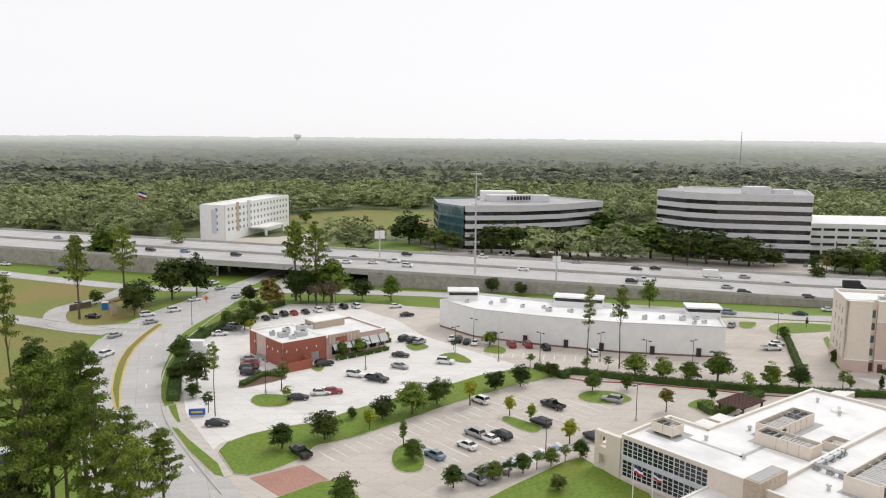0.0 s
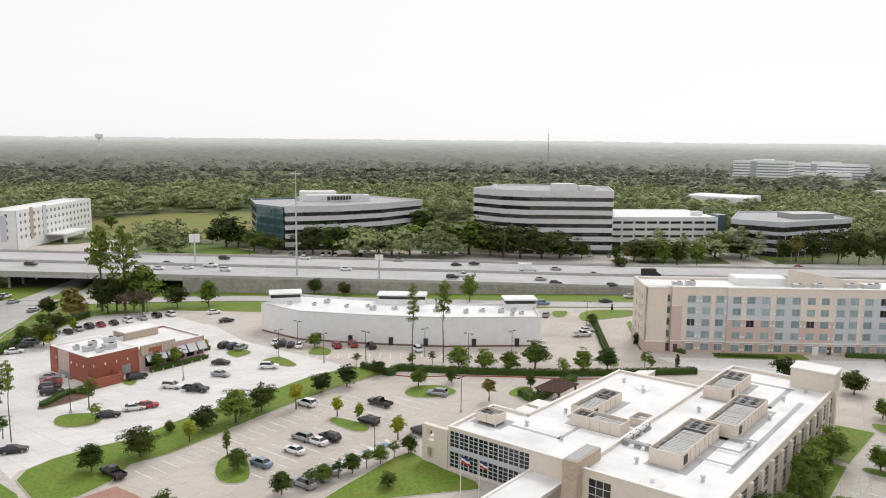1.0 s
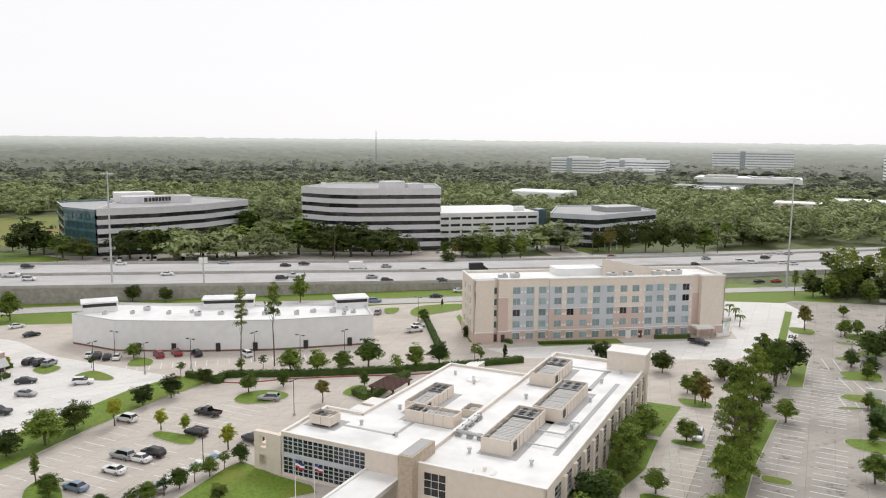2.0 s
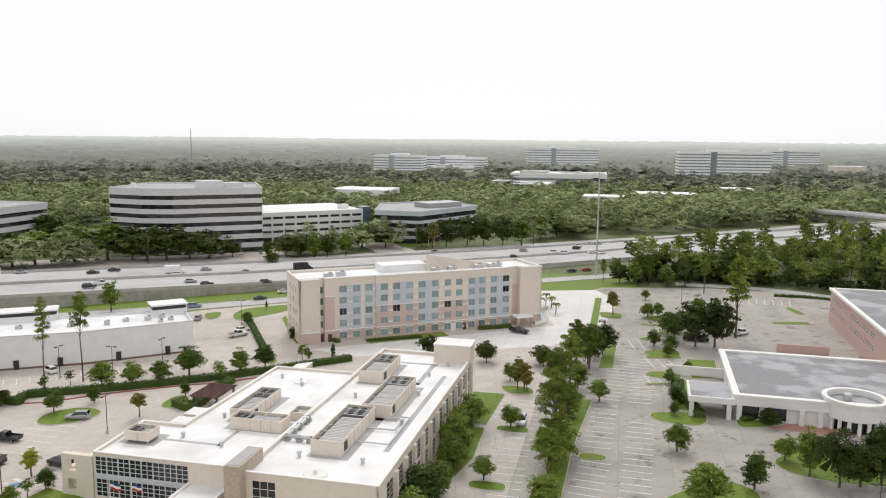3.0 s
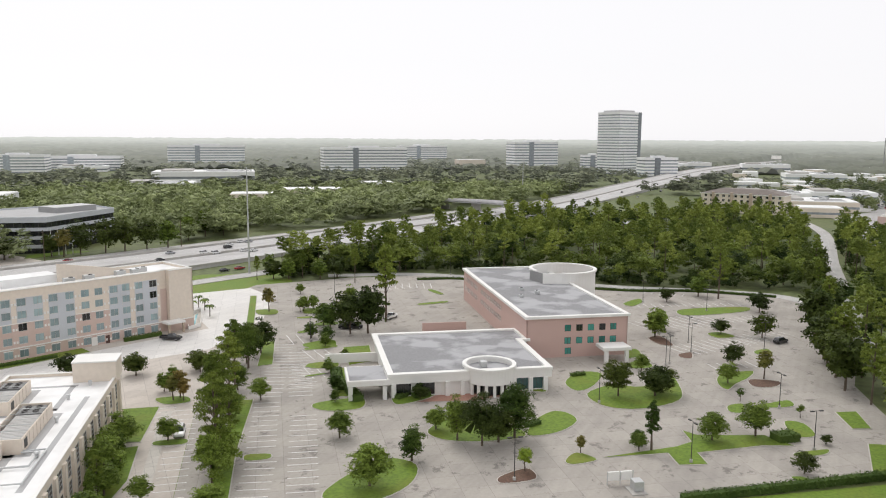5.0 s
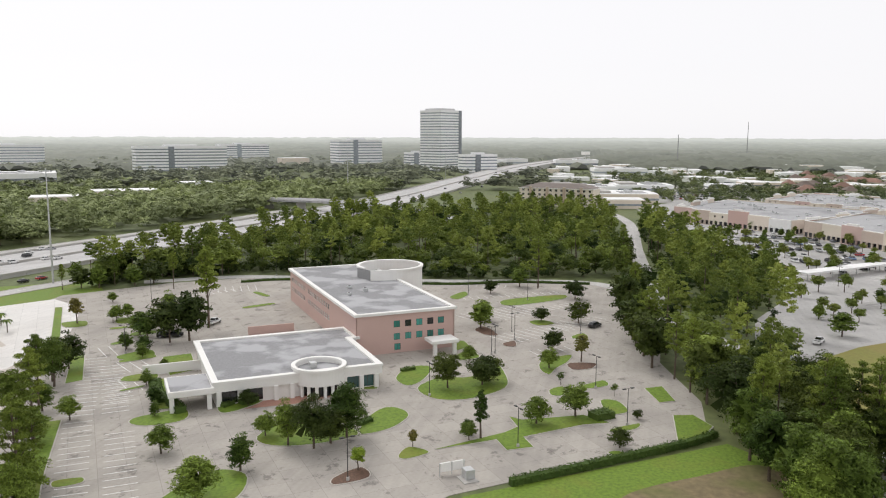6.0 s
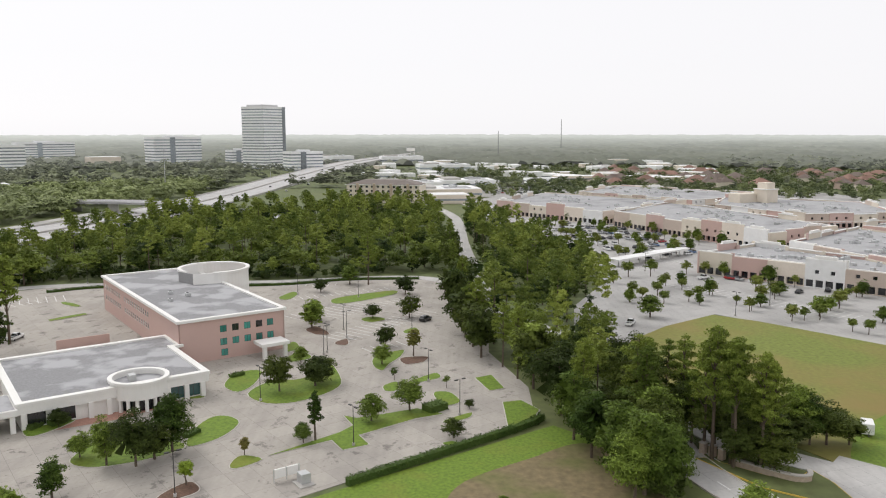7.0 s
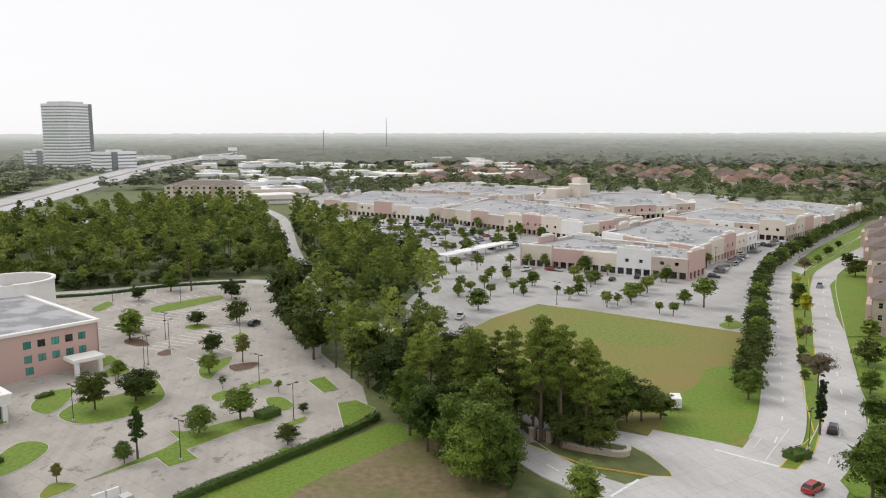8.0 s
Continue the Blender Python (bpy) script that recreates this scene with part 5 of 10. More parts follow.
for x in (1.2, 4.0, 6.8, 9.6):
    part("wall_lamp", Geo().cone(x, -0.12, 3.7, 4.2, 0.16, 0.12, 8), WHITE_TRIM, rest, "white wall lamp")
for y in (1.6, 4.4, 7.0, 10.4, 14.0):
    part("wall_lamp", Geo().cone(-0.32, y, 3.7, 4.2, 0.16, 0.12, 8), WHITE_TRIM, rest, "white wall lamp")
for x, y, s in ((4, 7, (2.4, 1.8, 1.2)), (6.4, 9.5, (1.6, 1.4, 1.4)), (8.2, 5.2, (2.8, 2.0, 1.2)), (11, 10, (2.2, 1.8, 1.4)), (5.0, 3.8, (1.6, 1.2, 0.8)), (13.5, 11, (2.4, 1.8, 1.5)), (2.6, 10, (1.2, 1.2, 1.0))):
    w = pose(RX, RY, 0, 0, 0, RT) @ Vector((x, y, RH - (0.4 if x < 12.9 else 1.1)))
    roof_unit("", w.x, w.y, w.z, RT, s)

# --- long white retail shed, its back to the lot
SX, SY = 9.3, 220.0
shed = thing("retail_shed", SX, SY, 0, 0, "long white retail shed with flat white roof and brown base", "building")
front = [(-10.1, 12.6), (0, 0), (18.3, -8.6), (38.5, -15.5), (64.5, -19.6)]
back_ = [(67.6, -4.0), (38, 5.0), (2, 23.5)]
so = front + back_
SZ = 8.2
for i in range(len(so)):
    a, b = so[i], so[(i + 1) % len(so)]
    L_ = math.hypot(b[0] - a[0], b[1] - a[1])
    hs = [(L_ * k - 0.6, L_ * k + 0.6, 0.0, 2.3) for k in ((0.3, 0.75) if 0 < i < 4 else ())]
    part("wall", Geo().wall(a, b, 0, SZ, hs, 0.35), WHITE_WALL, shed)
    for u0, u1, z0, z1 in hs:
        m = ((u0 + u1) / 2) / L_
        part("door", Geo().box(a[0] + (b[0] - a[0]) * m, a[1] + (b[1] - a[1]) * m - 0.16, 0.02, 1.2, 0.16, 2.3, math.degrees(math.atan2(b[1] - a[1], b[0] - a[0]))), DARK_METAL, shed, "dark steel door")
    if i < 4:
        part("base_course", Geo().wall((a[0], a[1] - 0.08), (b[0], b[1] - 0.08), 0, 0.5, (), 0.12), surface("brown_brick_base", (0.22, 0.13, 0.10), spread=0.2), shed, "brown brick base")
part("roof", Geo().prism(inset(so, 0.3), SZ - 0.8, SZ - 0.45), WHITE_ROOF, shed, "white membrane roof")
coping(so, SZ, shed, LIGHT_METAL, w=0.4, h=0.14)
for x, y, t in ((-3.0, 17.5, 0), (31.0, 8.6, -15), (63.5, -3.5, -8)):
    tw, td = (14, 5.5) if x == 31.0 else (9, 6)
    part("clerestory", Geo().box(x, y, 0, tw, td, SZ + 1.0, t), WHITE_WALL, shed)
    part("clerestory_vents", Geo().box(x, y, SZ + 1.0, tw - 0.4, td - 0.4, 1.0, t), DARK_METAL, shed)
    part("clerestory_roof", Geo().box(x, y, SZ + 2.0, tw + 0.6, td + 0.6, 0.4, t), WHITE_ROOF, shed)
rng = random.Random(4)
for x, y in ((-2, 11), (5, 9), (9, 12), (14, 5), (20, 4), (21, 0), (27, -1), (33, -4), (38, -6), (41, -8), (46, -9), (51, -8), (56, -10), (60, -9), (61, -13), (58, -14)):
    roof_unit("", SX + x, SY + y, SZ - 0.45, -20, (rng.uniform(1.0, 1.8), rng.uniform(0.8, 1.3), rng.uniform(0.6, 1.1)))


# --- shopping centre blocks
CREAM = surface("cream_render", (0.68, 0.615, 0.52), spread=0.05, stain=0.2)
PALE_PINK = surface("pale_pink_render", (0.57, 0.42, 0.38), spread=0.06, stain=0.2)
MALL_ROOF = surface("pale_grey_membrane_roof", (0.37, 0.37, 0.375), rough=0.8, spread=0.12, grain=0.8, stain=0.9, stain_size=0.06, dirt=(0.6, 0.6, 0.6))
TAUPE = surface("taupe_brick", (0.53, 0.44, 0.375), spread=0.12, stain=0.2)
SHOP_MATS = [PALE_PINK, CREAM, TAUPE, WHITE_WALL, BEIGE, PINK, CREAM, TAUPE]
SHOPWIN = window_meshes(2.6, 2.6, DARK_METAL, DARK_GLASS, (2, 1))
SHOPWIN_UP = window_meshes(1.5, 1.4, WHITE_TRIM, DARK_GLASS, (2, 1))


def shop_block(outline, h, label, sides, seed, seg=14.0, upper=True, units=6):
    """A block of joined shop fronts of different render and height."""
    x0, y0 = outline[0]
    ob = thing("shop_block", x0, y0, 0, 0, label, "shops", "shopping centre blocks")
    o = [(x - x0, y - y0) for x, y in outline]
    r = random.Random(seed)
    n = len(o)
    glazed = sides
    part("interior", Geo().prism(inset(o, 1.5), 0, h - 1.2), DARK_METAL, ob)
    for i in range(n):
        a, b = Vector(o[i]), Vector(o[(i + 1) % n])
        L_ = (b - a).length
        if i not in sides:
            part("wall", Geo().wall(a, b, 0, h, (), 0.4), CREAM, ob)
            continue
        k = max(1, round(L_ / seg))
        for j in range(k):
            p, q = a + (b - a) * j / k, a + (b - a) * (j + 1) / k
            d = (b - a).normalized()
            nl = Vector((d.y, -d.x)) * r.choice((0.0, 0.4, 0.8))
            w = (q - p).length
            hh = h + r.choice((-0.6, -0.4, 0, 0.3, 0.9, 1.9))
            us = [w * (e + 0.5) / 4 for e in range(4)]
            holes = [(u - 1.3, u + 1.3, 0.3, 2.9) for u in us]
            ups = [w * 0.3, w * 0.7] if upper and r.random() < 0.45 else []
            holes += [(u - 0.75, u + 0.75, 5.2, 6.6) for u in ups]
            mt = SHOP_MATS[(seed * 3 + i * 5 + j) % len(SHOP_MATS)]
            part("shop_front", Geo().wall(p + nl, q + nl, 0, hh, holes, 0.5 + nl.length), mt, ob)
            c = (p + q) / 2 + nl
            tt = math.degrees(math.atan2(d.y, d.x))
            if seed < 3:
                part("pier", Geo().box(p.x + nl.x + d.y * 0.12, p.y + nl.y - d.x * 0.12, 0, 1.3, 0.7, hh + 0.6, tt), r.choice((CREAM, WHITE_TRIM, PALE_PINK)), ob)
            part("cornice", Geo().box(c.x, c.y, hh, w + 0.1, 0.9, 0.35, tt), WHITE_TRIM, ob)
            part("sill_band", Geo().box(c.x + d.y * 0.06, c.y - d.x * 0.06, 3.9, w, 0.25, 0.35, tt), WHITE_TRIM, ob)
            if hh > h + 0.8:
                part("gable_cap", Geo().box(c.x, c.y, hh + 0.3, w * 0.55, 1.2, 0.9, tt), WHITE_TRIM, ob)
            if r.random() < 0.5:
                part("awning", Geo().box(c.x + d.y * 0.7, c.y - d.x * 0.7, 3.0, w * 0.8, 1.3, 0.18, tt), r.choice((DARK_METAL, PALE_PINK, WHITE_TRIM)), ob)
            for u in us:
                if seed < 5 and i in glazed:
                    set_window(ob, SHOPWIN, p + nl, q + nl, u, 1.6)
            for u in ups if seed < 5 and i in glazed else ():
                set_window(ob, SHOPWIN_UP, p + nl, q + nl, u, 5.9)
    part("roof", Geo().prism(inset(o, 0.45), h - 1.1, h - 0.7), MALL_ROOF, ob)
    cx, cy = sum(p[0] for p in outline) / n, sum(p[1] for p in outline) / n
    eq = Geo()
    for _ in range(26):
        p = Vector(o[r.randrange(n)]).lerp(Vector((cx - x0, cy - y0)), r.uniform(0.15, 1.0)).lerp(Vector(o[r.randrange(n)]), r.uniform(0.05, 0.3))
        eq.box(p.x, p.y, h - 0.72, r.uniform(0.8, 2.6), r.uniform(0.8, 1.8), r.uniform(0.4, 1.3), r.choice((0, 30, 50)))
    part("roof_equipment", eq, LIGHT_METAL, ob)["kind"] = "stuff"
    for _ in range(units):
        p = Vector(outline[r.randrange(n)]).lerp(Vector((cx, cy)), r.uniform(0.3, 0.95))
        roof_unit("", p.x, p.y, h - 0.7, r.choice((0, 30, 50)), (r.uniform(1.5, 3.2), r.uniform(1.4, 2.2), r.uniform(0.8, 1.5)))
    return ob


shop_block([(318.5, -90), (273, -141), (283, -153), (304, -148), (340, -119)][::-1], 8.6, "two-storey pink and cream shops with grey roof", (2, 3, 4, 0), 1)
shop_block([(349, -138), (296, -157), (343, -213), (402, -192)][::-1], 8.8, "cream and red-brick shops with awnings and grey roof", (1, 2, 3), 2, units=10)
shop_block([(551, -18), (487, -80), (560, -150), (640, -60)][::-1], 8.6, "pink arcaded shops with grey roof", (1, 2, 3), 3, units=9)
shop_block([(480, -86), (380, -140), (408, -185), (520, -150), (545, -135)][::-1], 9.0, "cream and pink two-storey shops", (1, 2, 3, 4), 4, units=12)
shop_block([(412, -200), (360, -240), (395, -285), (455, -255)][::-1], 8.6, "cream shops along the avenue", (1, 2, 3), 5, units=8)
shop_block([(400, -292), (440, -345), (500, -330), (465, -268)], 8.4, "cream shops at the avenue's end", (0, 3), 6, units=5)
shop_block([(470, -195), (540, -165), (600, -190), (560, -270), (480, -255)][::-1], 8.6, "cream shop block with white roof", (0, 1, 2, 3, 4), 9, units=8)
shop_block([(580, -160), (660, -90), (740, -140), (640, -240)][::-1], 8.0, "low shop block with white roof", (0, 1, 2, 3), 12, units=8)
clock = thing("corner_tower", 560, -205, 0, 30, "cream square corner tower of the shopping centre", "tower")
part("shaft", Geo().chamfer_box(0, 0, 0, 11, 11, 17, 0.2), CREAM, clock)
part("belfry", Geo().chamfer_box(0, 0, 17, 8, 8, 4.5, 0.2), CREAM, clock)
part("cap", Geo().box(0, 0, 16.8, 12, 12, 0.6), WHITE_TRIM, clock)
part("side_wall", Geo().chamfer_box(8, 12, 0, 10, 20, 14, 0.2), CREAM, clock)
walkc = thing("covered_walkway", 0, 0, 0, 0, "long low white canopy over a walkway", "canopy")
cw0, cw1 = Vector((330, -58)), Vector((366, -97))
part("canopy_roof", Geo().ribbon([tuple(cw0), tuple(cw0.lerp(cw1, 0.5)), tuple(cw1)], -3, 3, 3.0, 3.6), WHITE_ROOF, walkc)
for i in range(7):
    p = cw0.lerp(cw1, (i + 0.5) / 7)
    part("canopy_post", Geo().cone(p.x, p.y, 0, 3.0, 0.2, 0.2, 8), LIGHT_METAL, walkc)

# --- tall office tower and the far office park
def tower_block(cx, cy, turn, w, d, n, fz, label, name="office_tower", band=None, glass=BLUE_GLASS, frac=0.6):
    c, s = math.cos(radians(turn)), math.sin(radians(turn))
    out = [(cx + c * a * w / 2 - s * b * d / 2, cy + s * a * w / 2 + c * b * d / 2) for a, b in ((-1, -1), (1, -1), (1, 1), (-1, 1))]
    return banded(name, out, n, fz, label, band=band or FAR_WHITE, glass=glass, frac=frac, sills=False)


# glass paler than its own tone: distance haze put into the base colour
FAR_GLASS = glass_mat("hazed_window_glass", (0.30, 0.33, 0.36), rough=0.2)
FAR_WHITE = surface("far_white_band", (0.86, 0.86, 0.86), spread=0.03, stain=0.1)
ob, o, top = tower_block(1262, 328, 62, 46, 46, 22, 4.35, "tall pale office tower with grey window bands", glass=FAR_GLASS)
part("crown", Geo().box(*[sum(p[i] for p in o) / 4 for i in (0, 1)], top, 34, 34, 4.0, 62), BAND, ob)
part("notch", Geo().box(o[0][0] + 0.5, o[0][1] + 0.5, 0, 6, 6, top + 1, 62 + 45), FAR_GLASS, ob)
# plan place, turn, width, depth, storeys, storey height
FAR_OFFICES = [(1150, 1090, 135, 140, 40, 8, 4.7), (1133, 725, 133, 140, 42, 8, 4.7), (1550, 840, 135, 105, 40, 8, 4.6), (1365, 512, 133, 83, 45, 10, 4.8), (880, 1098, 133, 120, 45, 5, 4.4), (776, 1110, 133, 82, 50, 6, 4.3),
               (1348, 395, 133, 34, 24, 6, 4.4), (1190, 250, 131, 54, 26, 6, 4.6)]
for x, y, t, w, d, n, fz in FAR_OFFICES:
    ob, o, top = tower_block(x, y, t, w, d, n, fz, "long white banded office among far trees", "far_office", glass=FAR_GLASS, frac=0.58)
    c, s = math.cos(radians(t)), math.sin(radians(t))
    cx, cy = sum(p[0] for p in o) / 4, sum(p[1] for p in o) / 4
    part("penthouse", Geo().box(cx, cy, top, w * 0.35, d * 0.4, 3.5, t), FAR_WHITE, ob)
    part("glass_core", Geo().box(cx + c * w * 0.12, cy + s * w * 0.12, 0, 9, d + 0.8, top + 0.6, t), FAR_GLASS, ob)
rng = random.Random(8)
# plan place, width, depth, height, turn
FAR_BLOCKS = [(851, 1060, 70, 40, 9, 133), (748, 713, 120, 60, 13, 131), (592, 625, 68, 40, 9, 129), (507, 433, 34, 26, 10, 128), (379, 597, 52, 40, 11, 128), (593, 435, 54, 34, 9, 129), (716, 445, 36, 24, 9, 130),
              (1330, 620, 50, 30, 16, 133), (1440, 300, 90, 50, 12, 133), (1500, 262, 80, 40, 13, 133), (1570, 190, 90, 50, 12, 133), (1650, 120, 140, 50, 9, 100), (700, 26, 64, 46, 8, 101), (772, 62, 66, 34, 9, 101), (828, 6, 58, 40, 8, 101), (640, 18, 30, 24, 7, 101),
              (1460, 125, 76, 40, 14, 103), (1187, 40, 76, 40, 10, 103), (905, -84, 44, 20, 5, 101), (940, -125, 52, 22, 6, 98)]
town_rng = random.Random(44)
for _ in range(74):
    r, a = 960 + 1000 * town_rng.random() ** 1.2, radians(town_rng.uniform(-16, 7.5))
    FAR_BLOCKS.append((r * math.cos(a), r * math.sin(a), town_rng.uniform(16, 52), town_rng.uniform(12, 26), town_rng.uniform(4, 8), town_rng.choice((8, 98, 103, 40))))
FAR_BLOCKS = [b for b in FAR_BLOCKS if min((p[0] - b[0]) ** 2 + (p[1] - b[1]) ** 2 for p in FWY) > 60 ** 2]
for x, y, w, d, h, t in FAR_BLOCKS:
    ob = thing("far_building", x, y, 0, t, "low white-roofed commercial building among trees", "building", "low commercial buildings")
    part("wall", Geo().chamfer_box(0, 0, 0, w, d, h, 0.2), rng.choice((FAR_WHITE, WHITE_WALL, BEIGE)), ob)
    if math.hypot(x, y) < 1000 or w > 54:
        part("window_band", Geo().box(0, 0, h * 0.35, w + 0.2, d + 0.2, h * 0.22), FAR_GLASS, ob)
    part("roof", Geo().box(0, 0, h, w - 1, d - 1, 0.4), WHITE_ROOF, ob)
    if w > 54:
        part("wing", Geo().chamfer_box(-0.22 * w, -d * 0.5 - 5, 0, w * 0.4, 10.5, h * 0.66, 0.2), BEIGE, ob)
        part("parapet", Geo().chamfer_box(0.26 * w, 0, h, w * 0.3, d * 0.8, 2.2, 0.2), CONCRETE, ob)
        part("roof", Geo().box(-0.2 * w, 0.1 * d, h + 0.4, w * 0.36, d * 0.5, 0.15), GREY_ROOF, ob)
    for k in range(5 if w > 54 else 0):
        part("roof_box", Geo().box(rng.uniform(-0.4, 0.4) * w, rng.uniform(-0.3, 0.3) * d, h + 0.4, 4.5, 3.5, 1.8), LIGHT_METAL, ob)


# --- beige apartment block behind the wood
apt = thing("apartment_building", 644, 101, 0, 0, "beige four-storey apartment block with brown roof", "apartments")
apl = [(0, 0), (-12, -60), (10, -64), (22, -4)]
APW = window_meshes(2.0, 1.9, WHITE_TRIM, DARK_GLASS, (2, 1), depth=0.06)
aph = [(2.4 + 4.6 * i, 4.4 + 4.6 * i, 1.2 + 3.5 * k, 3.1 + 3.5 * k) for i in range(13) for k in range(4)]
walls_of(apl, 0, 14.0, apt, CREAM, {0: aph})
for u0, u1, z0, z1 in aph:
    set_window(apt, APW, apl[0], apl[1], (u0 + u1) / 2, (z0 + z1) / 2)
part("eave", Geo().prism(inset(apl, -0.8), 14.0, 14.4), WHITE_TRIM, apt)
c4 = [tuple(Vector(p).lerp(Vector((5, -32)), 0.42)) for p in apl]
part("hip_roof", Geo().add([(*p, 14.4) for p in inset(apl, -0.6)] + [(*p, 18.0) for p in c4], [(0, 1, 5, 4), (1, 2, 6, 5), (2, 3, 7, 6), (3, 0, 4, 7), (4, 5, 6, 7)]), surface("brown_grey_shingles", (0.22, 0.19, 0.17), spread=0.15), apt, "brown shingle roof")
for i in (1, 4, 7, 10):
    p = Vector(apl[0]).lerp(Vector(apl[1]), (i + 0.98) / 13)
    part("gable_bay", Geo().box(p.x - 0.4, p.y, 0, 1.6, 2.2, 15.4, 11), TAN_STONE, apt)


# --- pitched-roof houses: terrace by the avenue and the far estate
ROOF_BROWN = surface("brown_shingle_roof", (0.16, 0.125, 0.105), spread=0.2, grain=1.5, stain=0.3)
ROOF_RED = surface("terracotta_tile_roof", (0.25, 0.15, 0.115), spread=0.2, grain=1.0, stain=0.4, random=0.25)


def hip_roof(w, d, z, h, over=0.5):
    w, d = w / 2 + over, d / 2 + over
    k = max(0.0, w - d)
    return Geo().add([(-w, -d, z), (w, -d, z), (w, d, z), (-w, d, z), (-k, 0, z + h), (k, 0, z + h)], [(0, 1, 5, 4), (1, 2, 5), (2, 3, 4, 5), (3, 0, 4), (3, 2, 1, 0)])


TW = window_meshes(1.2, 1.6, WHITE_TRIM, DARK_GLASS, (1, 2))
def townhouse(x, y, turn, mt, w=11.0, d=14.0):
    ob = thing("townhouse", x, y, 0, turn, "three-storey townhouse with brown hipped roof", "house", "townhouses along the avenue")
    holes = [(u - 0.6, u + 0.6, z, z + 1.6) for u in [2.2 + 3.3 * k for k in range(7 if w > 20 else 3)] for z in (1.0, 4.3, 7.6)]
    o = [(-w / 2, -d / 2), (w / 2, -d / 2), (w / 2, d / 2), (-w / 2, d / 2)]
    hs = [(b[0], b[1], b[2], b[3]) for b in holes]
    short = [b for b in hs if b[1] < d - 0.5]
    walls_of(o, 0, 10.2, ob, mt, {2: hs, 3: short})
    for i in (2, 3):
        for u0, u1, z0, z1 in hs if i == 2 else short:
            set_window(ob, TW, o[i], o[(i + 1) % 4], (u0 + u1) / 2, (z0 + z1) / 2)
    part("roof", hip_roof(w, d, 10.2, 3.4), ROOF_BROWN, ob)
    part("chimney", Geo().box(2.5, 1, 11.5, 1.0, 1.0, 3.0), mt, ob)
    part("porch", Geo().chamfer_box(0, d / 2 + 0.8, 0, w * 0.5, 1.6, 7.4, 0.05), PINK_STONE, ob)
    return ob


for i, (x, y) in enumerate(((194, -164), (222, -187), (252, -211), (281, -233), (310, -256), (336, -275))):
    townhouse(x, y, -41, (TAN_STONE, PINK_STONE, BEIGE)[i % 3], w=24.0)
rng = random.Random(21)
house_walls = [CREAM, PINK_STONE, BEIGE]
protos = []
for k in range(5):
    w, d = 15 + 3 * (k % 3), 12 + 2 * (k % 2)
    ob = thing("house", 760 + 20 * k, -480, 0, 20 * k, "suburban house with terracotta hipped roof" if k < 3 else "suburban house with brown hipped roof", "house", "suburban houses")
    part("wall", Geo().chamfer_box(0, 0, 0, w, d, 6.0, 0.1), house_walls[k % 3], ob)
    part("roof", hip_roof(w, d, 6.0, 4.6), ROOF_RED if k < 3 else ROOF_BROWN, ob)
    protos.append(ob)
for i in range(120):
    a = radians(rng.uniform(-43, -9))
    r = 820 + 380 * rng.random() ** 1.3
    x, y = r * math.cos(a), r * math.sin(a)
    if y > -60 - (x - 800) * 0.25 or (x < 790 and y > -420):
        continue
    copy_thing(protos[i % 5], pose(x, y, 0, 0, 0, rng.uniform(0, 180)))

# ---- trees ----


def leaf_sprays(c, out, size, rs, flat=0.0):
    """Small pointed leaf sprays at the centres c, facing roughly along out."""
    n = len(c)
    nrm = out + rs.normal(0, 0.7, (n, 3))
    nrm[:, 2] += 0.12 + flat
    nrm /= np.linalg.norm(nrm, axis=1)[:, None] + 1e-9
    a = np.cross(nrm, rs.normal(0, 1, (n, 3)))
    a /= np.linalg.norm(a, axis=1)[:, None] + 1e-9
    b = np.cross(nrm, a)
    s = (size * rs.uniform(0.6, 1.35, n))[:, None]
    tip = a * s * rs.uniform(0.8, 1.4, n)[:, None]
    side = b * s * 0.5
    return np.stack([c - tip - side, c - tip + side, c + tip], 1).reshape(-1, 3)


def puffs(centres, radii, per, size, rs, squash=0.75, flat=0.0, heart=None):
    """Clumps of leaf sprays; leaves face out of their clump and out of the crown's heart."""
    vs = []
    for c, r in zip(centres, radii):
        d = rs.normal(0, 1, (per, 3))
        d /= np.linalg.norm(d, axis=1)[:, None]
        d[:, 2] = np.where(d[:, 2] < -0.35, -d[:, 2] * 0.6, d[:, 2])
        k = r * rs.uniform(0.55, 1.08, per)[:, None]
        at = c + d * k * np.array([1, 1, squash])
        out = d
        if heart is not None:
            q = at - heart
            out = 0.55 * d + 0.9 * q / (np.linalg.norm(q, axis=1)[:, None] + 1e-9)
        vs.append(leaf_sprays(at, out, size, rs, flat))
    return np.concatenate(vs)


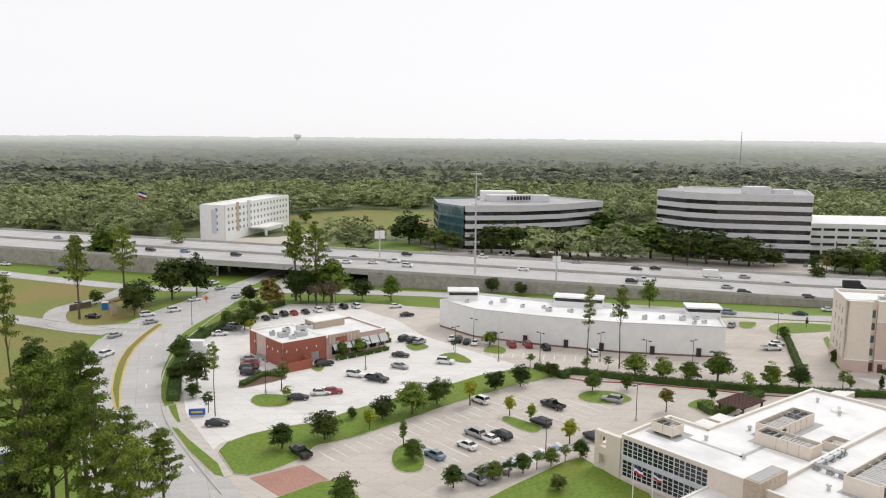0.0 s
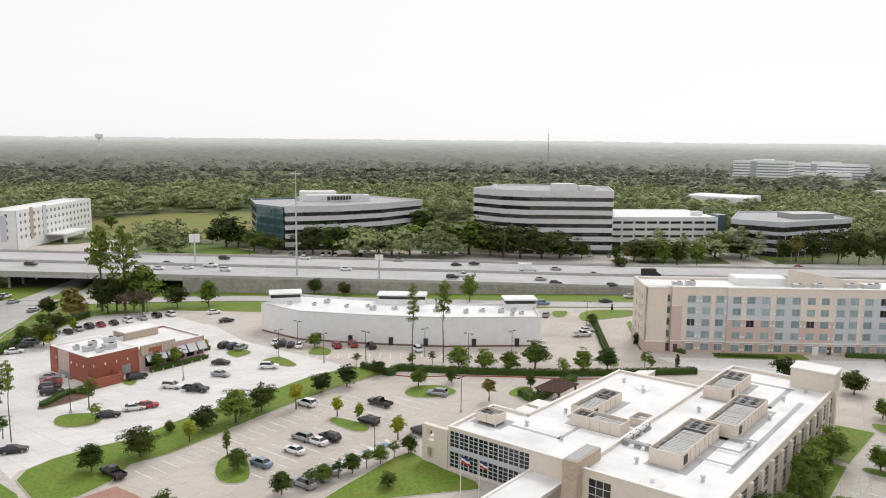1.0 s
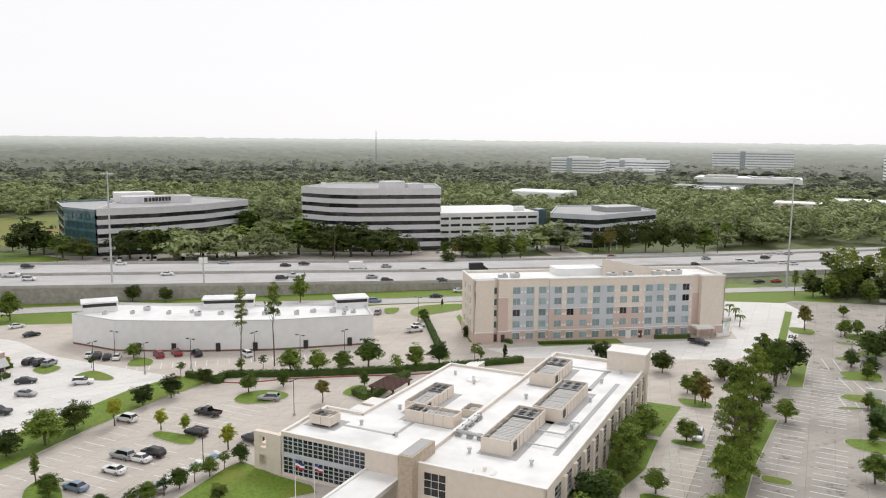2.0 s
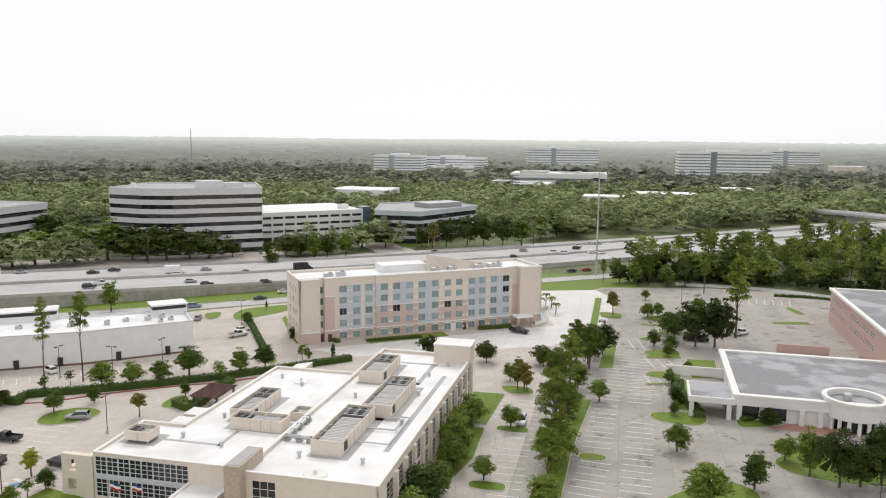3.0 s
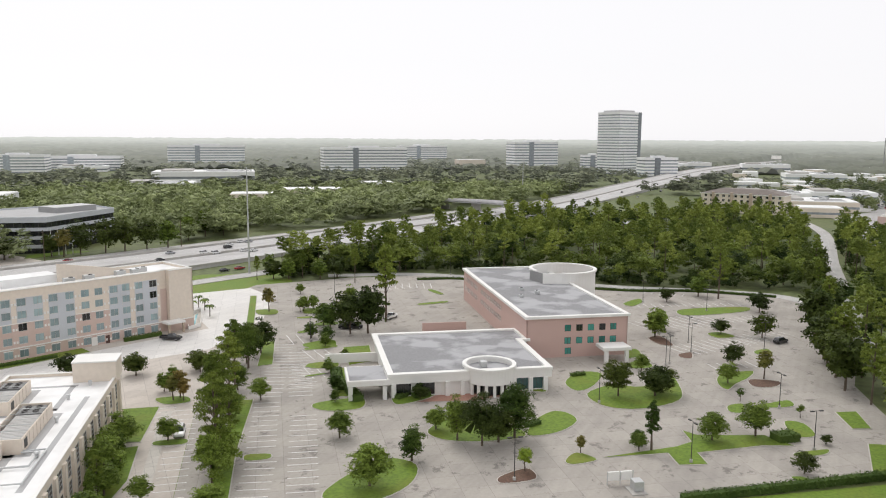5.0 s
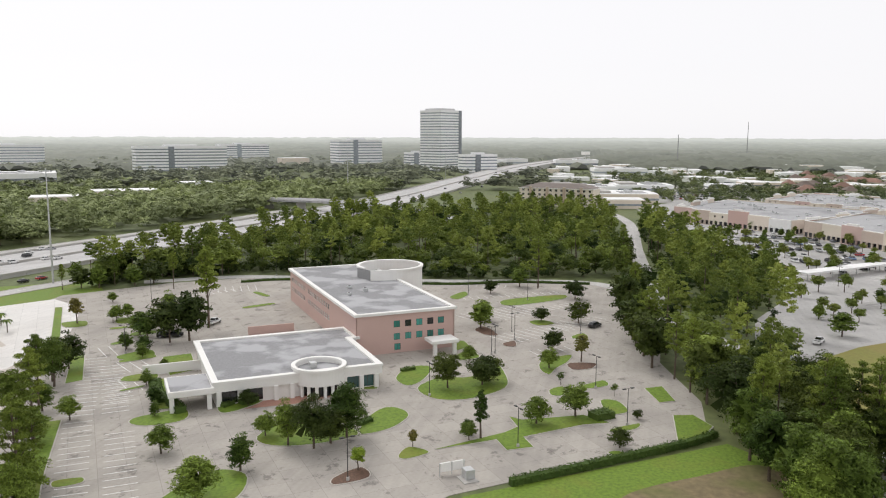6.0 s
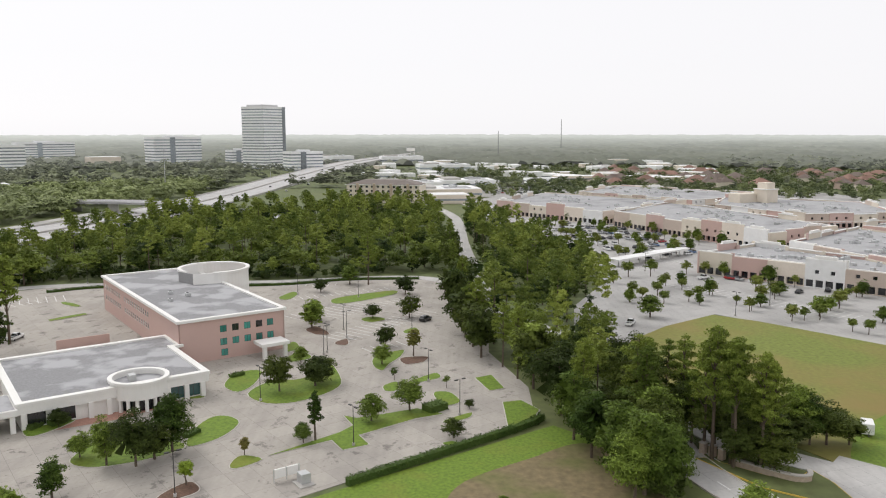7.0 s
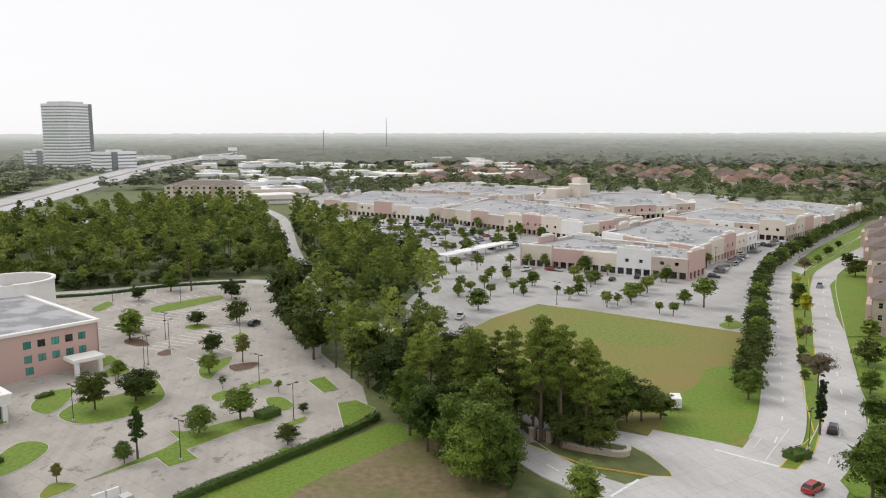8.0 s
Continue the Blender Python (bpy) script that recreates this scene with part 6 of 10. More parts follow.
def crown_round(rs, n_puff, per, size, rx=3.3, rz=3.4, zc=6.3, flat=0.0, taper=0.0):
    """Broad crown for a tree 10 m tall: clumps set in an uneven egg, with gaps."""
    d = rs.normal(0, 1, (n_puff, 3))
    d /= np.linalg.norm(d, axis=1)[:, None]
    k = rs.uniform(0.35, 1.0, n_puff) ** 0.6 * rs.uniform(0.8, 1.12, n_puff)
    c = d * k[:, None] * np.array([rx, rx, rz]) * 0.82
    if taper:
        f = 1 - taper * (c[:, 2] / rz + 1) / 2
        c[:, 0] *= f
        c[:, 1] *= f
    c[:, 2] += zc
    c[:, 2] = np.maximum(c[:, 2], 1.0 + rs.uniform(0, 0.8, n_puff))
    heart = np.array([0, 0, zc - 0.25 * rz])
    skin = puffs(c, rs.uniform(0.16, 0.34, n_puff) * rx, per, size, rs, 0.75, flat, heart)
    # the inner foliage: larger sprays that close the crown
    n_in = n_puff
    d = rs.normal(0, 1, (n_in, 3))
    d /= np.linalg.norm(d, axis=1)[:, None]
    at = d * rs.uniform(0.15, 0.62, n_in)[:, None] * np.array([rx, rx, rz]) * 0.8
    at[:, 2] = np.maximum(at[:, 2] + zc, 1.3)
    return np.concatenate([skin, leaf_sprays(at, d, rx * 0.26, rs)]), c


def crown_pine(rs, per, size, n_br=24, low=0.45, spread=2.1):
    """Open pine crown for a tree 10 m tall: tufts at the ends of spaced branches, a rounded head."""
    c, r = [], []
    for i in range(n_br):
        t = low + (0.97 - low) * (i + rs.uniform(0, 1)) / n_br
        a = i * 2.4 + rs.uniform(-0.5, 0.5)
        f = (t - low) / (1 - low)
        L = spread * (0.62 + 0.75 * f - 1.15 * f ** 2.2) * rs.uniform(0.55, 1.1)
        for k in (0.55, 1.0):
            c.append((L * k * math.cos(a), L * k * math.sin(a), 10 * t + L * k * 0.2 - 0.25))
            r.append(rs.uniform(0.38, 0.62) * (0.75 + 0.35 * k))
    c.append((0, 0, 9.75))
    r.append(0.5)
    return puffs(np.array(c), np.array(r), per, size, rs, 0.62, 0.15), np.array(c)


def trunk_geo(rs, top, r0, limbs, lean=0.15):
    g = Geo()
    pts = [Vector((0, 0, -0.2))]
    for k in range(1, 5):
        pts.append(Vector((rs.uniform(-lean, lean) * k * 0.5, rs.uniform(-lean, lean) * k * 0.5, top * k / 4)))
    for k in range(4):
        g.tube(pts[k], pts[k + 1], r0 * (1 - 0.2 * k), r0 * (1 - 0.2 * (k + 1)), 7)
    for c in limbs:
        t = min(0.96, max(0.3, (c[2] - 1.4) / top))
        k = min(3, int(t * 4))
        p = pts[k].lerp(pts[k + 1], t * 4 - k)
        g.tube(p, Vector(c), r0 * 0.34, r0 * 0.08, 5)
    return g


def leaf_mesh(name, verts, *mats):
    me = bpy.data.meshes.new(name)
    n = len(verts) // 3
    me.vertices.add(len(verts))
    me.vertices.foreach_set("co", np.asarray(verts, np.float32).ravel())
    me.loops.add(3 * n)
    me.loops.foreach_set("vertex_index", np.arange(3 * n, dtype=np.int32))
    me.polygons.add(n)
    me.polygons.foreach_set("loop_start", np.arange(0, 3 * n, 3, dtype=np.int32))
    for m in mats:
        me.materials.append(m)
    me.update(calc_edges=True)
    return me


LEAF_RUST = leaf_mat("russet_leaves", (0.26, 0.17, 0.05), (0.17, 0.17, 0.045))
LEAF_BARE = leaf_mat("thin_brown_leaves", (0.17, 0.125, 0.085), (0.14, 0.115, 0.07))
LEAF_CYPRESS = leaf_mat("cypress_leaves", (0.022, 0.04, 0.018), (0.032, 0.052, 0.02), size=0.6)
KINDS = {
    "o": ("tree", "green broadleaf tree with rounded leafy crown", LEAF, 3), "d": ("oak_tree", "dark green live oak with dense crown", LEAF_DARK, 3),
    "m": ("tree", "small light green tree in the lot", LEAF_LIGHT, 2), "y": ("tree", "young tree with yellowing leaves", LEAF_YELLOW, 2), "r": ("tree", "small tree with russet autumn leaves", LEAF_RUST, 2),
    "s": ("small_tree", "thin young tree with sparse crown", LEAF, 2), "c": ("tree", "narrow upright green tree", LEAF, 2),
    "p": ("pine_tree", "tall pine with bare trunk and clumped crown", PINE, 4), "q": ("pine_tree", "slender tall pine with small sparse crown", PINE, 2), "b": ("tree", "tree with thin brownish crown", LEAF_BARE, 2), "k": ("cypress_tree", "dark narrow cypress on the median", LEAF_CYPRESS, 1)}
TEMPLATES = {}
# clumps, leaves a clump, leaf size, spread, half height, heart, taper; then the change with each variant
SHAPES = {"o": (54, 46, 0.27, 3.25, 4.6, 5.0, 0.45), "d": (58, 48, 0.28, 3.8, 4.3, 5.2, 0.1), "m": (36, 40, 0.28, 3.2, 3.0, 6.0, 0.15), "y": (38, 44, 0.28, 2.6, 3.8, 6.0, 0.55), "r": (38, 44, 0.28, 2.6, 3.8, 6.0, 0.55), "s": (28, 26, 0.27, 3.0, 3.0, 6.4, 0.0),
          "c": (46, 36, 0.22, 1.7, 4.1, 5.7, 0.6), "b": (60, 22, 0.19, 4.2, 2.8, 6.8, 0.0), "k": (80, 40, 0.21, 1.0, 4.9, 5.2, 0.4)}
for kind, (nm, lab, mt, nvar) in KINDS.items():
    for v in range(nvar):
        for grade, more, fine in (("big", 2.1, 0.62), ("near", 1.25, 0.82), ("far", 0.48, 1.3)):
            rs = np.random.RandomState(100 + ord(kind) * 7 + v)
            if kind == "q":
                verts, cs = crown_pine(rs, int(40 * more), 0.15 * fine, 15, 0.55 + 0.08 * v, 1.25)
            elif kind == "p":
                verts, cs = crown_pine(rs, int(72 * more), 0.15 * fine, 22 + 2 * v, 0.36 + 0.06 * v, 2.3 - 0.2 * v)
            else:
                n_puff, per, size, rx, rz, zc, taper = SHAPES[kind]
                verts, cs = crown_round(rs, n_puff, int(per * more), size * fine, rx + (0.3 * v if kind in "odyr" else 0.0), rz, zc, taper=taper)
            crown = leaf_mesh("crown", verts, mt)
            top = 9.7 if kind in "pq" else 7.0
            pick = cs[rs.permutation(len(cs))[:14 if kind == "p" else 9]]
            trunk = trunk_geo(rs, top, 0.17 if kind == "p" else 0.12 if kind == "q" else 0.2, pick, 0.08 if kind == "p" else 0.15).mesh("trunk", BARK)
            TEMPLATES[kind, v, grade] = (nm, lab, crown, trunk)


def plant(x, y, h, kind, rs):
    v = rs.randint(KINDS[kind][3])
    nm, lab, crown, trunk = TEMPLATES[kind, v, "far" if x * x + y * y > 195 ** 2 else "big" if h > 9 else "near"]
    ob = thing(nm, x, y, 0, 0, lab, "tree", "trees of the lots and streets")
    s = h / 10
    s *= 1.06
    w = s * rs.uniform(0.95, 1.15) * {"o": 1.42, "d": 1.4, "y": 1.35, "r": 1.3, "s": 1.2, "p": 0.9, "q": 0.7, "m": 1.3}.get(kind, 1.0)
    if h > 9 and kind in "od":
        w *= 1.2 if y > 330 else 0.74
    ob.matrix_basis = pose(x, y, 0.0, 0, 0, rs.uniform(0, 360)) @ Matrix.Diagonal((w, w, s, 1))
    part("trunk", trunk, BARK, ob)
    part("crown", crown, None, ob)
    return ob

# ---- single trees: plan place, height, kind ----
TREE_GROUPS = {}
TREE_GROUPS["strip"] = "-29,137,5.6,o -22,142,5.8,d -18,153,2.8,o -14,147,4.6,y -12,153,5.3,d -6,156,7.6,o -1,162,6.1,d 6,162,6.1,y 12,172,5.1,d 18,175,5.5,d 26,182,4.2,d -33,162,4.2,s -46,154,14.8,q 14,156,4.4,y 18,152,4.1,y 24,141,5,y 34,172,4.9,o 42,173,4.5,o 47,159,5.5,r 59,166,3.8,o -7,139,5.7,c -5,133,4.3,o 2,122,4.3,o -54,165,3.8,o -48,156,4.8,s"
TREE_GROUPS["shed_row"] = "46,182,6.9,o 52,180,6.3,o 58,179,5.7,o 65,180,7.8,o 68,169,6.1,s 75,174,6.8,o 82,175,6.4,o 36,190,19.6,q 44,190,20,q 18,286,6.3,d 28,280,5.4,d 70,262,10.6,o 48,248,7.4,o 3,206,3.1,s 41,189,3.6,s 35,186,4.3,s 92,175,4.6,s 22,191,3.6,s 13,211,4.3,o -24,210,3.5,s -28,206,4,s 98,221,4.1,o 111,235,3.5,c"
TREE_GROUPS["left"] = "-112,238,24.6,p -112,273,23.4,p -94,269,15.9,d -87,274,15.2,d -97,243,10.8,d -116,259,5.4,o -51,269,26,p -44,269,26.1,p -38,266,16.7,o -54,244,13.2,r -18,270,9.8,o -28,270,7.8,d -90,159,26.5,q -91,170,12.9,o -74,146,17,o -71,128,9.4,o -124,365,16.5,p -147,339,18.5,o -58,226,6.8,d -59,244,5.5,d -65,232,5.2,o -66,193,7.3,o -61,175,5.3,d -36,171,6.6,s -55,171,9.8,d"
TREE_GROUPS["near_pines"] = "-54,108,19.0,p -54,104,25.6,p -55,100,25.1,p -46,100,23.1,p -43,103,18.9,p -39,105,15.4,p -42,96,19.3,p -54,114,24.6,p -38,94,18.1,p -56,96,15.0,d -15,114,6.1,o 19,121,2.9,d -79,140,4.3,o"
TREE_GROUPS["beyond"] = "-18,417,17.2,d -12,417,11.2,o -4,400,11.7,o 4,391,10,d 24,386,14.9,d 33,379,16.5,o 44,380,15.8,o 56,384,14,d 61,375,16.4,o 70,376,16.4,o 87,428,20.1,o 86,377,17.8,o 99,372,19.7,o 108,366,15.2,d 113,361,17.1,d 120,356,17.6,d 130,354,14.2,d 138,351,13.3,d 149,351,8.2,d 163,343,7.5,o 171,340,9.9,d 178,338,10.3,o 184,334,8.5,o -52,419,9.1,o -90,514,9.3,o -46,444,8.1,o -26,433,7.9,d -49,398,8.7,o"
TREE_GROUPS["beyond2"] = "165,335,8.1,r 173,331,12.2,d 177,323,12.3,o 184,323,12.4,d 192,320,12.4,o 215,342,13.2,o 226,337,11.7,d 243,328,11.8,d 245,322,13.7,r 254,322,16.2,d 264,317,17.7,d 272,313,16.2,d 281,308,16.3,d 290,303,15.4,o 316,315,15.6,o 334,320,16.1,o 343,315,12.9,d 151,314,7.6,d"
TREE_GROUPS["row"] = "146,128,12.5,o 149,131,11,d 158,134,9.2,d 129,117,16,p 132,119,6.5,o 114,105,18,p 117,108,7.5,o 101,96,18.5,p 98,93,9,o 105,99,16.5,p 92,89,10,o 95,91,17,p 104,96,10.7,p 84,82,5.9,o 129,110,5.6,o 120,126,6,r 122,126,6.7,r 139,138,5.3,d 129,147,5.6,d 103,110,5,o 83,95,4.9,o 198,164,8.4,r 204,155,5.3,o 186,132,9.2,o 186,125,12.9,d 189,121,15.4,d 204,124,22.7,p 177,132,4.9,o 176,126,4.7,o 157,112,2.4,s 141,99,4.6,o 119,83,5.8,o 104,67,8,o 116,66,6.8,o 131,69,5.1,o"
TREE_GROUPS["front"] = "128,63,9.2,o 128,58,10.1,d 134,54,11.6,o 131,56,7.5,d 121,47,4.6,y 133,41,3.5,r 140,30,10,c 139,32,3.9,o 150,21,6.2,o 156,14,7.7,o 167,43,9.3,d 174,35,6.4,d 189,43,4.6,o 233,48,7,o 275,54,5.3,d 166,63,3.3,o 145,80,3.8,d 121,160,5.7,d 114,139,5.2,s 100,117,4.5,s 91,111,7.3,o 81,102,6.7,p 93,117,5.4,o 98,170,5.2,c 92,172,4.5,s 101,197,3.6,o"
TREE_GROUPS["east"] = "223,47,8.8,o 236,31,4.8,d 205,24,5.7,d 196,16,7.3,r 237,20,7.4,d 176,19,3.2,s 188,23,5.6,o 142,33,3,o 142,5,3.9,d 171,7,3,s 158,2,2.1,d 290,46,8,o 289,39,18,p 272,24,6.7,d 115,-3,2.2,o 108,-38,8.1,o 171,36,7.4,d"
TREE_GROUPS["mall_lot"] = "240,-53,8.1,d 271,-54,6.2,o 260,-62,5.4,o 263,-71,5.0,s 274,-82,5.8,o 258,-85,4.2,o 250,-87,4.8,o 275,-103,5.8,s 242,-96,5.1,o 237,-98,5.0,o 249,-107,4.6,d 261,-119,5.6,d 224,-106,4.9,o 221,-109,5.4,o 235,-120,5.8,d 230,-124,12.1,o 272,-132,6.8,d 298,-110,7.7,d 311,-98,6.8,d 205,-118,4.1,s 283,-74,5.4,o 354,-65,6.5,o 361,-77,6.6,o 393,-62,6.5,o 321,-73,4.5,o"
TREE_GROUPS["mall_lot2"] = "430,-48,5.8,o 440,-59,6.0,d 414,-64,5.6,o 436,-78,6.0,o 411,-84,6.0,d 398,-91,7.4,o 386,-97,6.3,d 417,-113,6.2,o 396,-47,6.5,o 375,-52,5.1,d 475,-96,8.0,o 457,-109,6.7,o 441,-120,7.5,d 382,-119,10.0,d 387,-146,7.3,o 464,-76,6.4,d 484,-51,6.5,o 466,-140,6.9,o 494,-165,6.3,o 356,-145,6.8,o 297,-162,8.1,o 446,-241,6.5,o 382,-225,5.6,o 558,-36,7.9,o"
TREE_GROUPS["avenue_row"] = "148,-89,7.6,o 162,-98,7.4,d 176,-108,6.7,d 195,-121,7.8,d 216,-134,6.9,o 242,-151,6.8,d 265,-167,6.8,d 288,-186,7.6,d 307,-205,8.3,d 329,-228,8.2,d 358,-257,7.5,d 388,-290,6.9,d 420,-324,6.8,d 454,-362,6.2,d 480,-394,7,d 148,-105,9.5,b 183,-127,6,b 212,-147,7.6,y 239,-164,5.2,o 272,-189,7.7,b 128,-91,12.5,k 164,-130,6.8,d 146,-116,6.1,o 128,-103,7,o 101,-80,12.8,o 113,-92,8.7,o 186,-148,6.2,o 292,-223,5.9,d 268,-208,7.6,d"
TREE_GROUPS["stand"] = "142,-17,14,o 134,-19,13.3,o 126,-22,15.5,o 120,-25,14.9,o 119,-28,13,o 118,-23,11.9,o 155,-16,15,d 145,-19,17.4,p 134,-39.5,22.1,p 130.5,-42,21.2,p 132,-42,19.6,p 129,-46,19.2,p 130,-48,16.9,p 142,-57,11.8,o 141,-59,10.1,o 141,-62,8.2,d 141,-66,5.9,d 137,-39,18.9,p 141,-29.5,17.1,p 146,-29,17.8,p 137,-45,11.8,d"
TREE_GROUPS["avenue_infill"] = "155,-93,7.4,d 169,-103,7.4,d 182,-112,7.4,d 188,-116,8.0,o 202,-125,7.4,d 209,-129,8.0,o 224,-139,7.4,d 233,-145,8.0,o 249,-156,7.4,d 257,-161,8.0,o 272,-173,7.4,d 280,-179,8.0,o 294,-192,7.4,d 300,-198,8.0,o 312,-210,7.4,d 318,-216,8.0,o 323,-222,7.1,d 334,-233,7.4,d 340,-239,8.0,o 346,-245,7.1,d 352,-251,7.7,o 364,-263,7.4,d 370,-270,8.0,o 376,-276,7.1,d 382,-283,7.7,o 394,-296,7.4,d 400,-303,8.0,o 407,-310,7.1,d 413,-317,7.7,o 425,-330,7.4,d 431,-336,8.0,o 437,-343,7.1,d 442,-349,7.7,o 448,-355,6.8,d 459,-368,7.4,d 464,-374,8.0,o 469,-381,7.1,d 474,-387,7.7,o"
TREE_GROUPS["clinic_row"] = "6.5,123.3,3.6,s 8.9,124.8,3.8,o 11.4,126.2,3.5,s 13.9,127.8,3.9,o 16.5,129.3,3.6,s 19.1,130.7,3.8,o 21.8,132.5,3.5,s 24.8,134.2,3.9,o"
TREE_GROUPS["mall_rows"] = "273,-63,6.1,o 284,-67,5.9,o 290,-70,5.8,o 314,-84,6.5,o 258,-73,4.6,d 266,-75,6.2,s 274,-81,6.9,d 249,-86,5.2,s 256,-92,5.1,d 264,-95,7.0,o 268,-101,5.9,o 274,-105,5.9,d 289,-116,5.4,o 238,-103,6.4,o 251,-112,5.4,d 261,-119,4.8,o 268,-125,5.1,o 272,-130,4.9,s 336,-55,6.6,o 345,-53,5.6,o 352,-51,5.2,d 370,-48,6.0,o 387,-41,5.4,d 394,-41,6.2,d 413,-35,5.4,d 423,-33,6.5,o 429,-30,6.4,d 440,-29,5.4,s 447,-25,6.9,o 458,-25,5.4,o 465,-22,4.8,o 351,-73,6.6,d 359,-69,5.4,o 368,-67,5.6,s 384,-64,5.0,s 396,-60,5.6,o 414,-56,6.9,d 423,-53,6.9,o 429,-51,6.2,o 441,-50,4.5,o 467,-44,6.9,o 475,-40,5.8,o 365,-91,6.5,o 392,-82,5.8,s 429,-75,6.5,o 439,-74,4.6,s 448,-72,5.8,d 473,-64,5.1,d 398,-113,6.2,o 406,-109,6.1,s 414,-105,4.6,s 423,-102,5.5,o 442,-101,5.5,s 468,-93,6.6,o"

TREE_GROUPS["mall_field"] = "236,-94,6.1,o 243,-105,7.4,d 265,-56,5.8,o 261,-51,5.5,d 310,-69,8.0,o 291,-76,6.0,d 313,-91,6.4,o 308,-60,7.7,o 295,-52,6.0,o 280,-99,7.7,o 254,-116,7.6,o 314,-102,5.9,o 310,-115,7.2,s 455,-52,8.1,o 476,-73,5.6,d 380,-50,6.3,d 403,-74,6.8,o 375,-79,6.1,o 412,-91,5.7,d 368,-94,7.8,o 375,-102,7.9,d 447,-101,7.4,o 412,-116,7.8,d 397,-125,5.9,d 495,-85,7.1,d 456,-89,6.7,o 512,-103,6.3,o"
TREE_GROUPS["underpass"] = "-25.7,197.5,4.6,o -22.0,201.4,4.8,o -15.3,212.7,3.4,y -48.6,265.2,13,d -46.4,267.8,12,d -51.3,269.9,11,d -41.1,267.4,12,d -42.5,260.4,8,b -37.5,260.1,9,b -101.0,252.1,9.5,d -100.4,257.6,9,d -36.6,264.4,7,b -65.9,264.6,6,d -65.0,252.0,4,o -53.7,239.8,5,y -55.6,223.0,4.5,y -68.1,217.8,3.2,o"
TREE_GROUPS["stand_infill"] = "151.5,-32.1,16,p 154.0,-36.5,15,p 155.3,-29.5,14,d 148.7,-38.3,17,p 130.1,-46.0,15,p"
TREE_GROUPS["lot_corner"] = "205,1,13,d 214,3,12,d 195,-1,14,d 225,2,13,p 187,-6,15,p 178,-9,16,p 171,-12,15,d 236,3,11,o 241,205,9,p 246,201,8,d 248,195,9,o 253,192,11,p 255,185,8,o 261,181,9,d 258,213,8,o 265,198,11,p"

# darker than the wood's leaves: the shade under the trees is put into colour
TREE_GROUPS["boulevard_side"] = "221,4,13,d 217,0,15,p 249,7,14,d 256,6,13,o 266,4,14,p 274,7,13,d 283,6,12,o 306,8,13,p 318,9,14,d 330,9,12,o 342,10,15,p 356,10,13,d 368,10,12,o 382,11,14,p"
TREE_GROUPS["mall_fronts"] = "536,-36,7,o 527,-44,6,d 517,-54,7,o 508,-62,8,d 498,-72,7,o 488,-82,6.5,o 470,-96,7,d 458,-103,9,o 446,-110,7,o 432,-117,8,d 418,-124,7,o 404,-131,9,d 392,-138,7.5,o 378,-146,7,o 342,-142,7,o 330,-148,6,d 318,-153,7,o"
TREE_GROUPS["clinic_side"] = "62.7,87.4,7.2,o 66.4,89.2,5.8,c 68.9,92.5,8.2,o 73.4,94.9,6.5,o 77.5,99.4,7.2,c 82.0,101.8,5.8,o 86.1,106.3,8.2,o 92.1,109.9,6.5,c 97.0,115.0,7.2,o 129.5,147.6,5.5,d 138.3,136.0,5.2,d 123.7,132.5,4.6,o 120.9,124.0,5.0,r 129.4,135.8,4.2,o"

TREE_GROUPS["bay_islands"] = "226.6,173.2,4.0,o 202.0,154.7,4.2,s 190.8,137.7,7.5,o 171.1,123.1,4.2,o 164.7,112.6,2.6,o 151.8,108.7,3.6,o 135.1,95.2,3.4,o 200.0,136.2,8.5,d 209.6,140.4,9.5,o 206.3,131.9,7.5,d 253.2,167.4,13.0,p 207.6,153.7,5.2,o"

TREE_GROUPS["median_shrubs"] = "190,-130,3.2,o 199,-136,3.8,y 222,-151,3.4,o 231,-157,4.2,d 248,-168,3.6,o 256,-175,4.4,y 158,-109,2.6,o 167,-115,3.4,d 175,-120,3,o 300,-215,4,o 318,-233,4.4,d 336,-252,4,o"

TREE_GROUPS["stand_shade"] = "131,-44,8.5,d 128.5,-48,7.5,d 134,-44,9,d 139,-41.5,9,d 146,-29,9.5,d 138,-54,8,d 150,-46,9,o 143,-52,9,d 136,-28,9,o 128,-29,9,d 144,-24,10,d"

TREE_GROUPS["entry_side"] = "127,-30.5,11,o 131,-29.5,13,d 135,-30,14,o 146,-30,14,d 151,-31,15,p 157,-32,14,d 163,-32.5,13,o 145,-38.3,12,d 153,-39.5,14,p 141,-38,13,p 169,-31.5,14,d 148,-38.6,10,o"
rs_t = np.random.RandomState(31)
for grove, text in TREE_GROUPS.items():
    for item in text.split():
        tx, ty, th, tk = item.split(",")
        if grove.startswith("mall"):
            tk, th = {"d": "o"}.get(tk, "m"), float(th) * 0.95
        plant(float(tx), float(ty), float(th), tk, rs_t)


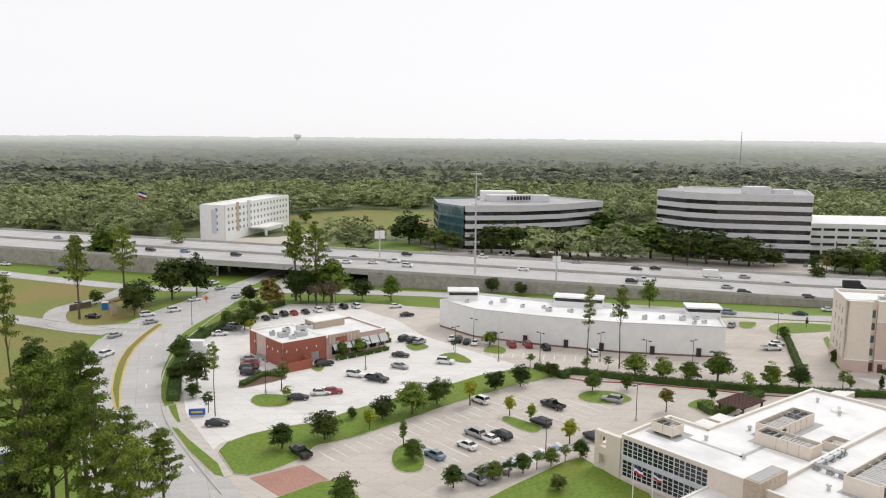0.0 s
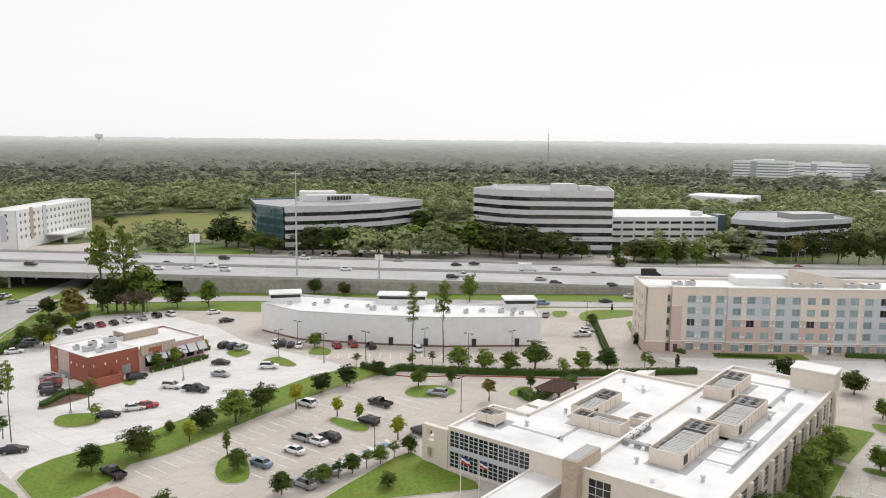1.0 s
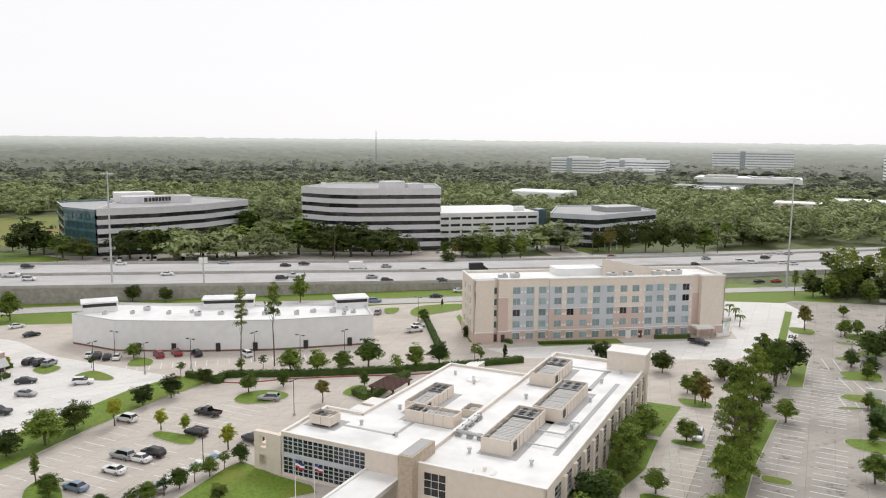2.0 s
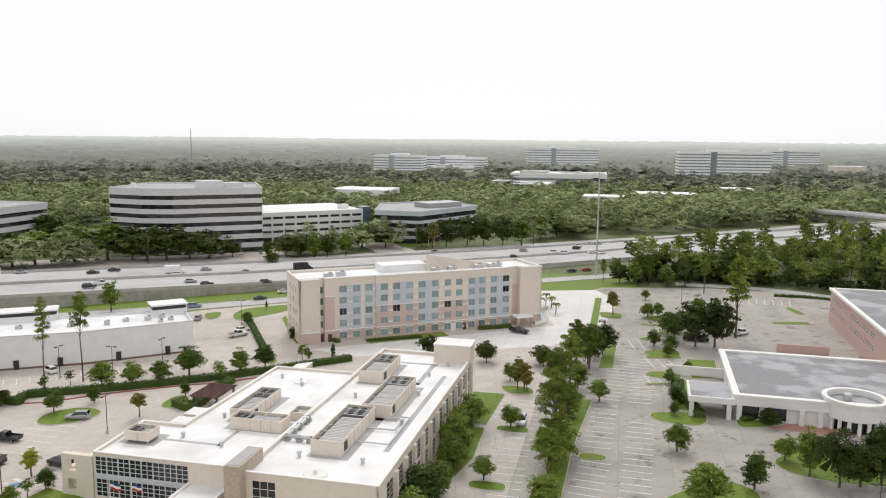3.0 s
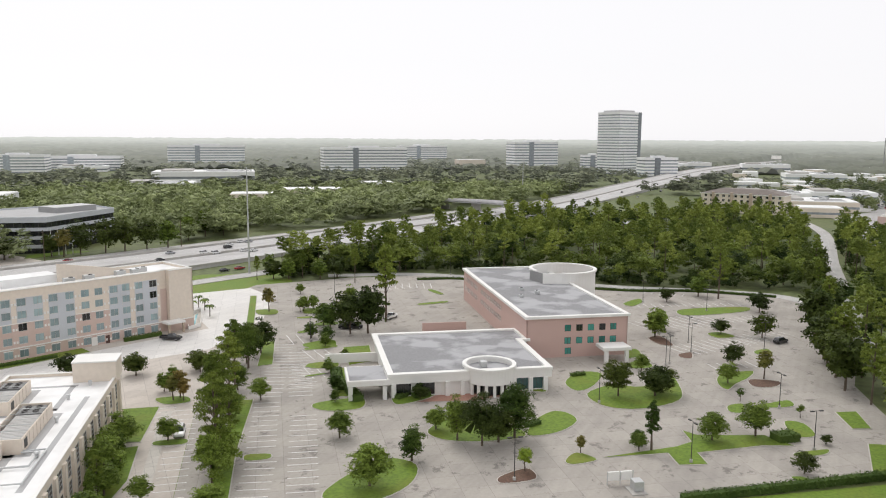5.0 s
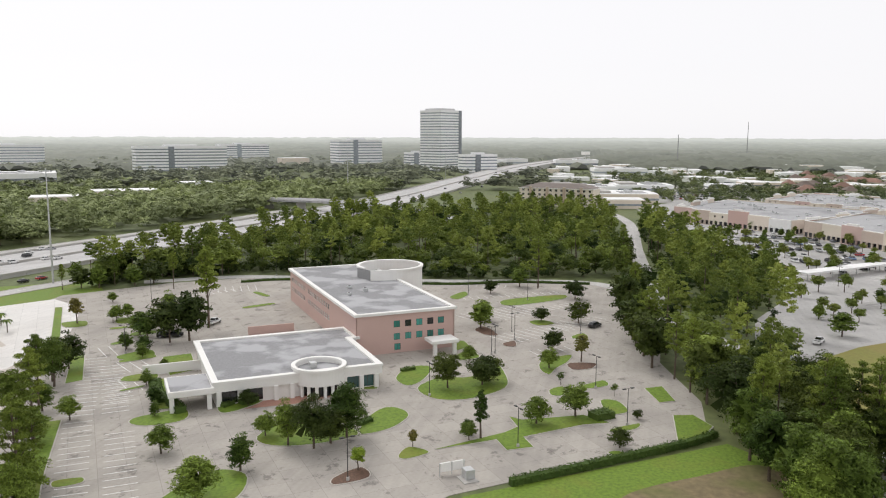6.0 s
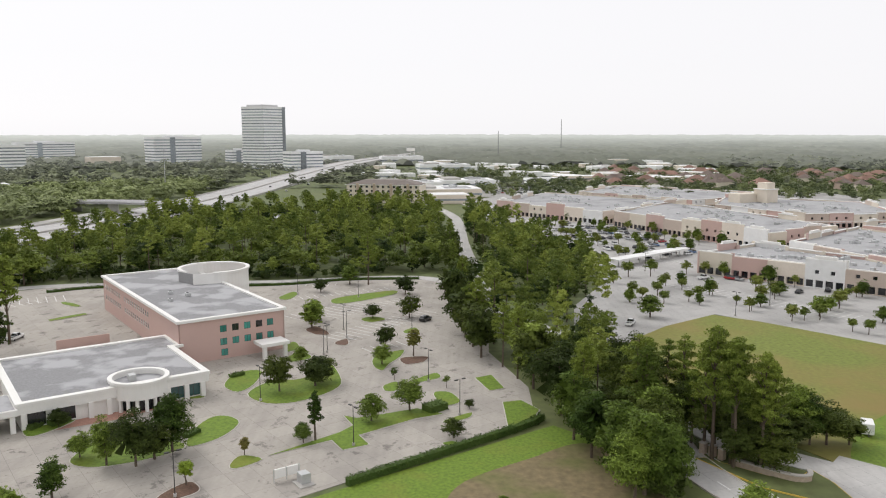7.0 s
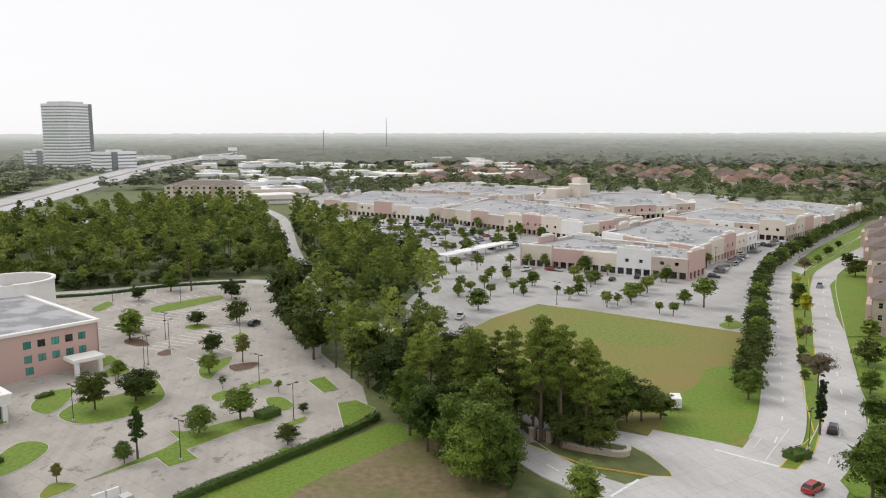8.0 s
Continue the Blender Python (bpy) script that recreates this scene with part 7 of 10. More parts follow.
# ---- woods: one joined object each, trees of many leaf sprays ----
def wood(name, places, heights, variants, material, label, wide=(0.9, 1.2), seed=3):
    """Trees joined into one object; variants are leaf sets for a tree 10 m tall."""
    rs = np.random.RandomState(seed)
    out, tones = [], []
    which = rs.randint(len(variants), size=len(places))
    for (x, y), h, k in zip(places, heights, which):
        a = rs.uniform(0, 6.283)
        s = h / 10
        w = s * rs.uniform(*wide)
        c, n = math.cos(a) * w, math.sin(a) * w
        v = variants[k]
        o = np.empty_like(v)
        o[:, 0] = v[:, 0] * c - v[:, 1] * n + x
        o[:, 1] = v[:, 0] * n + v[:, 1] * c + y
        o[:, 2] = v[:, 2] * s
        out.append(o)
        tones.append(np.full(len(o), rs.beta(1.0, 1.1), np.float32))
    me = leaf_mesh(name, np.concatenate(out), material)
    me.attributes.new("tone", "FLOAT", "POINT").data.foreach_set("value", np.concatenate(tones))
    return tagged(new(name, me), label, "woodland", kind="stuff")


def scatter(poly, step, rs, keep=None):
    xs, ys = [p[0] for p in poly], [p[1] for p in poly]
    out = []
    nx, ny = int((max(xs) - min(xs)) / step) + 1, int((max(ys) - min(ys)) / step) + 1
    for i in range(nx):
        for j in range(ny):
            x, y = min(xs) + (i + rs.uniform(0, 1)) * step, min(ys) + (j + rs.uniform(0, 1)) * step
            if inside(x, y, poly) and (keep is None or keep(x, y)):
                out.append((x, y))
    return out


def clear_of(lines):
    """True away from the given plan lines (points, half width)."""
    def keep(x, y):
        for line, w in lines:
            for p in line:
                if (p[0] - x) ** 2 + (p[1] - y) ** 2 < w * w:
                    return False
        return True
    return keep


rs_w = np.random.RandomState(5)
BLVD = smooth_line([(116, -62), (131, -57.5), (137.5, -48.5), (147, -42), (160, -38), (174.5, -35.5), (199, -32.5), (222, -20), (254, -5), (284, -2.4), (390, 4.6), (530, 12), (640, 40)], 4)
ENTRY = smooth_line([(106, -50), (112, -45.5), (116.5, -42), (122, -38.8), (128, -36.6), (134, -35), (142, -34.4), (152, -35.6), (163, -37)], 3)
DRIVE = smooth_line([(262, 186), (282, 156), (290, 110), (294, 76), (305, 30), (298, 12)], 5)
FWYN = [p for p in FWY if 150 < p[0] < 900]
belt_poly = [(246, 196), (268, 205), (340, 200), (400, 196), (470, 188), (520, 170), (548, 140), (568, 78), (556, 30), (530, 22), (386, 14), (312, 12), (310, 34), (299, 80), (294, 150), (272, 184)]
belt = scatter(belt_poly, 7.3, rs_w, clear_of([(BLVD, 4.2), (DRIVE, 4.6), (FWYN, 34), (OVERPASS, 8)]))
belt += scatter([(238, 202), (262, 206), (300, 200), (300, 168), (286, 160), (268, 184), (250, 196)], 4.6, rs_w, clear_of([(DRIVE, 4.6)]))
south_poly = [(150, -14), (172, -12), (190, -4), (215, 1), (236, 1), (262, 3), (300, 2), (386, 2), (470, 8), (520, 2), (470, -8), (390, -34), (330, -46), (300, -46), (266, -38), (246, -39), (222, -39), (206, -36), (165, -43), (146, -50), (146, -36)]
road_free = clear_of([(BLVD, 4.6), (ENTRY, 4.8), ([(258, -28)], 5.5)])
south = scatter(south_poly, 8.3, rs_w, lambda x, y: x < 262 and road_free(x, y)) + scatter(south_poly, 6.7, rs_w, lambda x, y: x >= 262 and road_free(x, y))
mid = [crown_round(np.random.RandomState(60 + k), 30, 28, 0.27, rx=3.2 + 0.25 * k, rz=4.2, zc=5.6, taper=0.35)[0] for k in range(4)]
midp = [crown_pine(np.random.RandomState(70 + k), 24, 0.22, 13, 0.58 + 0.05 * k, 2.0)[0] for k in range(4)]
allp = belt + south
hs = [6.0 + 8.5 * rs_w.uniform() ** 1.6 + (3.0 if p[1] < 6 and p[0] < 255 else 0.0) for p in allp]
pine_pick = rs_w.uniform(0, 1, len(allp)) < np.where(np.array(allp)[:, 1] < 4, 0.42, 0.32)
mid_far = [crown_round(np.random.RandomState(60 + k), 24, 18, 0.37, rx=3.2 + 0.25 * k, rz=4.2, zc=5.6, taper=0.35)[0] for k in range(4)]
mid_near = [crown_round(np.random.RandomState(60 + k), 36, 56, 0.21, rx=3.2 + 0.25 * k, rz=4.4, zc=5.4, taper=0.35)[0] for k in range(4)]
midp_far = [crown_pine(np.random.RandomState(70 + k), 15, 0.29, 12, 0.58 + 0.05 * k, 2.0)[0] for k in range(4)]
midp_near = [crown_pine(np.random.RandomState(70 + k), 46, 0.16, 14, 0.50 + 0.05 * k, 2.0)[0] for k in range(4)]


def band(p):
    """0 beside the old lot, 1 along the drive, 2 beyond."""
    return 0 if p[1] < 6 and p[0] < 255 else 1 if p[0] < 370 else 2


for k, (broad, pines) in enumerate(((mid_near, midp_near), (mid, midp), (mid_far, midp_far))):
    pick = [(p, h) for p, h, q in zip(allp, hs, pine_pick) if not q and band(p) == k]
    wood("mixed_wood", [p for p, h in pick], [h for p, h in pick], broad, WOOD_LEAF, "dense broadleaf wood between the lots and the freeway", (1.3, 1.7) if k == 0 else (1.15, 1.65), seed=11 + k)
    pick = [(p, h) for p, h, q in zip(allp, hs, pine_pick) if q and band(p) == k]
    wood("pine_wood", [p for p, h in pick], [h * 0.8 + 9 for p, h in pick], pines, WOOD_PINE, "tall pines standing in the wood", (0.85, 1.2), seed=31 + k)
bushv = [crown_round(np.random.RandomState(95 + k), 14, 16, 0.7, rx=5.0, rz=4.6, zc=4.6, taper=0.2)[0] for k in range(3)]
edge_pts = south + [p for p in belt if p[0] < 340 or p[1] < 26][::2]
edge_pts += scatter([(246, 197), (272, 187), (296, 152), (299, 80), (309, 36), (318, 36), (310, 84), (308, 156), (284, 196), (256, 204)], 3.6, rs_w, clear_of([(DRIVE, 5.4)]))
stand_pts = scatter([(150, -17), (120, -24), (116, -29), (126, -33), (138, -32), (150, -26), (165, -22)], 3.6, rs_w) + scatter([(134, -41), (128, -46), (130, -50), (143, -60), (150, -52), (146, -44)], 3.6, rs_w)
wood("undergrowth", edge_pts + stand_pts, rs_w.uniform(2.5, 5.5, len(edge_pts) + len(stand_pts)), bushv, WOOD_UNDER, "green undergrowth at the foot of the wood", seed=17)
# bare trunks under the wood's edge
tg = Geo()
for (x, y), h, q in list(zip(allp, hs, pine_pick))[::2]:
    tg.cone(x, y, -0.1, h * (1.05 if q else 0.7), 0.22, 0.12, 5)
tagged(new("wood_trunks", tg.mesh("wood_trunks", BARK)), "bare brown trunks in the wood", "woodland", kind="stuff")

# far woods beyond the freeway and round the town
# FAR_LEAF and FAR_LEAF2 are paler and greyer than leaves: haze put into colour
FAR_LEAF = leaf_mat("hazed_distant_leaves", (0.195, 0.228, 0.108), (0.350, 0.400, 0.180), vary=0.1, size=0.03, tone=True)
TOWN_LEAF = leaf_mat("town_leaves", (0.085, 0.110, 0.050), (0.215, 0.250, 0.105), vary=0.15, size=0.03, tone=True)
FAR_LEAF2 = leaf_mat("hazed_far_leaves", (0.095, 0.112, 0.066), (0.235, 0.255, 0.148), vary=0.12, size=0.012, tone=True)

def haze_glow(m, strength):
    """Haze put into emission: the distant backdrop glows a little, more with distance from the place."""
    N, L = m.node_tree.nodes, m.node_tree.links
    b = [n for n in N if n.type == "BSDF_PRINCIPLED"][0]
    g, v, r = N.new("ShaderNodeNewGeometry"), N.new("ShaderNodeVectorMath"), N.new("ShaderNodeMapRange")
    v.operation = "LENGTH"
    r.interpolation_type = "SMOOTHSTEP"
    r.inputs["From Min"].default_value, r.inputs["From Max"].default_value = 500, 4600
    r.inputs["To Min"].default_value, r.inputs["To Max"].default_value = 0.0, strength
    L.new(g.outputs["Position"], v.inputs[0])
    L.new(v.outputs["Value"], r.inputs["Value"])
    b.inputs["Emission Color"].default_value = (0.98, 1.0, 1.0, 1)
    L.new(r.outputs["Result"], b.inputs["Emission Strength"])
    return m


CLEARINGS = [(20, 430, 62), (40, 432, 60), (145, 395, 62), (212, 400, 52), (272, 365, 48), (-112, 455, 42), (-95, 490, 34), (-60, 470, 48), (-30, 520, 62), (-60, 560, 50), (10, 560, 55), (120, 480, 35), (-105, 405, 36), (-142, 402, 30), (-70, 425, 30)]
CLEARINGS += [(x, y, 0.55 * w + 8) for x, y, w, d, h, t in FAR_BLOCKS] + [(x, y, 0.55 * w + 10) for x, y, t, w, d, n, fz in FAR_OFFICES] + [(1262, 328, 60), (625, 66, 60)]
far_line = smooth_line([(-420, 480), (-230, 424), (-110, 383), (0, 358), (90, 343), (150, 330), (240, 312), (330, 293), (430, 275), (560, 262)], 8)


def open_land(x, y):
    if any((x - a) ** 2 + (y - b) ** 2 < r * r for a, b, r in CLEARINGS):
        return False
    near = min(((p[0] - x) ** 2 + (p[1] - y) ** 2) for p in FWY[::2])
    if near < 34 ** 2:
        return False
    if x < 620 and min((p[0] - x) ** 2 + (p[1] - y) ** 2 for p in far_line) < 13 ** 2:
        return False
    return True


def beyond(x, y):
    """North of the freeway, or past the shopping centre."""
    fy = np.interp(x, [p[0] for p in FWY[::3]], [p[1] for p in FWY[::3]])
    return y > fy


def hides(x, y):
    """Where trees are left out before the far office park, by bearing from the camera's place."""
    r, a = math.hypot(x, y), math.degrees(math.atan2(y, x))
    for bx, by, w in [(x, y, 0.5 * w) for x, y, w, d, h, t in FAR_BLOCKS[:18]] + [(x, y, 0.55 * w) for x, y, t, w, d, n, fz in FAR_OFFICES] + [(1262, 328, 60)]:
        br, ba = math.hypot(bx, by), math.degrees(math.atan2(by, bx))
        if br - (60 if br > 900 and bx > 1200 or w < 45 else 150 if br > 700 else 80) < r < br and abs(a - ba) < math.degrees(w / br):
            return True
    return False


ringA, ringB, ringC = [], [], []
for _ in range(11000):
    r = 330 + 520 * rs_w.uniform() ** 1.15
    a = radians(rs_w.uniform(-8, 128))
    x, y = r * math.cos(a), r * math.sin(a)
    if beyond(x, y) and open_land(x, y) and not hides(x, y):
        ringA.append((x, y))
ringA = ringA[:2800]
for _ in range(16000):
    r = 790 + 1500 * rs_w.uniform() ** 1.5
    a = radians(rs_w.uniform(-46, 128))
    x, y = r * math.cos(a), r * math.sin(a)
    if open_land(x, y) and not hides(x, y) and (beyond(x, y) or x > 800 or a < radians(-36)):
        ringB.append((x, y))
ringB = ringB[:4000]
for _ in range(5200):
    r = rs_w.uniform(560, 1280)
    a = radians(rs_w.uniform(-50, 3))
    x, y = r * math.cos(a), r * math.sin(a)
    if open_land(x, y) and not (x < 660 and -300 < y < 10) and (x > 640 or y < -330):
        ringC.append((x, y))
ringC = ringC[:1550]


def low_town(x, y):
    """Among the houses the trees are low."""
    a = math.degrees(math.atan2(y, x))
    return -44 < a < -6 and 820 < math.hypot(x, y) < 1250 or -16 < a < 7 and math.hypot(x, y) < 1900


highB = [rs_w.uniform(6, 9.5) if low_town(*p) else rs_w.uniform(11, 18) for p in ringB]
lowv = [crown_round(np.random.RandomState(80 + k), 20, 19, 0.42, rx=3.8 + 0.3 * k, rz=4.7, zc=4.9, flat=0.05)[0] for k in range(3)] + [crown_pine(np.random.RandomState(84 + k), 14, 0.36, 11, 0.45, 2.3)[0] for k in range(2)]
tinyv = [crown_round(np.random.RandomState(90 + k), 9, 10, 0.95, rx=3.6, rz=4.0, zc=5.2, flat=0.9)[0] for k in range(4)]
lowv_far = [crown_round(np.random.RandomState(180 + k), 15, 13, 0.60, rx=3.9 + 0.3 * k, rz=4.7, zc=4.9, flat=0.1)[0] for k in range(3)]
ringA.sort(key=lambda p: p[0] ** 2 + p[1] ** 2)
ka = sum(1 for p in ringA if math.hypot(*p) < 560)
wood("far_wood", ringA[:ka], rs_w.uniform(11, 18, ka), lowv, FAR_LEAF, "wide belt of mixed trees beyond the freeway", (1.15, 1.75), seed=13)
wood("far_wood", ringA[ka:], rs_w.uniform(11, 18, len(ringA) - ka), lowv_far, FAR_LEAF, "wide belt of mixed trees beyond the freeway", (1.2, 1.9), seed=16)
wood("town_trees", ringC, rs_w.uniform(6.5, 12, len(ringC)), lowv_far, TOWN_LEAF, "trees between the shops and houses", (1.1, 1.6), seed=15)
# the leaves give off light here only to imitate distance haze
haze_glow(FAR_LEAF2, 0.54)
wood("distant_wood", ringB, highB, tinyv, FAR_LEAF2, "grey-green woods far off, with haze put into colour and glow", (1.4, 2.4), seed=14)
# the closed canopy out to the horizon, with haze put into its emission
na, nr = 640, 120
ang = np.radians(np.linspace(-60, 140, na))
rad = 1350 * (4650 / 1350) ** np.linspace(0, 1, nr)
A, R = np.meshgrid(ang, rad)
X, Y = R * np.cos(A), R * np.sin(A)
bump = rs_w.uniform(0, 1, X.shape)
Zc = 1 + np.clip((R - 1350) / 700, 0, 1) * 7 + 9 * bump + 2.0 * np.sin(X * 0.004 + 1.3) * np.cos(Y * 0.0031) + np.clip((R - 1600) / 3050, 0, 1) * 34
fy = np.interp(X.ravel(), [p[0] for p in FWY], [p[1] for p in FWY]).reshape(X.shape)
gap = (np.abs(Y - fy) < 40) & (X > 0) & (R < 2300)
for cx, cy, cr in CLEARINGS:
    gap |= (X - cx) ** 2 + (Y - cy) ** 2 < cr * cr
gap |= (R < 1150) & (A < radians(2)) & (A > radians(-44))
Zc[gap] = -1.5
idx = np.arange(na * nr).reshape(nr, na)
faces = np.stack([idx[:-1, :-1], idx[:-1, 1:], idx[1:, 1:], idx[1:, :-1]], -1).reshape(-1, 4)
hm = haze_glow(leaf_mat("hazed_horizon_canopy", (0.050, 0.060, 0.036), (0.150, 0.160, 0.102), vary=0.0, size=0.009), 0.56)
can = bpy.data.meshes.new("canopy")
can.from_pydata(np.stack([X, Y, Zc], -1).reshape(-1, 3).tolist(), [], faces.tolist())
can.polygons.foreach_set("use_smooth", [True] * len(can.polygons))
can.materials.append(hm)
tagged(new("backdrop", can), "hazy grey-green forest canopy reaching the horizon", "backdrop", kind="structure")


def hedge(pts, w, h, label):
    """A clipped hedge: a leafy skin round a dark core."""
    line = smooth_line(pts, 1.2)
    rs = np.random.RandomState(int(abs(pts[0][0] * 10)) % 9999)
    ob = thing("hedge", 0, 0, 0, 0, label, "hedge", "clipped hedges")
    core = Geo().ribbon(line, -w / 2 + 0.18, w / 2 - 0.18, 0.0, h - 0.18)
    part("core", core, HEDGE_LEAF, ob)
    cs, ns = [], []
    for i in range(len(line) - 1):
        a, b = np.array(line[i][:2]), np.array(line[i + 1][:2])
        d = (b - a) / (np.linalg.norm(b - a) + 1e-9)
        nl = np.array([-d[1], d[0]])
        for _ in range(int(40 + 18 * w)):
            s = rs.uniform()
            p = a + (b - a) * s
            u = rs.uniform(-w / 2 - h, w / 2 + h)
            if abs(u) < w / 2:
                cs.append((*(p + nl * u), h + rs.uniform(-0.12, 0.1)))
                ns.append((0, 0, 1))
            else:
                sg = 1 if u > 0 else -1
                cs.append((*(p + nl * sg * (w / 2 + rs.uniform(-0.1, 0.08))), abs(u) - w / 2))
                ns.append((*(nl * sg), 0.3))
    part("foliage", leaf_mesh("foliage", leaf_sprays(np.array(cs), np.array(ns), 0.2, rs), HEDGE_LEAF), None, ob)
    return ob


lot_paint = thing("stall_markings", 0, 0, 0, 0, "white painted parking stall lines", "road marking", kind="structure")


def stalls(a, b, depth, pitch=2.7):
    """Stall lines at right angles to the line from a to b."""
    a, b = Vector(a), Vector(b)
    d = (b - a).normalized()
    nl = Vector((-d.y, d.x)) * (1 if depth > 0 else -1)
    t = math.degrees(math.atan2(d.y, d.x))
    n = int((b - a).length / pitch)
    g = Geo()
    for i in range(n + 1):
        p = a + d * pitch * i + nl * abs(depth) / 2
        g.box(p.x, p.y, 0.03, 0.2, abs(depth), 0.024, t)
    part("stall_line", g, PAINT, lot_paint)["kind"] = "stuff"

# ---- kerbed lawns and islands ----
lawn("strip_lawn", [(-40.4, 135.9), (-40, 139.9), (-36.8, 144.2), (-31.2, 148.2), (-25, 151.1), (-16.9, 159.9), (-7.7, 168.2), (2.4, 176.6), (9.2, 183.3), (20.8, 190.7), (29.7, 184.3), (23.7, 180.2), (15.3, 174.4), (2.2, 162.5), (-11.2, 148.3), (-17.2, 142.4), (-23, 138.9), (-25, 132.5), (-28.9, 127.7), (-32.3, 125.8), (-35.1, 126.4)], GRASS, "kerbed bed of green mown grass")
lawn("entry_lawn", [(-27.3, 116.2), (-20.5, 123.2), (-17.7, 124.5), (-11.5, 116.4)], GRASS, "kerbed bed of green mown grass")
lawn("lot_island", blob([(-8.9, 132.8), (-8.4, 137.9), (-5.9, 140.7), (-3.4, 136.7), (-3, 129.3), (-5.3, 127.4), (-7.8, 128.8)], 4), GRASS, "kerbed bed of green mown grass")
lawn("lot_island", blob([(12.2, 152.9), (13.7, 155.2), (19.4, 149.6), (18.5, 146.3), (15.8, 147.4)], 4), GRASS, "kerbed bed of green mown grass")
lawn("lot_island", blob([(30, 168.4), (33.6, 172.1), (39.2, 171.4), (41.8, 166.5), (37.5, 163.4), (31.6, 164.4)], 4), GRASS, "kerbed bed of green mown grass")
lawn("lot_island", blob([(52.6, 163.1), (56.2, 166.8), (59.1, 166.2), (58.2, 161.8), (54.1, 160.3)], 4), GRASS, "kerbed bed of green mown grass")
lawn("lot_island", blob([(-41, 162.9), (-40.6, 167.4), (-35.1, 167.5), (-31.8, 164.6), (-33.1, 160.6), (-37.7, 159.8)], 4), GRASS, "kerbed bed of green mown grass")
lawn("lot_island", blob([(-32.5, 189.2), (-29.6, 193.7), (-29, 186.9), (-30.5, 185.4)], 4), GRASS, "kerbed bed of green mown grass")
lawn("lot_island", blob([(-46.3, 174.8), (-42.7, 185.1), (-37.3, 182), (-37.3, 178.5), (-44.9, 172)], 4), MULCH, "kerbed planting bed with brown mulch")
lawn("lot_island", blob([(-10, 209.6), (-6.7, 212.6), (-3.5, 208.6), (-7.2, 204.5)], 4), GRASS, "kerbed bed of green mown grass")
lawn("lot_island", blob([(-1.1, 199.2), (3.4, 203.1), (7.6, 195.3), (5.4, 193.7)], 4), GRASS, "kerbed bed of green mown grass")
lawn("lot_island", blob([(10.9, 204.5), (13.6, 210.9), (17.2, 207.5), (16, 202.4)], 4), GRASS, "kerbed bed of green mown grass")
lawn("street_verge", [(-62, 166.8), (-67.5, 183.4), (-71.4, 200.8), (-72.5, 215.4), (-62.9, 250.4), (-55.9, 270.5), (-54, 261.2), (-60.3, 240.1), (-68.4, 212.5), (-65.6, 193.1), (-58.8, 166.9), (-56.5, 161.1), (-58.3, 159.3)], GRASS, "kerbed bed of green mown grass")
lawn("kerb_strip", [(-52.8, 147.7), (-50.9, 146.8), (-47.4, 141.7), (-38.6, 130.5), (-36.1, 125), (-38.2, 125.9), (-46.2, 136.6)], GRASS, "kerbed bed of green mown grass")
lawn("clinic_lawn", [(6.2, 116.8), (11, 122.1), (21.9, 132.9), (25.2, 134.8), (29.5, 126.3), (33.6, 120.2), (33.7, 117.3)], GRASS, "kerbed bed of green mown grass")
lawn("hotel_island", blob([(99.3, 234.7), (107.1, 240.8), (121.4, 237.6), (118.2, 231.1), (102.9, 227.1), (97.8, 227)], 4), GRASS, "kerbed bed of green mown grass")
lawn("hotel_island", blob([(92.7, 241.1), (97.8, 240.5), (94.1, 233.8), (90.7, 233.6)], 4), GRASS, "kerbed bed of green mown grass")
lawn("hotel_verge", [(109.4, 221.4), (112.3, 224.1), (103.4, 198.2), (100.8, 187.3), (98.9, 192)], GRASS, "kerbed bed of green mown grass")
lawn("divider_strip", [(99.8, 227.7), (102.4, 229.2), (87.2, 178.9), (84.4, 177.1)], GRASS, "kerbed bed of green mown grass")
lawn("path_lawn", [(111.2, 131.3), (116, 125.6), (100.2, 113.8), (98.5, 116.9)], GRASS, "kerbed bed of green mown grass")
lawn("path_lawn", [(96.2, 115.2), (98.9, 112.8), (87.6, 102.9), (78.2, 97.9), (77.2, 99.4)], GRASS, "kerbed bed of green mown grass")
lawn("stall_island", blob([(101.9, 111.9), (105.3, 107.9), (103.3, 106.2), (100.1, 110.4)], 4), GRASS, "kerbed bed of green mown grass")
lawn("stall_island", blob([(81.2, 95.9), (84.6, 92), (82.6, 90.1), (79.4, 94.1)], 4), GRASS, "kerbed bed of green mown grass")
lawn("stall_island", blob([(119.2, 130.4), (123.3, 125.8), (121, 122.3), (117.3, 125.7)], 4), GRASS, "kerbed bed of green mown grass")
lawn("row_bed", [(167.4, 141), (169.2, 138.4), (151.3, 124.7), (147.9, 127)], GRASS, "kerbed bed of green mown grass")
lawn("row_bed", [(126, 114.9), (128.5, 111.4), (104.8, 95.3), (88.5, 82.6), (85.1, 84.2), (103, 97.8)], GRASS, "kerbed bed of green mown grass")
lawn("row_bed", blob([(104.6, 93.1), (107, 89.6), (105.1, 88.3), (102.5, 91.3)], 4), GRASS, "kerbed bed of green mown grass")
lawn("row_bed", [(214.6, 186), (216, 184), (176.1, 151.7), (169.4, 149.4)], GRASS, "kerbed bed of green mown grass")
lawn("lane_island", blob([(170.5, 130), (178, 125.7), (172.4, 120.9), (168.1, 126.2)], 4), GRASS, "kerbed bed of green mown grass")
lawn("lane_island", blob([(155.7, 117.4), (160.7, 112.8), (156.5, 109.3), (152.9, 114.5)], 4), GRASS, "kerbed bed of green mown grass")
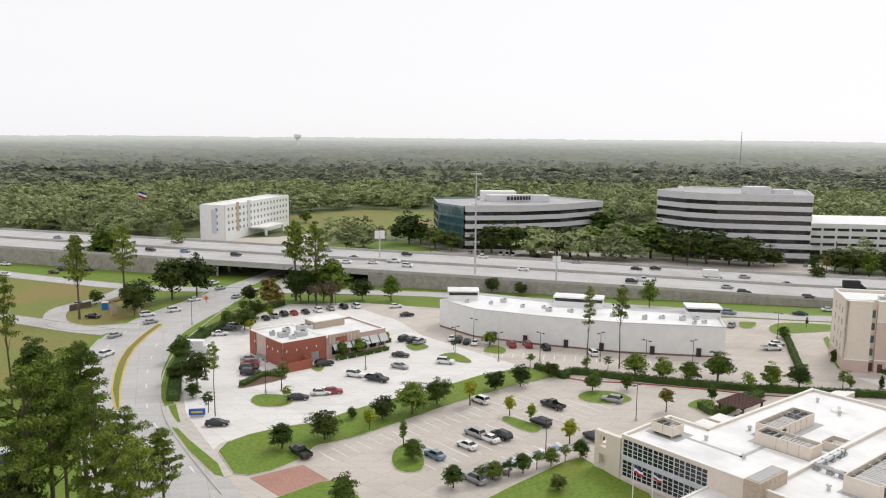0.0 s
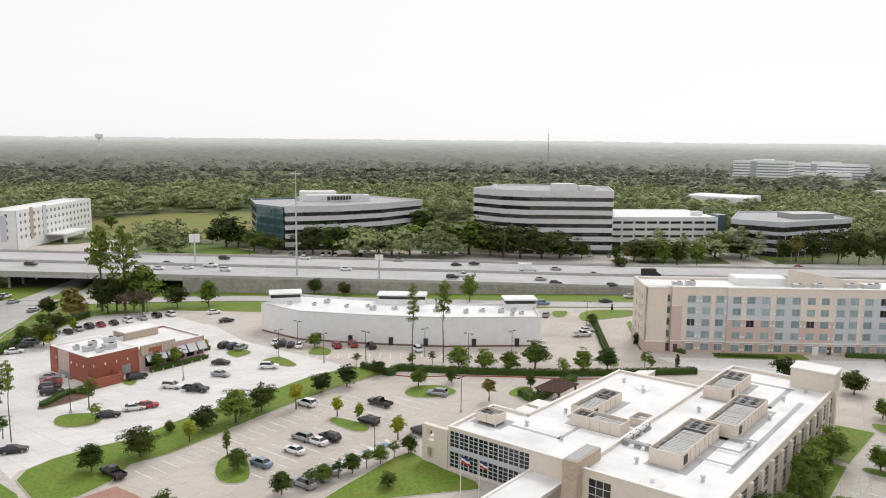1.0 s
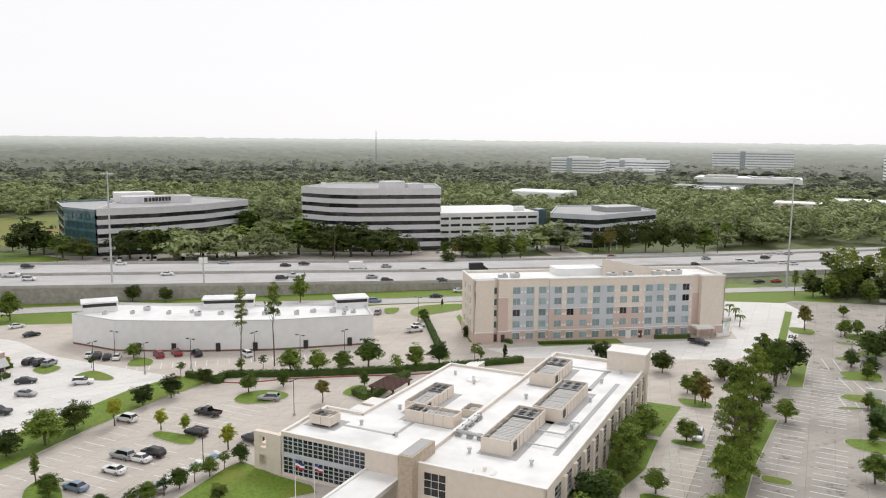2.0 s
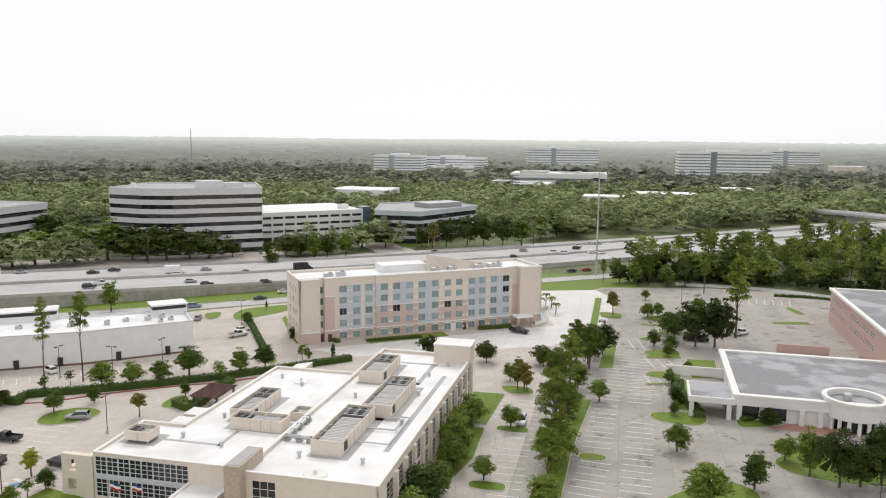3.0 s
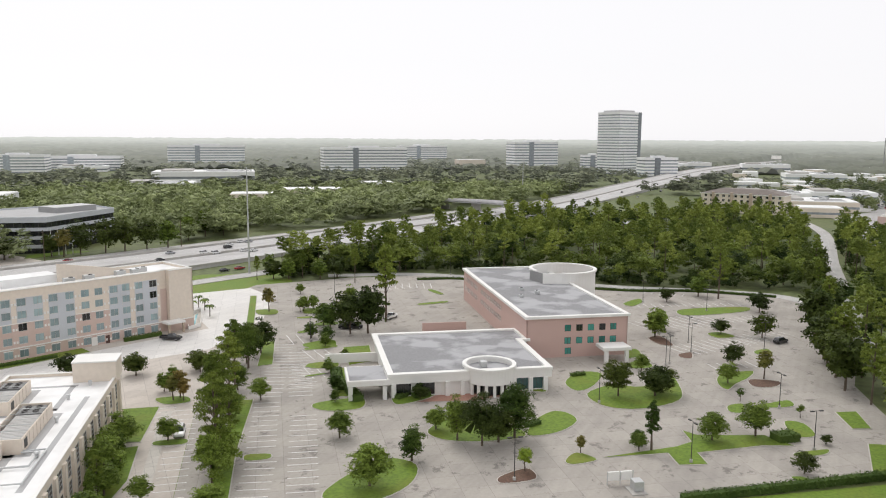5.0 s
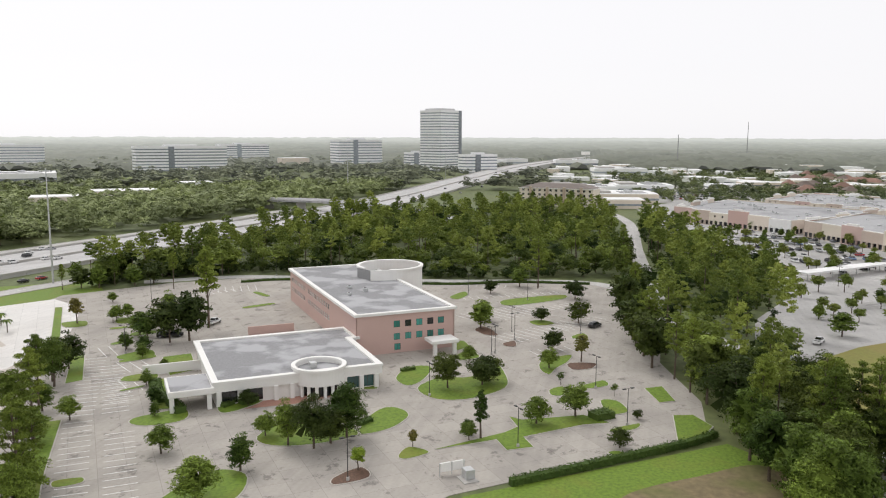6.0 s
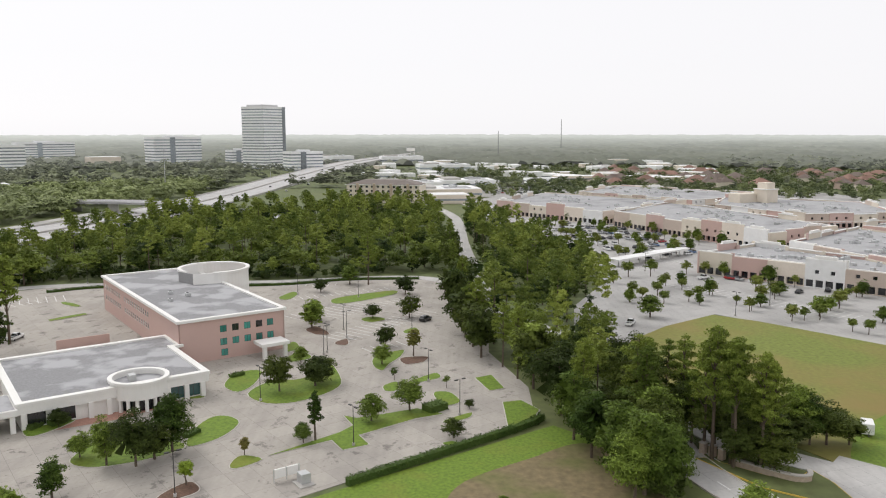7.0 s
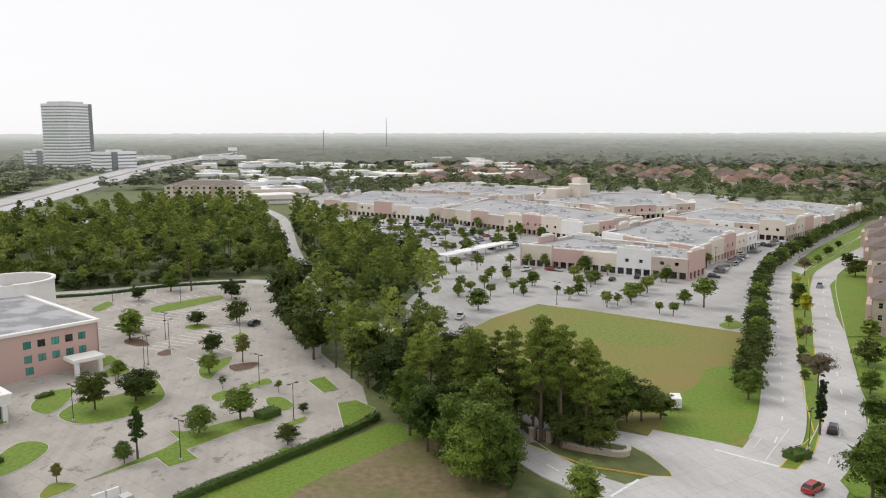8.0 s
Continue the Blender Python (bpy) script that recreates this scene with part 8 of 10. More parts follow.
lawn("lane_island", blob([(130.5, 97.9), (134, 97.9), (140.1, 91.7), (134.6, 88.2), (129.8, 93.4)], 4), GRASS, "kerbed bed of green mown grass")
lawn("lane_island", blob([(197.5, 168.9), (201.2, 163.6), (195.9, 159.3), (192.8, 163.7)], 4), GRASS, "kerbed bed of green mown grass")
lawn("lane_island", blob([(206, 156.7), (208.7, 152.9), (203.2, 148.9), (200.8, 152.3)], 4), GRASS, "kerbed bed of green mown grass")
lawn("garden_bed", [(172.6, 118.6), (177.7, 113.3), (165.3, 104.3), (159.3, 107.8)], GRASS, "kerbed bed of green mown grass")
lawn("garden_bed", [(155.6, 109.7), (158.2, 106), (140.4, 92.7), (138.2, 97.2)], GRASS, "kerbed bed of green mown grass")
lawn("bay_island", blob([(167.4, 126.8), (170.6, 124.6), (173.5, 121.9), (173.3, 120.5), (171.9, 120.1), (168.7, 122.3), (165.8, 125.0), (166.0, 126.4)], 3), GRASS, "narrow kerbed grass island between parking bays", top=0.18)
lawn("bay_island", blob([(154.6, 116.8), (156.7, 114.9), (158.4, 112.6), (158.1, 111.3), (156.8, 111.2), (154.7, 113.1), (153.0, 115.4), (153.3, 116.7)], 3), GRASS, "narrow kerbed grass island between parking bays", top=0.18)
lawn("bay_island", blob([(180.8, 139.5), (182.9, 138.6), (184.7, 137.2), (184.8, 135.8), (183.5, 135.2), (181.4, 136.1), (179.6, 137.5), (179.5, 138.9)], 3), GRASS, "narrow kerbed grass island between parking bays", top=0.18)
lawn("bay_island", blob([(195.9, 150.7), (197.3, 149.4), (198.4, 147.7), (198.0, 146.4), (196.6, 146.3), (195.2, 147.6), (194.1, 149.3), (194.5, 150.6)], 3), GRASS, "narrow kerbed grass island between parking bays", top=0.18)
lawn("bay_island", blob([(231.0, 127.7), (235.3, 124.9), (239.2, 121.6), (239.0, 120.1), (237.6, 119.6), (233.3, 122.4), (229.4, 125.7), (229.6, 127.2)], 3), GRASS, "narrow kerbed grass island between parking bays", top=0.18)
lawn("bay_island", blob([(255.5, 134.9), (253.1, 130.9), (250.2, 127.4), (248.8, 127.3), (248.4, 128.6), (250.8, 132.6), (253.7, 136.1), (255.1, 136.2)], 3), GRASS, "narrow kerbed grass island between parking bays", top=0.18)
lawn("bay_island", blob([(147.5, 111.9), (149.4, 110.8), (151.1, 109.5), (151.5, 108.6), (150.5, 108.5), (148.6, 109.6), (146.9, 110.9), (146.5, 111.8)], 3), GRASS, "narrow kerbed grass island between parking bays", top=0.18)
lawn("bay_island", blob([(191.7, 141.2), (194.2, 139.8), (196.2, 137.6), (195.6, 135.6), (193.8, 134.6), (191.3, 136.0), (189.3, 138.2), (189.9, 140.2)], 3), GRASS, "narrow kerbed grass island between parking bays", top=0.18)
lawn("oak_island", blob([(130.1, 70.4), (139, 68.2), (139, 57.4), (138, 53.6), (134.8, 52.9), (129.4, 58.9), (127, 65.8)], 4), GRASS, "kerbed bed of green mown grass")
lawn("oak_island", blob([(136.9, 52.8), (144.9, 54), (151.1, 52.7), (151.8, 49.4), (148.3, 46.3), (141.7, 47.2), (137.4, 50.1)], 4), GRASS, "kerbed bed of green mown grass")
lawn("tree_island", blob([(97, 71.5), (105.4, 72.7), (114.7, 70.6), (114.9, 64.3), (107.2, 61.5), (99.1, 64.2)], 4), GRASS, "kerbed bed of green mown grass")
lawn("plaza_lawn", blob([(170.9, 56.4), (180.2, 56.1), (181.8, 50.7), (171.5, 49.8), (166.3, 52)], 4), GRASS, "kerbed bed of green mown grass")
lawn("plaza_lawn", blob([(165.3, 49.6), (174.2, 46.6), (176.5, 39.9), (188.5, 36.4), (180.3, 32.2), (170.6, 30.6), (161.4, 36.4), (159.2, 43.7)], 4), GRASS, "kerbed bed of green mown grass")
lawn("front_bed", blob([(140.2, 83.8), (145.4, 86.6), (152.9, 82.7), (149.1, 78.6), (141.6, 81.1)], 4), GRASS, "kerbed bed of green mown grass")
lawn("front_bed", blob([(164, 66.4), (167.7, 62.5), (162.8, 57.8), (161.3, 63.3)], 4), GRASS, "kerbed bed of green mown grass")
lawn("small_island", blob([(116.4, 50), (120.3, 48.6), (122.3, 46.5), (118.9, 44.2), (114.8, 48.4)], 4), MULCH, "kerbed planting bed with brown mulch")
lawn("small_island", blob([(128.3, 42.4), (132.8, 41.7), (131.4, 37.4), (127.4, 40.5)], 4), GRASS, "kerbed bed of green mown grass")
lawn("long_island", [(132.7, 36.9), (140, 27.1), (135.5, 24.4), (138.3, 19.8), (142.7, 22.3), (151.7, 12.2), (154.3, 6.9), (157.5, 12.6), (153.7, 19.7), (151.7, 24), (152.8, 27), (147.6, 24.4), (144, 26.4)], GRASS, "kerbed bed of green mown grass")
lawn("small_island", blob([(191.5, 25.9), (195.9, 24.5), (201.2, 18.9), (194.8, 19.1), (188.4, 21.2), (183, 22.3), (185.6, 24.7)], 4), GRASS, "kerbed bed of green mown grass")
lawn("small_island", blob([(193.4, 19), (195, 12.5), (190.4, 13), (188.1, 17.3)], 4), MULCH, "kerbed planting bed with brown mulch")
lawn("small_island", blob([(175.5, 14.7), (181.5, 10.1), (177.9, 8.5), (174.1, 13.4)], 4), GRASS, "kerbed bed of green mown grass")
lawn("small_island", blob([(171.8, 21), (174.6, 18.2), (168.6, 17.6), (168, 20.2)], 4), GRASS, "kerbed bed of green mown grass")
lawn("small_island", blob([(167.1, 9.8), (167.8, 6.2), (161.7, 3.8), (159.4, 7.4)], 4), GRASS, "kerbed bed of green mown grass")
lawn("small_island", blob([(150.7, 7), (155.4, 1.7), (152.4, 2), (149.3, 5.9)], 4), GRASS, "kerbed bed of green mown grass")
lawn("corner_lawn", [(178, 0.8), (180.6, -3.2), (170.7, -5.8), (168.8, -2.3)], GRASS, "kerbed bed of green mown grass")
lawn("corner_lawn", [(161.8, -4.8), (163.1, -8.9), (157.3, -12.3), (149, -9.4), (148, -5.2)], GRASS, "kerbed bed of green mown grass")
lawn("small_island", blob([(139.3, 7), (140.4, 4.9), (138.3, 3.1), (137.7, 5.3)], 4), GRASS, "kerbed bed of green mown grass")
lawn("north_island", blob([(264.5, 66.6), (275, 63.9), (270.1, 61.1), (261.3, 62.6)], 4), GRASS, "kerbed bed of green mown grass")
lawn("north_island", blob([(260.1, 48.1), (267, 44.9), (278.3, 29.1), (270.7, 28.3), (255.9, 43.2)], 4), GRASS, "kerbed bed of green mown grass")
lawn("north_island", blob([(221.1, 48.5), (225.3, 46), (216.6, 40.6), (215.7, 44.2)], 4), MULCH, "kerbed planting bed with brown mulch")
lawn("north_island", blob([(208, 37.8), (211.2, 35.1), (205.6, 33.9), (205.2, 36.7)], 4), MULCH, "kerbed planting bed with brown mulch")
lawn("north_island", blob([(234.6, 34.6), (238, 31.1), (234.4, 26.8), (230.6, 31.1)], 4), GRASS, "kerbed bed of green mown grass")
lawn("north_island", blob([(220.4, 20.6), (224.7, 17.6), (219.4, 15.8), (217.7, 19.4)], 4), GRASS, "kerbed bed of green mown grass")
lawn("garden_bed", blob([(203.4, 50.8), (208, 48.8), (202.5, 46.1), (197.8, 48.5)], 4), GRASS, "kerbed bed of green mown grass")
lawn("garden_bed", blob([(193, 47.5), (198.4, 44.6), (193.1, 41.1), (189.2, 45.4)], 4), GRASS, "kerbed bed of green mown grass")
lawn("boulevard_median", [(116.4, -56.1), (117.2, -53.1), (122.9, -44.2), (134.2, -36.8), (134.4, -38.4), (127.2, -46.8), (127.6, -52.2), (130.2, -54.6), (124.9, -56.2), (118.3, -56.6)], WOODFLOOR, "kerbed bed of dark ground cover with yellow kerb", kerb=KERB_YELLOW)
lawn("avenue_median", [(116.3, -75), (120.7, -80.1), (128.2, -90), (148.3, -101.9), (179.9, -122.4), (213.8, -144.3), (284.1, -191.7), (271.7, -190.4), (212.6, -150.1), (179.1, -126.6), (150.9, -107.9), (135.6, -97.4), (121.2, -85.2), (115, -77.4)], GRASS, "kerbed bed of green mown grass with yellow kerb", kerb=KERB_YELLOW)
lawn("avenue_median", [(296.1, -200.4), (334.2, -237.7), (444.5, -356.8), (443.1, -363.7), (316.9, -236.6), (285.1, -200.4)], GRASS, "kerbed bed of green mown grass")
lawn("avenue_verge", [(110, -81.6), (112.8, -85.1), (127.3, -100.5), (146, -114.2), (168.2, -130), (181.2, -138.2), (184.4, -157.4), (99.8, -86.4), (104.7, -79.9)], GRASS, "kerbed bed of green mown grass", kerb=GRASS)
lawn("avenue_verge", [(188.9, -143.6), (211.2, -157.1), (255, -187.3), (279.9, -212.8), (305.5, -244.6), (287.1, -245.8), (186.5, -159.1)], GRASS, "kerbed bed of green mown grass", kerb=GRASS)
lawn("mall_island", blob([(207.8, -116.2), (211.9, -123.9), (205.1, -123.1), (202.4, -116.5)], 4), GRASS, "kerbed bed of green mown grass")
lawn("left_lawn", [(-72.4, 251.7), (-69.6, 277.9), (-67.7, 296.5), (-63.8, 288.7), (-66.5, 265.3), (-69.2, 246.9)], GRASS, "kerbed bed of green mown grass")

# ---- hedges ----
hedge([(23.2, 189.3), (29.3, 181.6), (31.5, 185.3), (46.4, 179.9), (60.9, 175.6), (71.6, 173.1), (87.2, 170.7), (102.6, 168.8)], 1.6, 1.6, "dark clipped hedge along the lot")
hedge([(121.8, 21.4), (131.4, 10.3), (145.8, -6.5), (152.1, -12.2)], 1.5, 1.3, "long clipped green hedge")
hedge([(100.6, 226.4), (93.1, 203.2), (85.8, 180.6)], 1.6, 1.3, "clipped hedge strip between drives")
hedge([(-57.5, 162.5), (-64.6, 188.2), (-68, 211.3), (-62.5, 241.6), (-54, 261.2)], 2.5, 1.9, "dense green hedge along the street")
hedge([(270.7, 149.8), (280.8, 131.4), (286.4, 75.2), (297.7, 48.8), (301.2, 21)], 1.2, 0.9, "dark hedge along the perimeter drive")
hedge([(142.9, 84.9), (147.6, 83.4), (150.1, 80.5)], 2.0, 1.0, "low clipped bushes before the entrance")
hedge([(100.6, 198.3), (106.1, 192.9), (109.2, 185.7)], 1.2, 1.0, "clipped hedge before the hotel")
hedge([(115.6, 181.9), (130.6, 176.5)], 1.0, 0.9, "clipped hedge before the hotel")
hedge([(149.7, 174.4), (159.7, 171)], 1.3, 1.2, "dark clipped hedge by the hotel entrance")
hedge([(55.2, 161.7), (57.2, 157.3), (64.6, 164.5), (70.9, 169.5)], 2.2, 1.6, "dark clipped hedge round the clinic garden")
hedge([(-29.8, 204.9), (-21.8, 208), (-14.6, 214.2)], 1.6, 1.2, "clipped bushes under the restaurant windows")
hedge([(-45.6, 173.6), (-42, 181.9), (-37.7, 180.7)], 1.8, 1.1, "dark clipped bushes in an island")
hedge([(145.4, 82.0), (148.7, 79.9)], 2.2, 1.2, "rounded green bushes by the office entrance")
hedge([(146.4, 99.9), (141.2, 95.0), (137.5, 90.8)], 2.4, 1.6, "rounded green bushes by the office entrance")
hedge([(170.6, 65.4), (172.6, 63.7)], 3.0, 2.2, "rounded green bushes by the office entrance")
hedge([(176.3, 56.6), (178.9, 54.1)], 1.4, 0.9, "rounded green bushes by the office entrance")
hedge([(140.5, 54.1), (143.7, 52.9)], 2.0, 1.0, "rounded green bushes by the office entrance")
hedge([(-26.9, 195.2), (-20.6, 200.3), (-14.6, 205.5)], 1.4, 1.1, "clipped bushes under the restaurant windows")
hedge([(155.3, 10.6), (158.4, 7.3)], 3.2, 1.6, "clipped grey-green shrub bed")
hedge([(118.9, -78.5), (119.8, -82.3)], 3.0, 1.5, "dense rounded bush on the median tip")
hedge([(153.9, 108), (141.9, 98.7)], 2.5, 1.3, "dense green bushes in the garden bed")

# ---- painted parking stalls ----
stalls((-22.1, 136.3), (18.1, 170.5), -5.2)
stalls((-4.3, 132.9), (13.7, 148.3), 5.2)
stalls((-4.3, 132.9), (13.7, 148.3), -5.2)
stalls((18, 152.1), (33, 164.4), 5.2)
stalls((18, 152.1), (33, 164.4), -5.2)
stalls((12.1, 129.2), (22.7, 138.3), 5.2)
stalls((115.5, 121.2), (78.0, 89.0), 5.0, pitch=2.75)
stalls((117.3, 122.4), (105.1, 113.1), -5.0)
stalls((164.8, 123.8), (135.5, 101.1), -5.2)
stalls((127.2, 94.2), (97.8, 72.4), -5.2)
stalls((166.1, 136.3), (128.7, 111.1), 5.2)
stalls((126.8, 109.8), (105.6, 94), 5.2)
stalls((102.1, 90.9), (88.8, 82.2), 5.2)
stalls((235.2, 54.6), (257, 36.7), 5.2)
stalls((235.2, 54.6), (257, 36.7), -5.2)
stalls((225.9, 23.7), (244.4, 12.1), 5.2)
stalls((260.5, 62.4), (280.5, 30.3), 5.0)
stalls((198.7, 26.7), (207, 16.5), 5.2)
stalls((233.3, 159.4), (256.3, 141.8), 5.0)
stalls((210.7, 157.8), (229.5, 147.3), -5.0)
stalls((5.7, 206), (57.7, 196.8), -5.0)
stalls((285.5, 75.3), (287.1, 49.1), 5.2)
stalls((238.8, 45.6), (267.5, 25.5), -5.2)
stalls((211.8, 38.4), (236.7, 21.0), 5.2)
stalls((211.8, 38.4), (236.7, 21.0), -5.2)
stalls((378.7, -33.9), (322.4, -68.5), 5.2)
stalls((378.7, -33.9), (322.4, -68.5), -5.2)
stalls((294.8, -73.5), (239.6, -116.2), 5.2)
stalls((294.8, -73.5), (239.6, -116.2), -5.2)
stalls((417.5, -49.8), (341, -90.7), 5.2)
stalls((417.5, -49.8), (341, -90.7), -5.2)
stalls((316.6, -172.9), (369.8, -230.7), 5.2)
stalls((155.3, 116.1), (142.8, 105.1), -5)
stalls((162.7, 122.6), (168.0, 118.8), 5.2)
stalls((162.7, 122.6), (168.0, 118.8), -5.2)
stalls((150.1, 113.2), (154.2, 109.8), 5.2)
stalls((150.1, 113.2), (154.2, 109.8), -5.2)
stalls((173.0, 136.4), (176.8, 133.1), 5.2)
stalls((173.0, 136.4), (176.8, 133.1), -5.2)
stalls((255.6, 150.9), (262.9, 139.1), 5.2)
stalls((255.6, 150.9), (262.9, 139.1), -5.2)

# ---- lamps, poles and street furniture ----
LAMPS = ("-18.7,187.2 3.4,201.5 8.6,210.7 14.4,195.5 25,195.8 40.5,196.3 50.3,189.1 62,189.5 18.6,134.1 39.4,153.6 -39,168.6 -75.4,232.1 96.2,221 53.7,137.1 173.6,129.8 198,38.1 116.8,47.2 137.7,22.7 "
         "153.7,3.9 175.2,11.2 196.3,38.7 221.3,37.6 223.6,18.3 160.8,45.5 121.9,-84.4 242.5,-79.5 257.7,-95.5 322.1,-69.6 302.4,-168.9 382.1,-225.4 212.8,35.4 231.6,161.9 265.9,39.5 270.1,61.1 287.8,143.5")
POLE = Geo().cone(0, 0, 0, 0.7, 0.28, 0.28, 10).mesh("base", CONCRETE)
SHAFT = Geo().cone(0, 0, 0.7, 7.6, 0.085, 0.06, 8).mesh("pole", DARK_METAL)
HEAD = Geo().box(0.45, 0, 7.5, 0.5, 0.06, 0.06).chamfer_box(0.95, 0, 7.42, 0.75, 0.42, 0.18, 0.04).mesh("lamp_head", DARK_METAL)
for i, item in enumerate(LAMPS.split()):
    lx, ly = [float(v) for v in item.split(",")]
    ob = thing("lamp_post", lx, ly, 0, 40 if i % 2 else 130, "dark twin-head parking lot lamp post", "lamp post", "parking lot lamps")
    part("base", POLE, None, ob)
    part("pole", SHAFT, None, ob)
    part("lamp_head", HEAD, None, ob)
    part("lamp_head", HEAD, None, ob).matrix_basis = pose(0, 0, 0, 0, 0, 180)


def high_mast(x, y, h):
    ob = thing("high_mast", x, y, 0, 0, "tall grey steel high-mast freeway light", "light mast", "freeway light masts")
    part("shaft", Geo().cone(0, 0, 0, h, 0.42, 0.2, 12), LIGHT_METAL, ob)
    part("ring", Geo().ring(0, 0, h - 1.0, h - 0.85, 1.5, 0.12, 16), LIGHT_METAL, ob)
    for k in range(6):
        a = radians(60 * k)
        part("floodlight", Geo().chamfer_box(1.75 * math.cos(a), 1.75 * math.sin(a), h - 1.25, 0.6, 0.6, 0.4, 0.05), LIGHT_METAL, ob)


high_mast(12.3, 297.5, 44)
high_mast(251, 217.4, 43.3)
high_mast(690, 268, 42)
high_mast(1010, 255, 40)


def pole_sign(x, y, h, turn, w, ph, label):
    ob = thing("pole_sign", x, y, 0, turn, label, "sign", "roadside pole signs")
    part("post", Geo().cone(0, 0, 0, h, 0.35, 0.3, 10), LIGHT_METAL, ob)
    part("panel", Geo().chamfer_box(0, 0, h - ph, w, 0.5, ph, 0.06), WHITE_TRIM, ob)
    part("panel_frame", Geo().box(0, 0, h - ph - 0.1, w + 0.3, 0.35, 0.12), GREY_METAL, ob)


pole_sign(-27, 333, 17.0, 10, 4.2, 3.4, "tall pole sign with pale panel by the freeway")
pole_sign(42, 288, 13.5, 0, 3.0, 2.2, "tall pole sign with grey panel by the wall")
pole_sign(1500, 110, 28, 100, 16, 6, "far white roadside billboard")


def flagpole(x, y, h, colours, turn=20):
    ob = thing("flagpole", x, y, 0, turn, "white flagpole with a hanging flag", "flagpole", "flagpoles")
    part("pole", Geo().cone(0, 0, 0, h, 0.09, 0.05, 8), WHITE_TRIM, ob)
    part("finial", Geo().cone(0, 0, h, h + 0.2, 0.12, 0.02, 8), LIGHT_METAL, ob)
    s = h / 11
    n = 7
    for k, mt in enumerate(colours):
        g = Geo()
        vs = []
        for i in range(n):
            x0 = 0.08 + i * 0.34 * s
            for z in (h - 0.3 - k * 0.55 * s - i * 0.12 * s, h - 0.3 - (k + 1) * 0.55 * s - i * 0.12 * s):
                for dy in (0, 0.03):
                    vs.append((x0, 0.22 * s * math.sin(i * 1.2) + dy, z))
        fs = []
        for i in range(n - 1):
            a, b = i * 4, i * 4 + 4
            fs += [(a, b, b + 2, a + 2), (a + 1, a + 3, b + 3, b + 1), (a, a + 1, b + 1, b), (a + 2, b + 2, b + 3, a + 3)]
        part("flag_band", g.add(vs, fs), mt, ob)


FLAG_RED = surface("flag_red_cloth", (0.42, 0.03, 0.04), spread=0.1)
FLAG_BLUE = surface("flag_blue_cloth", (0.03, 0.05, 0.18), spread=0.1)
FLAG_WHITE = surface("flag_white_cloth", (0.75, 0.75, 0.75), spread=0.05)
flagpole(-180, 465, 24, (FLAG_BLUE, FLAG_WHITE, FLAG_RED))
flagpole(29.5, 115.0, 7.4, (FLAG_BLUE, FLAG_WHITE, FLAG_RED), -30)
flagpole(32.3, 114.2, 6.6, (FLAG_BLUE, FLAG_WHITE, FLAG_RED), -30)

# water tower on the horizon
wt = thing("water_tower", -470, 2560, 0, 0, "pale water tower on the horizon", "water tower")
part("shaft", Geo().cone(0, 0, 0, 46, 5, 4, 16), WHITE_WALL, wt)
part("tank", Geo().cone(0, 0, 46, 52, 5, 12, 20).cone(0, 0, 52, 60, 12, 12, 20).cone(0, 0, 60, 64, 12, 5, 20), WHITE_WALL, wt)
for x, y, h in ((2000, -230, 90), (560, 1500, 70), (1650, -60, 60)):
    ob = thing("radio_mast", x, y, 0, 0, "thin grey radio mast far off", "mast", "radio masts")
    part("lattice", Geo().cone(0, 0, 0, h, 1.2, 0.6, 4), GREY_METAL, ob)

# stone gateway and kiosk by the curved street
gate = thing("stone_gateway", -101, 247, 0, 35, "brown stone gateway with sloping beam", "gateway")
part("pillar", Geo().chamfer_box(-4, 0, 0, 1.5, 1.5, 4.0, 0.08), TAN_STONE, gate)
part("pillar", Geo().chamfer_box(4, 0, 0, 1.5, 1.5, 5.2, 0.08), TAN_STONE, gate)
part("beam", Geo().tube((-5.2, 0, 4.1), (5.2, 0, 5.6), 0.45, 0.45, 4), surface("weathered_timber", (0.24, 0.13, 0.09), spread=0.2), gate)
fence = thing("timber_fence", -118, 252, 0, 60, "brown timber screen fence on the grass", "fence")
for i in range(8):
    part("board", Geo().box(-3.5 + i, 0, 0.1, 0.95, 0.12, 1.9), BARK, fence)
blue = thing("portable_kiosk", -110, 252, 0, 10, "small blue and white portable kiosk", "kiosk")
part("cabin", Geo().chamfer_box(0, 0, 0, 1.8, 1.6, 2.3, 0.06), surface("blue_plastic", (0.03, 0.17, 0.5), spread=0.06), blue)
part("roof", Geo().chamfer_box(0, 0, 2.3, 1.9, 1.7, 0.25, 0.08), WHITE_TRIM, blue)
kiosk2 = thing("street_kiosk", -76, 130, 0, 20, "blue, white and red street kiosk among trees", "kiosk")
part("cabin", Geo().chamfer_box(0, 0, 0, 3.2, 2.4, 2.6, 0.08), WHITE_WALL, kiosk2)
part("blue_panel", Geo().box(0.2, -1.22, 0.4, 2.4, 0.06, 1.8), surface("blue_panel_paint", (0.05, 0.2, 0.5)), kiosk2)
part("red_stripe", Geo().box(0.2, -1.26, 1.1, 2.4, 0.06, 0.5), FLAG_RED, kiosk2)
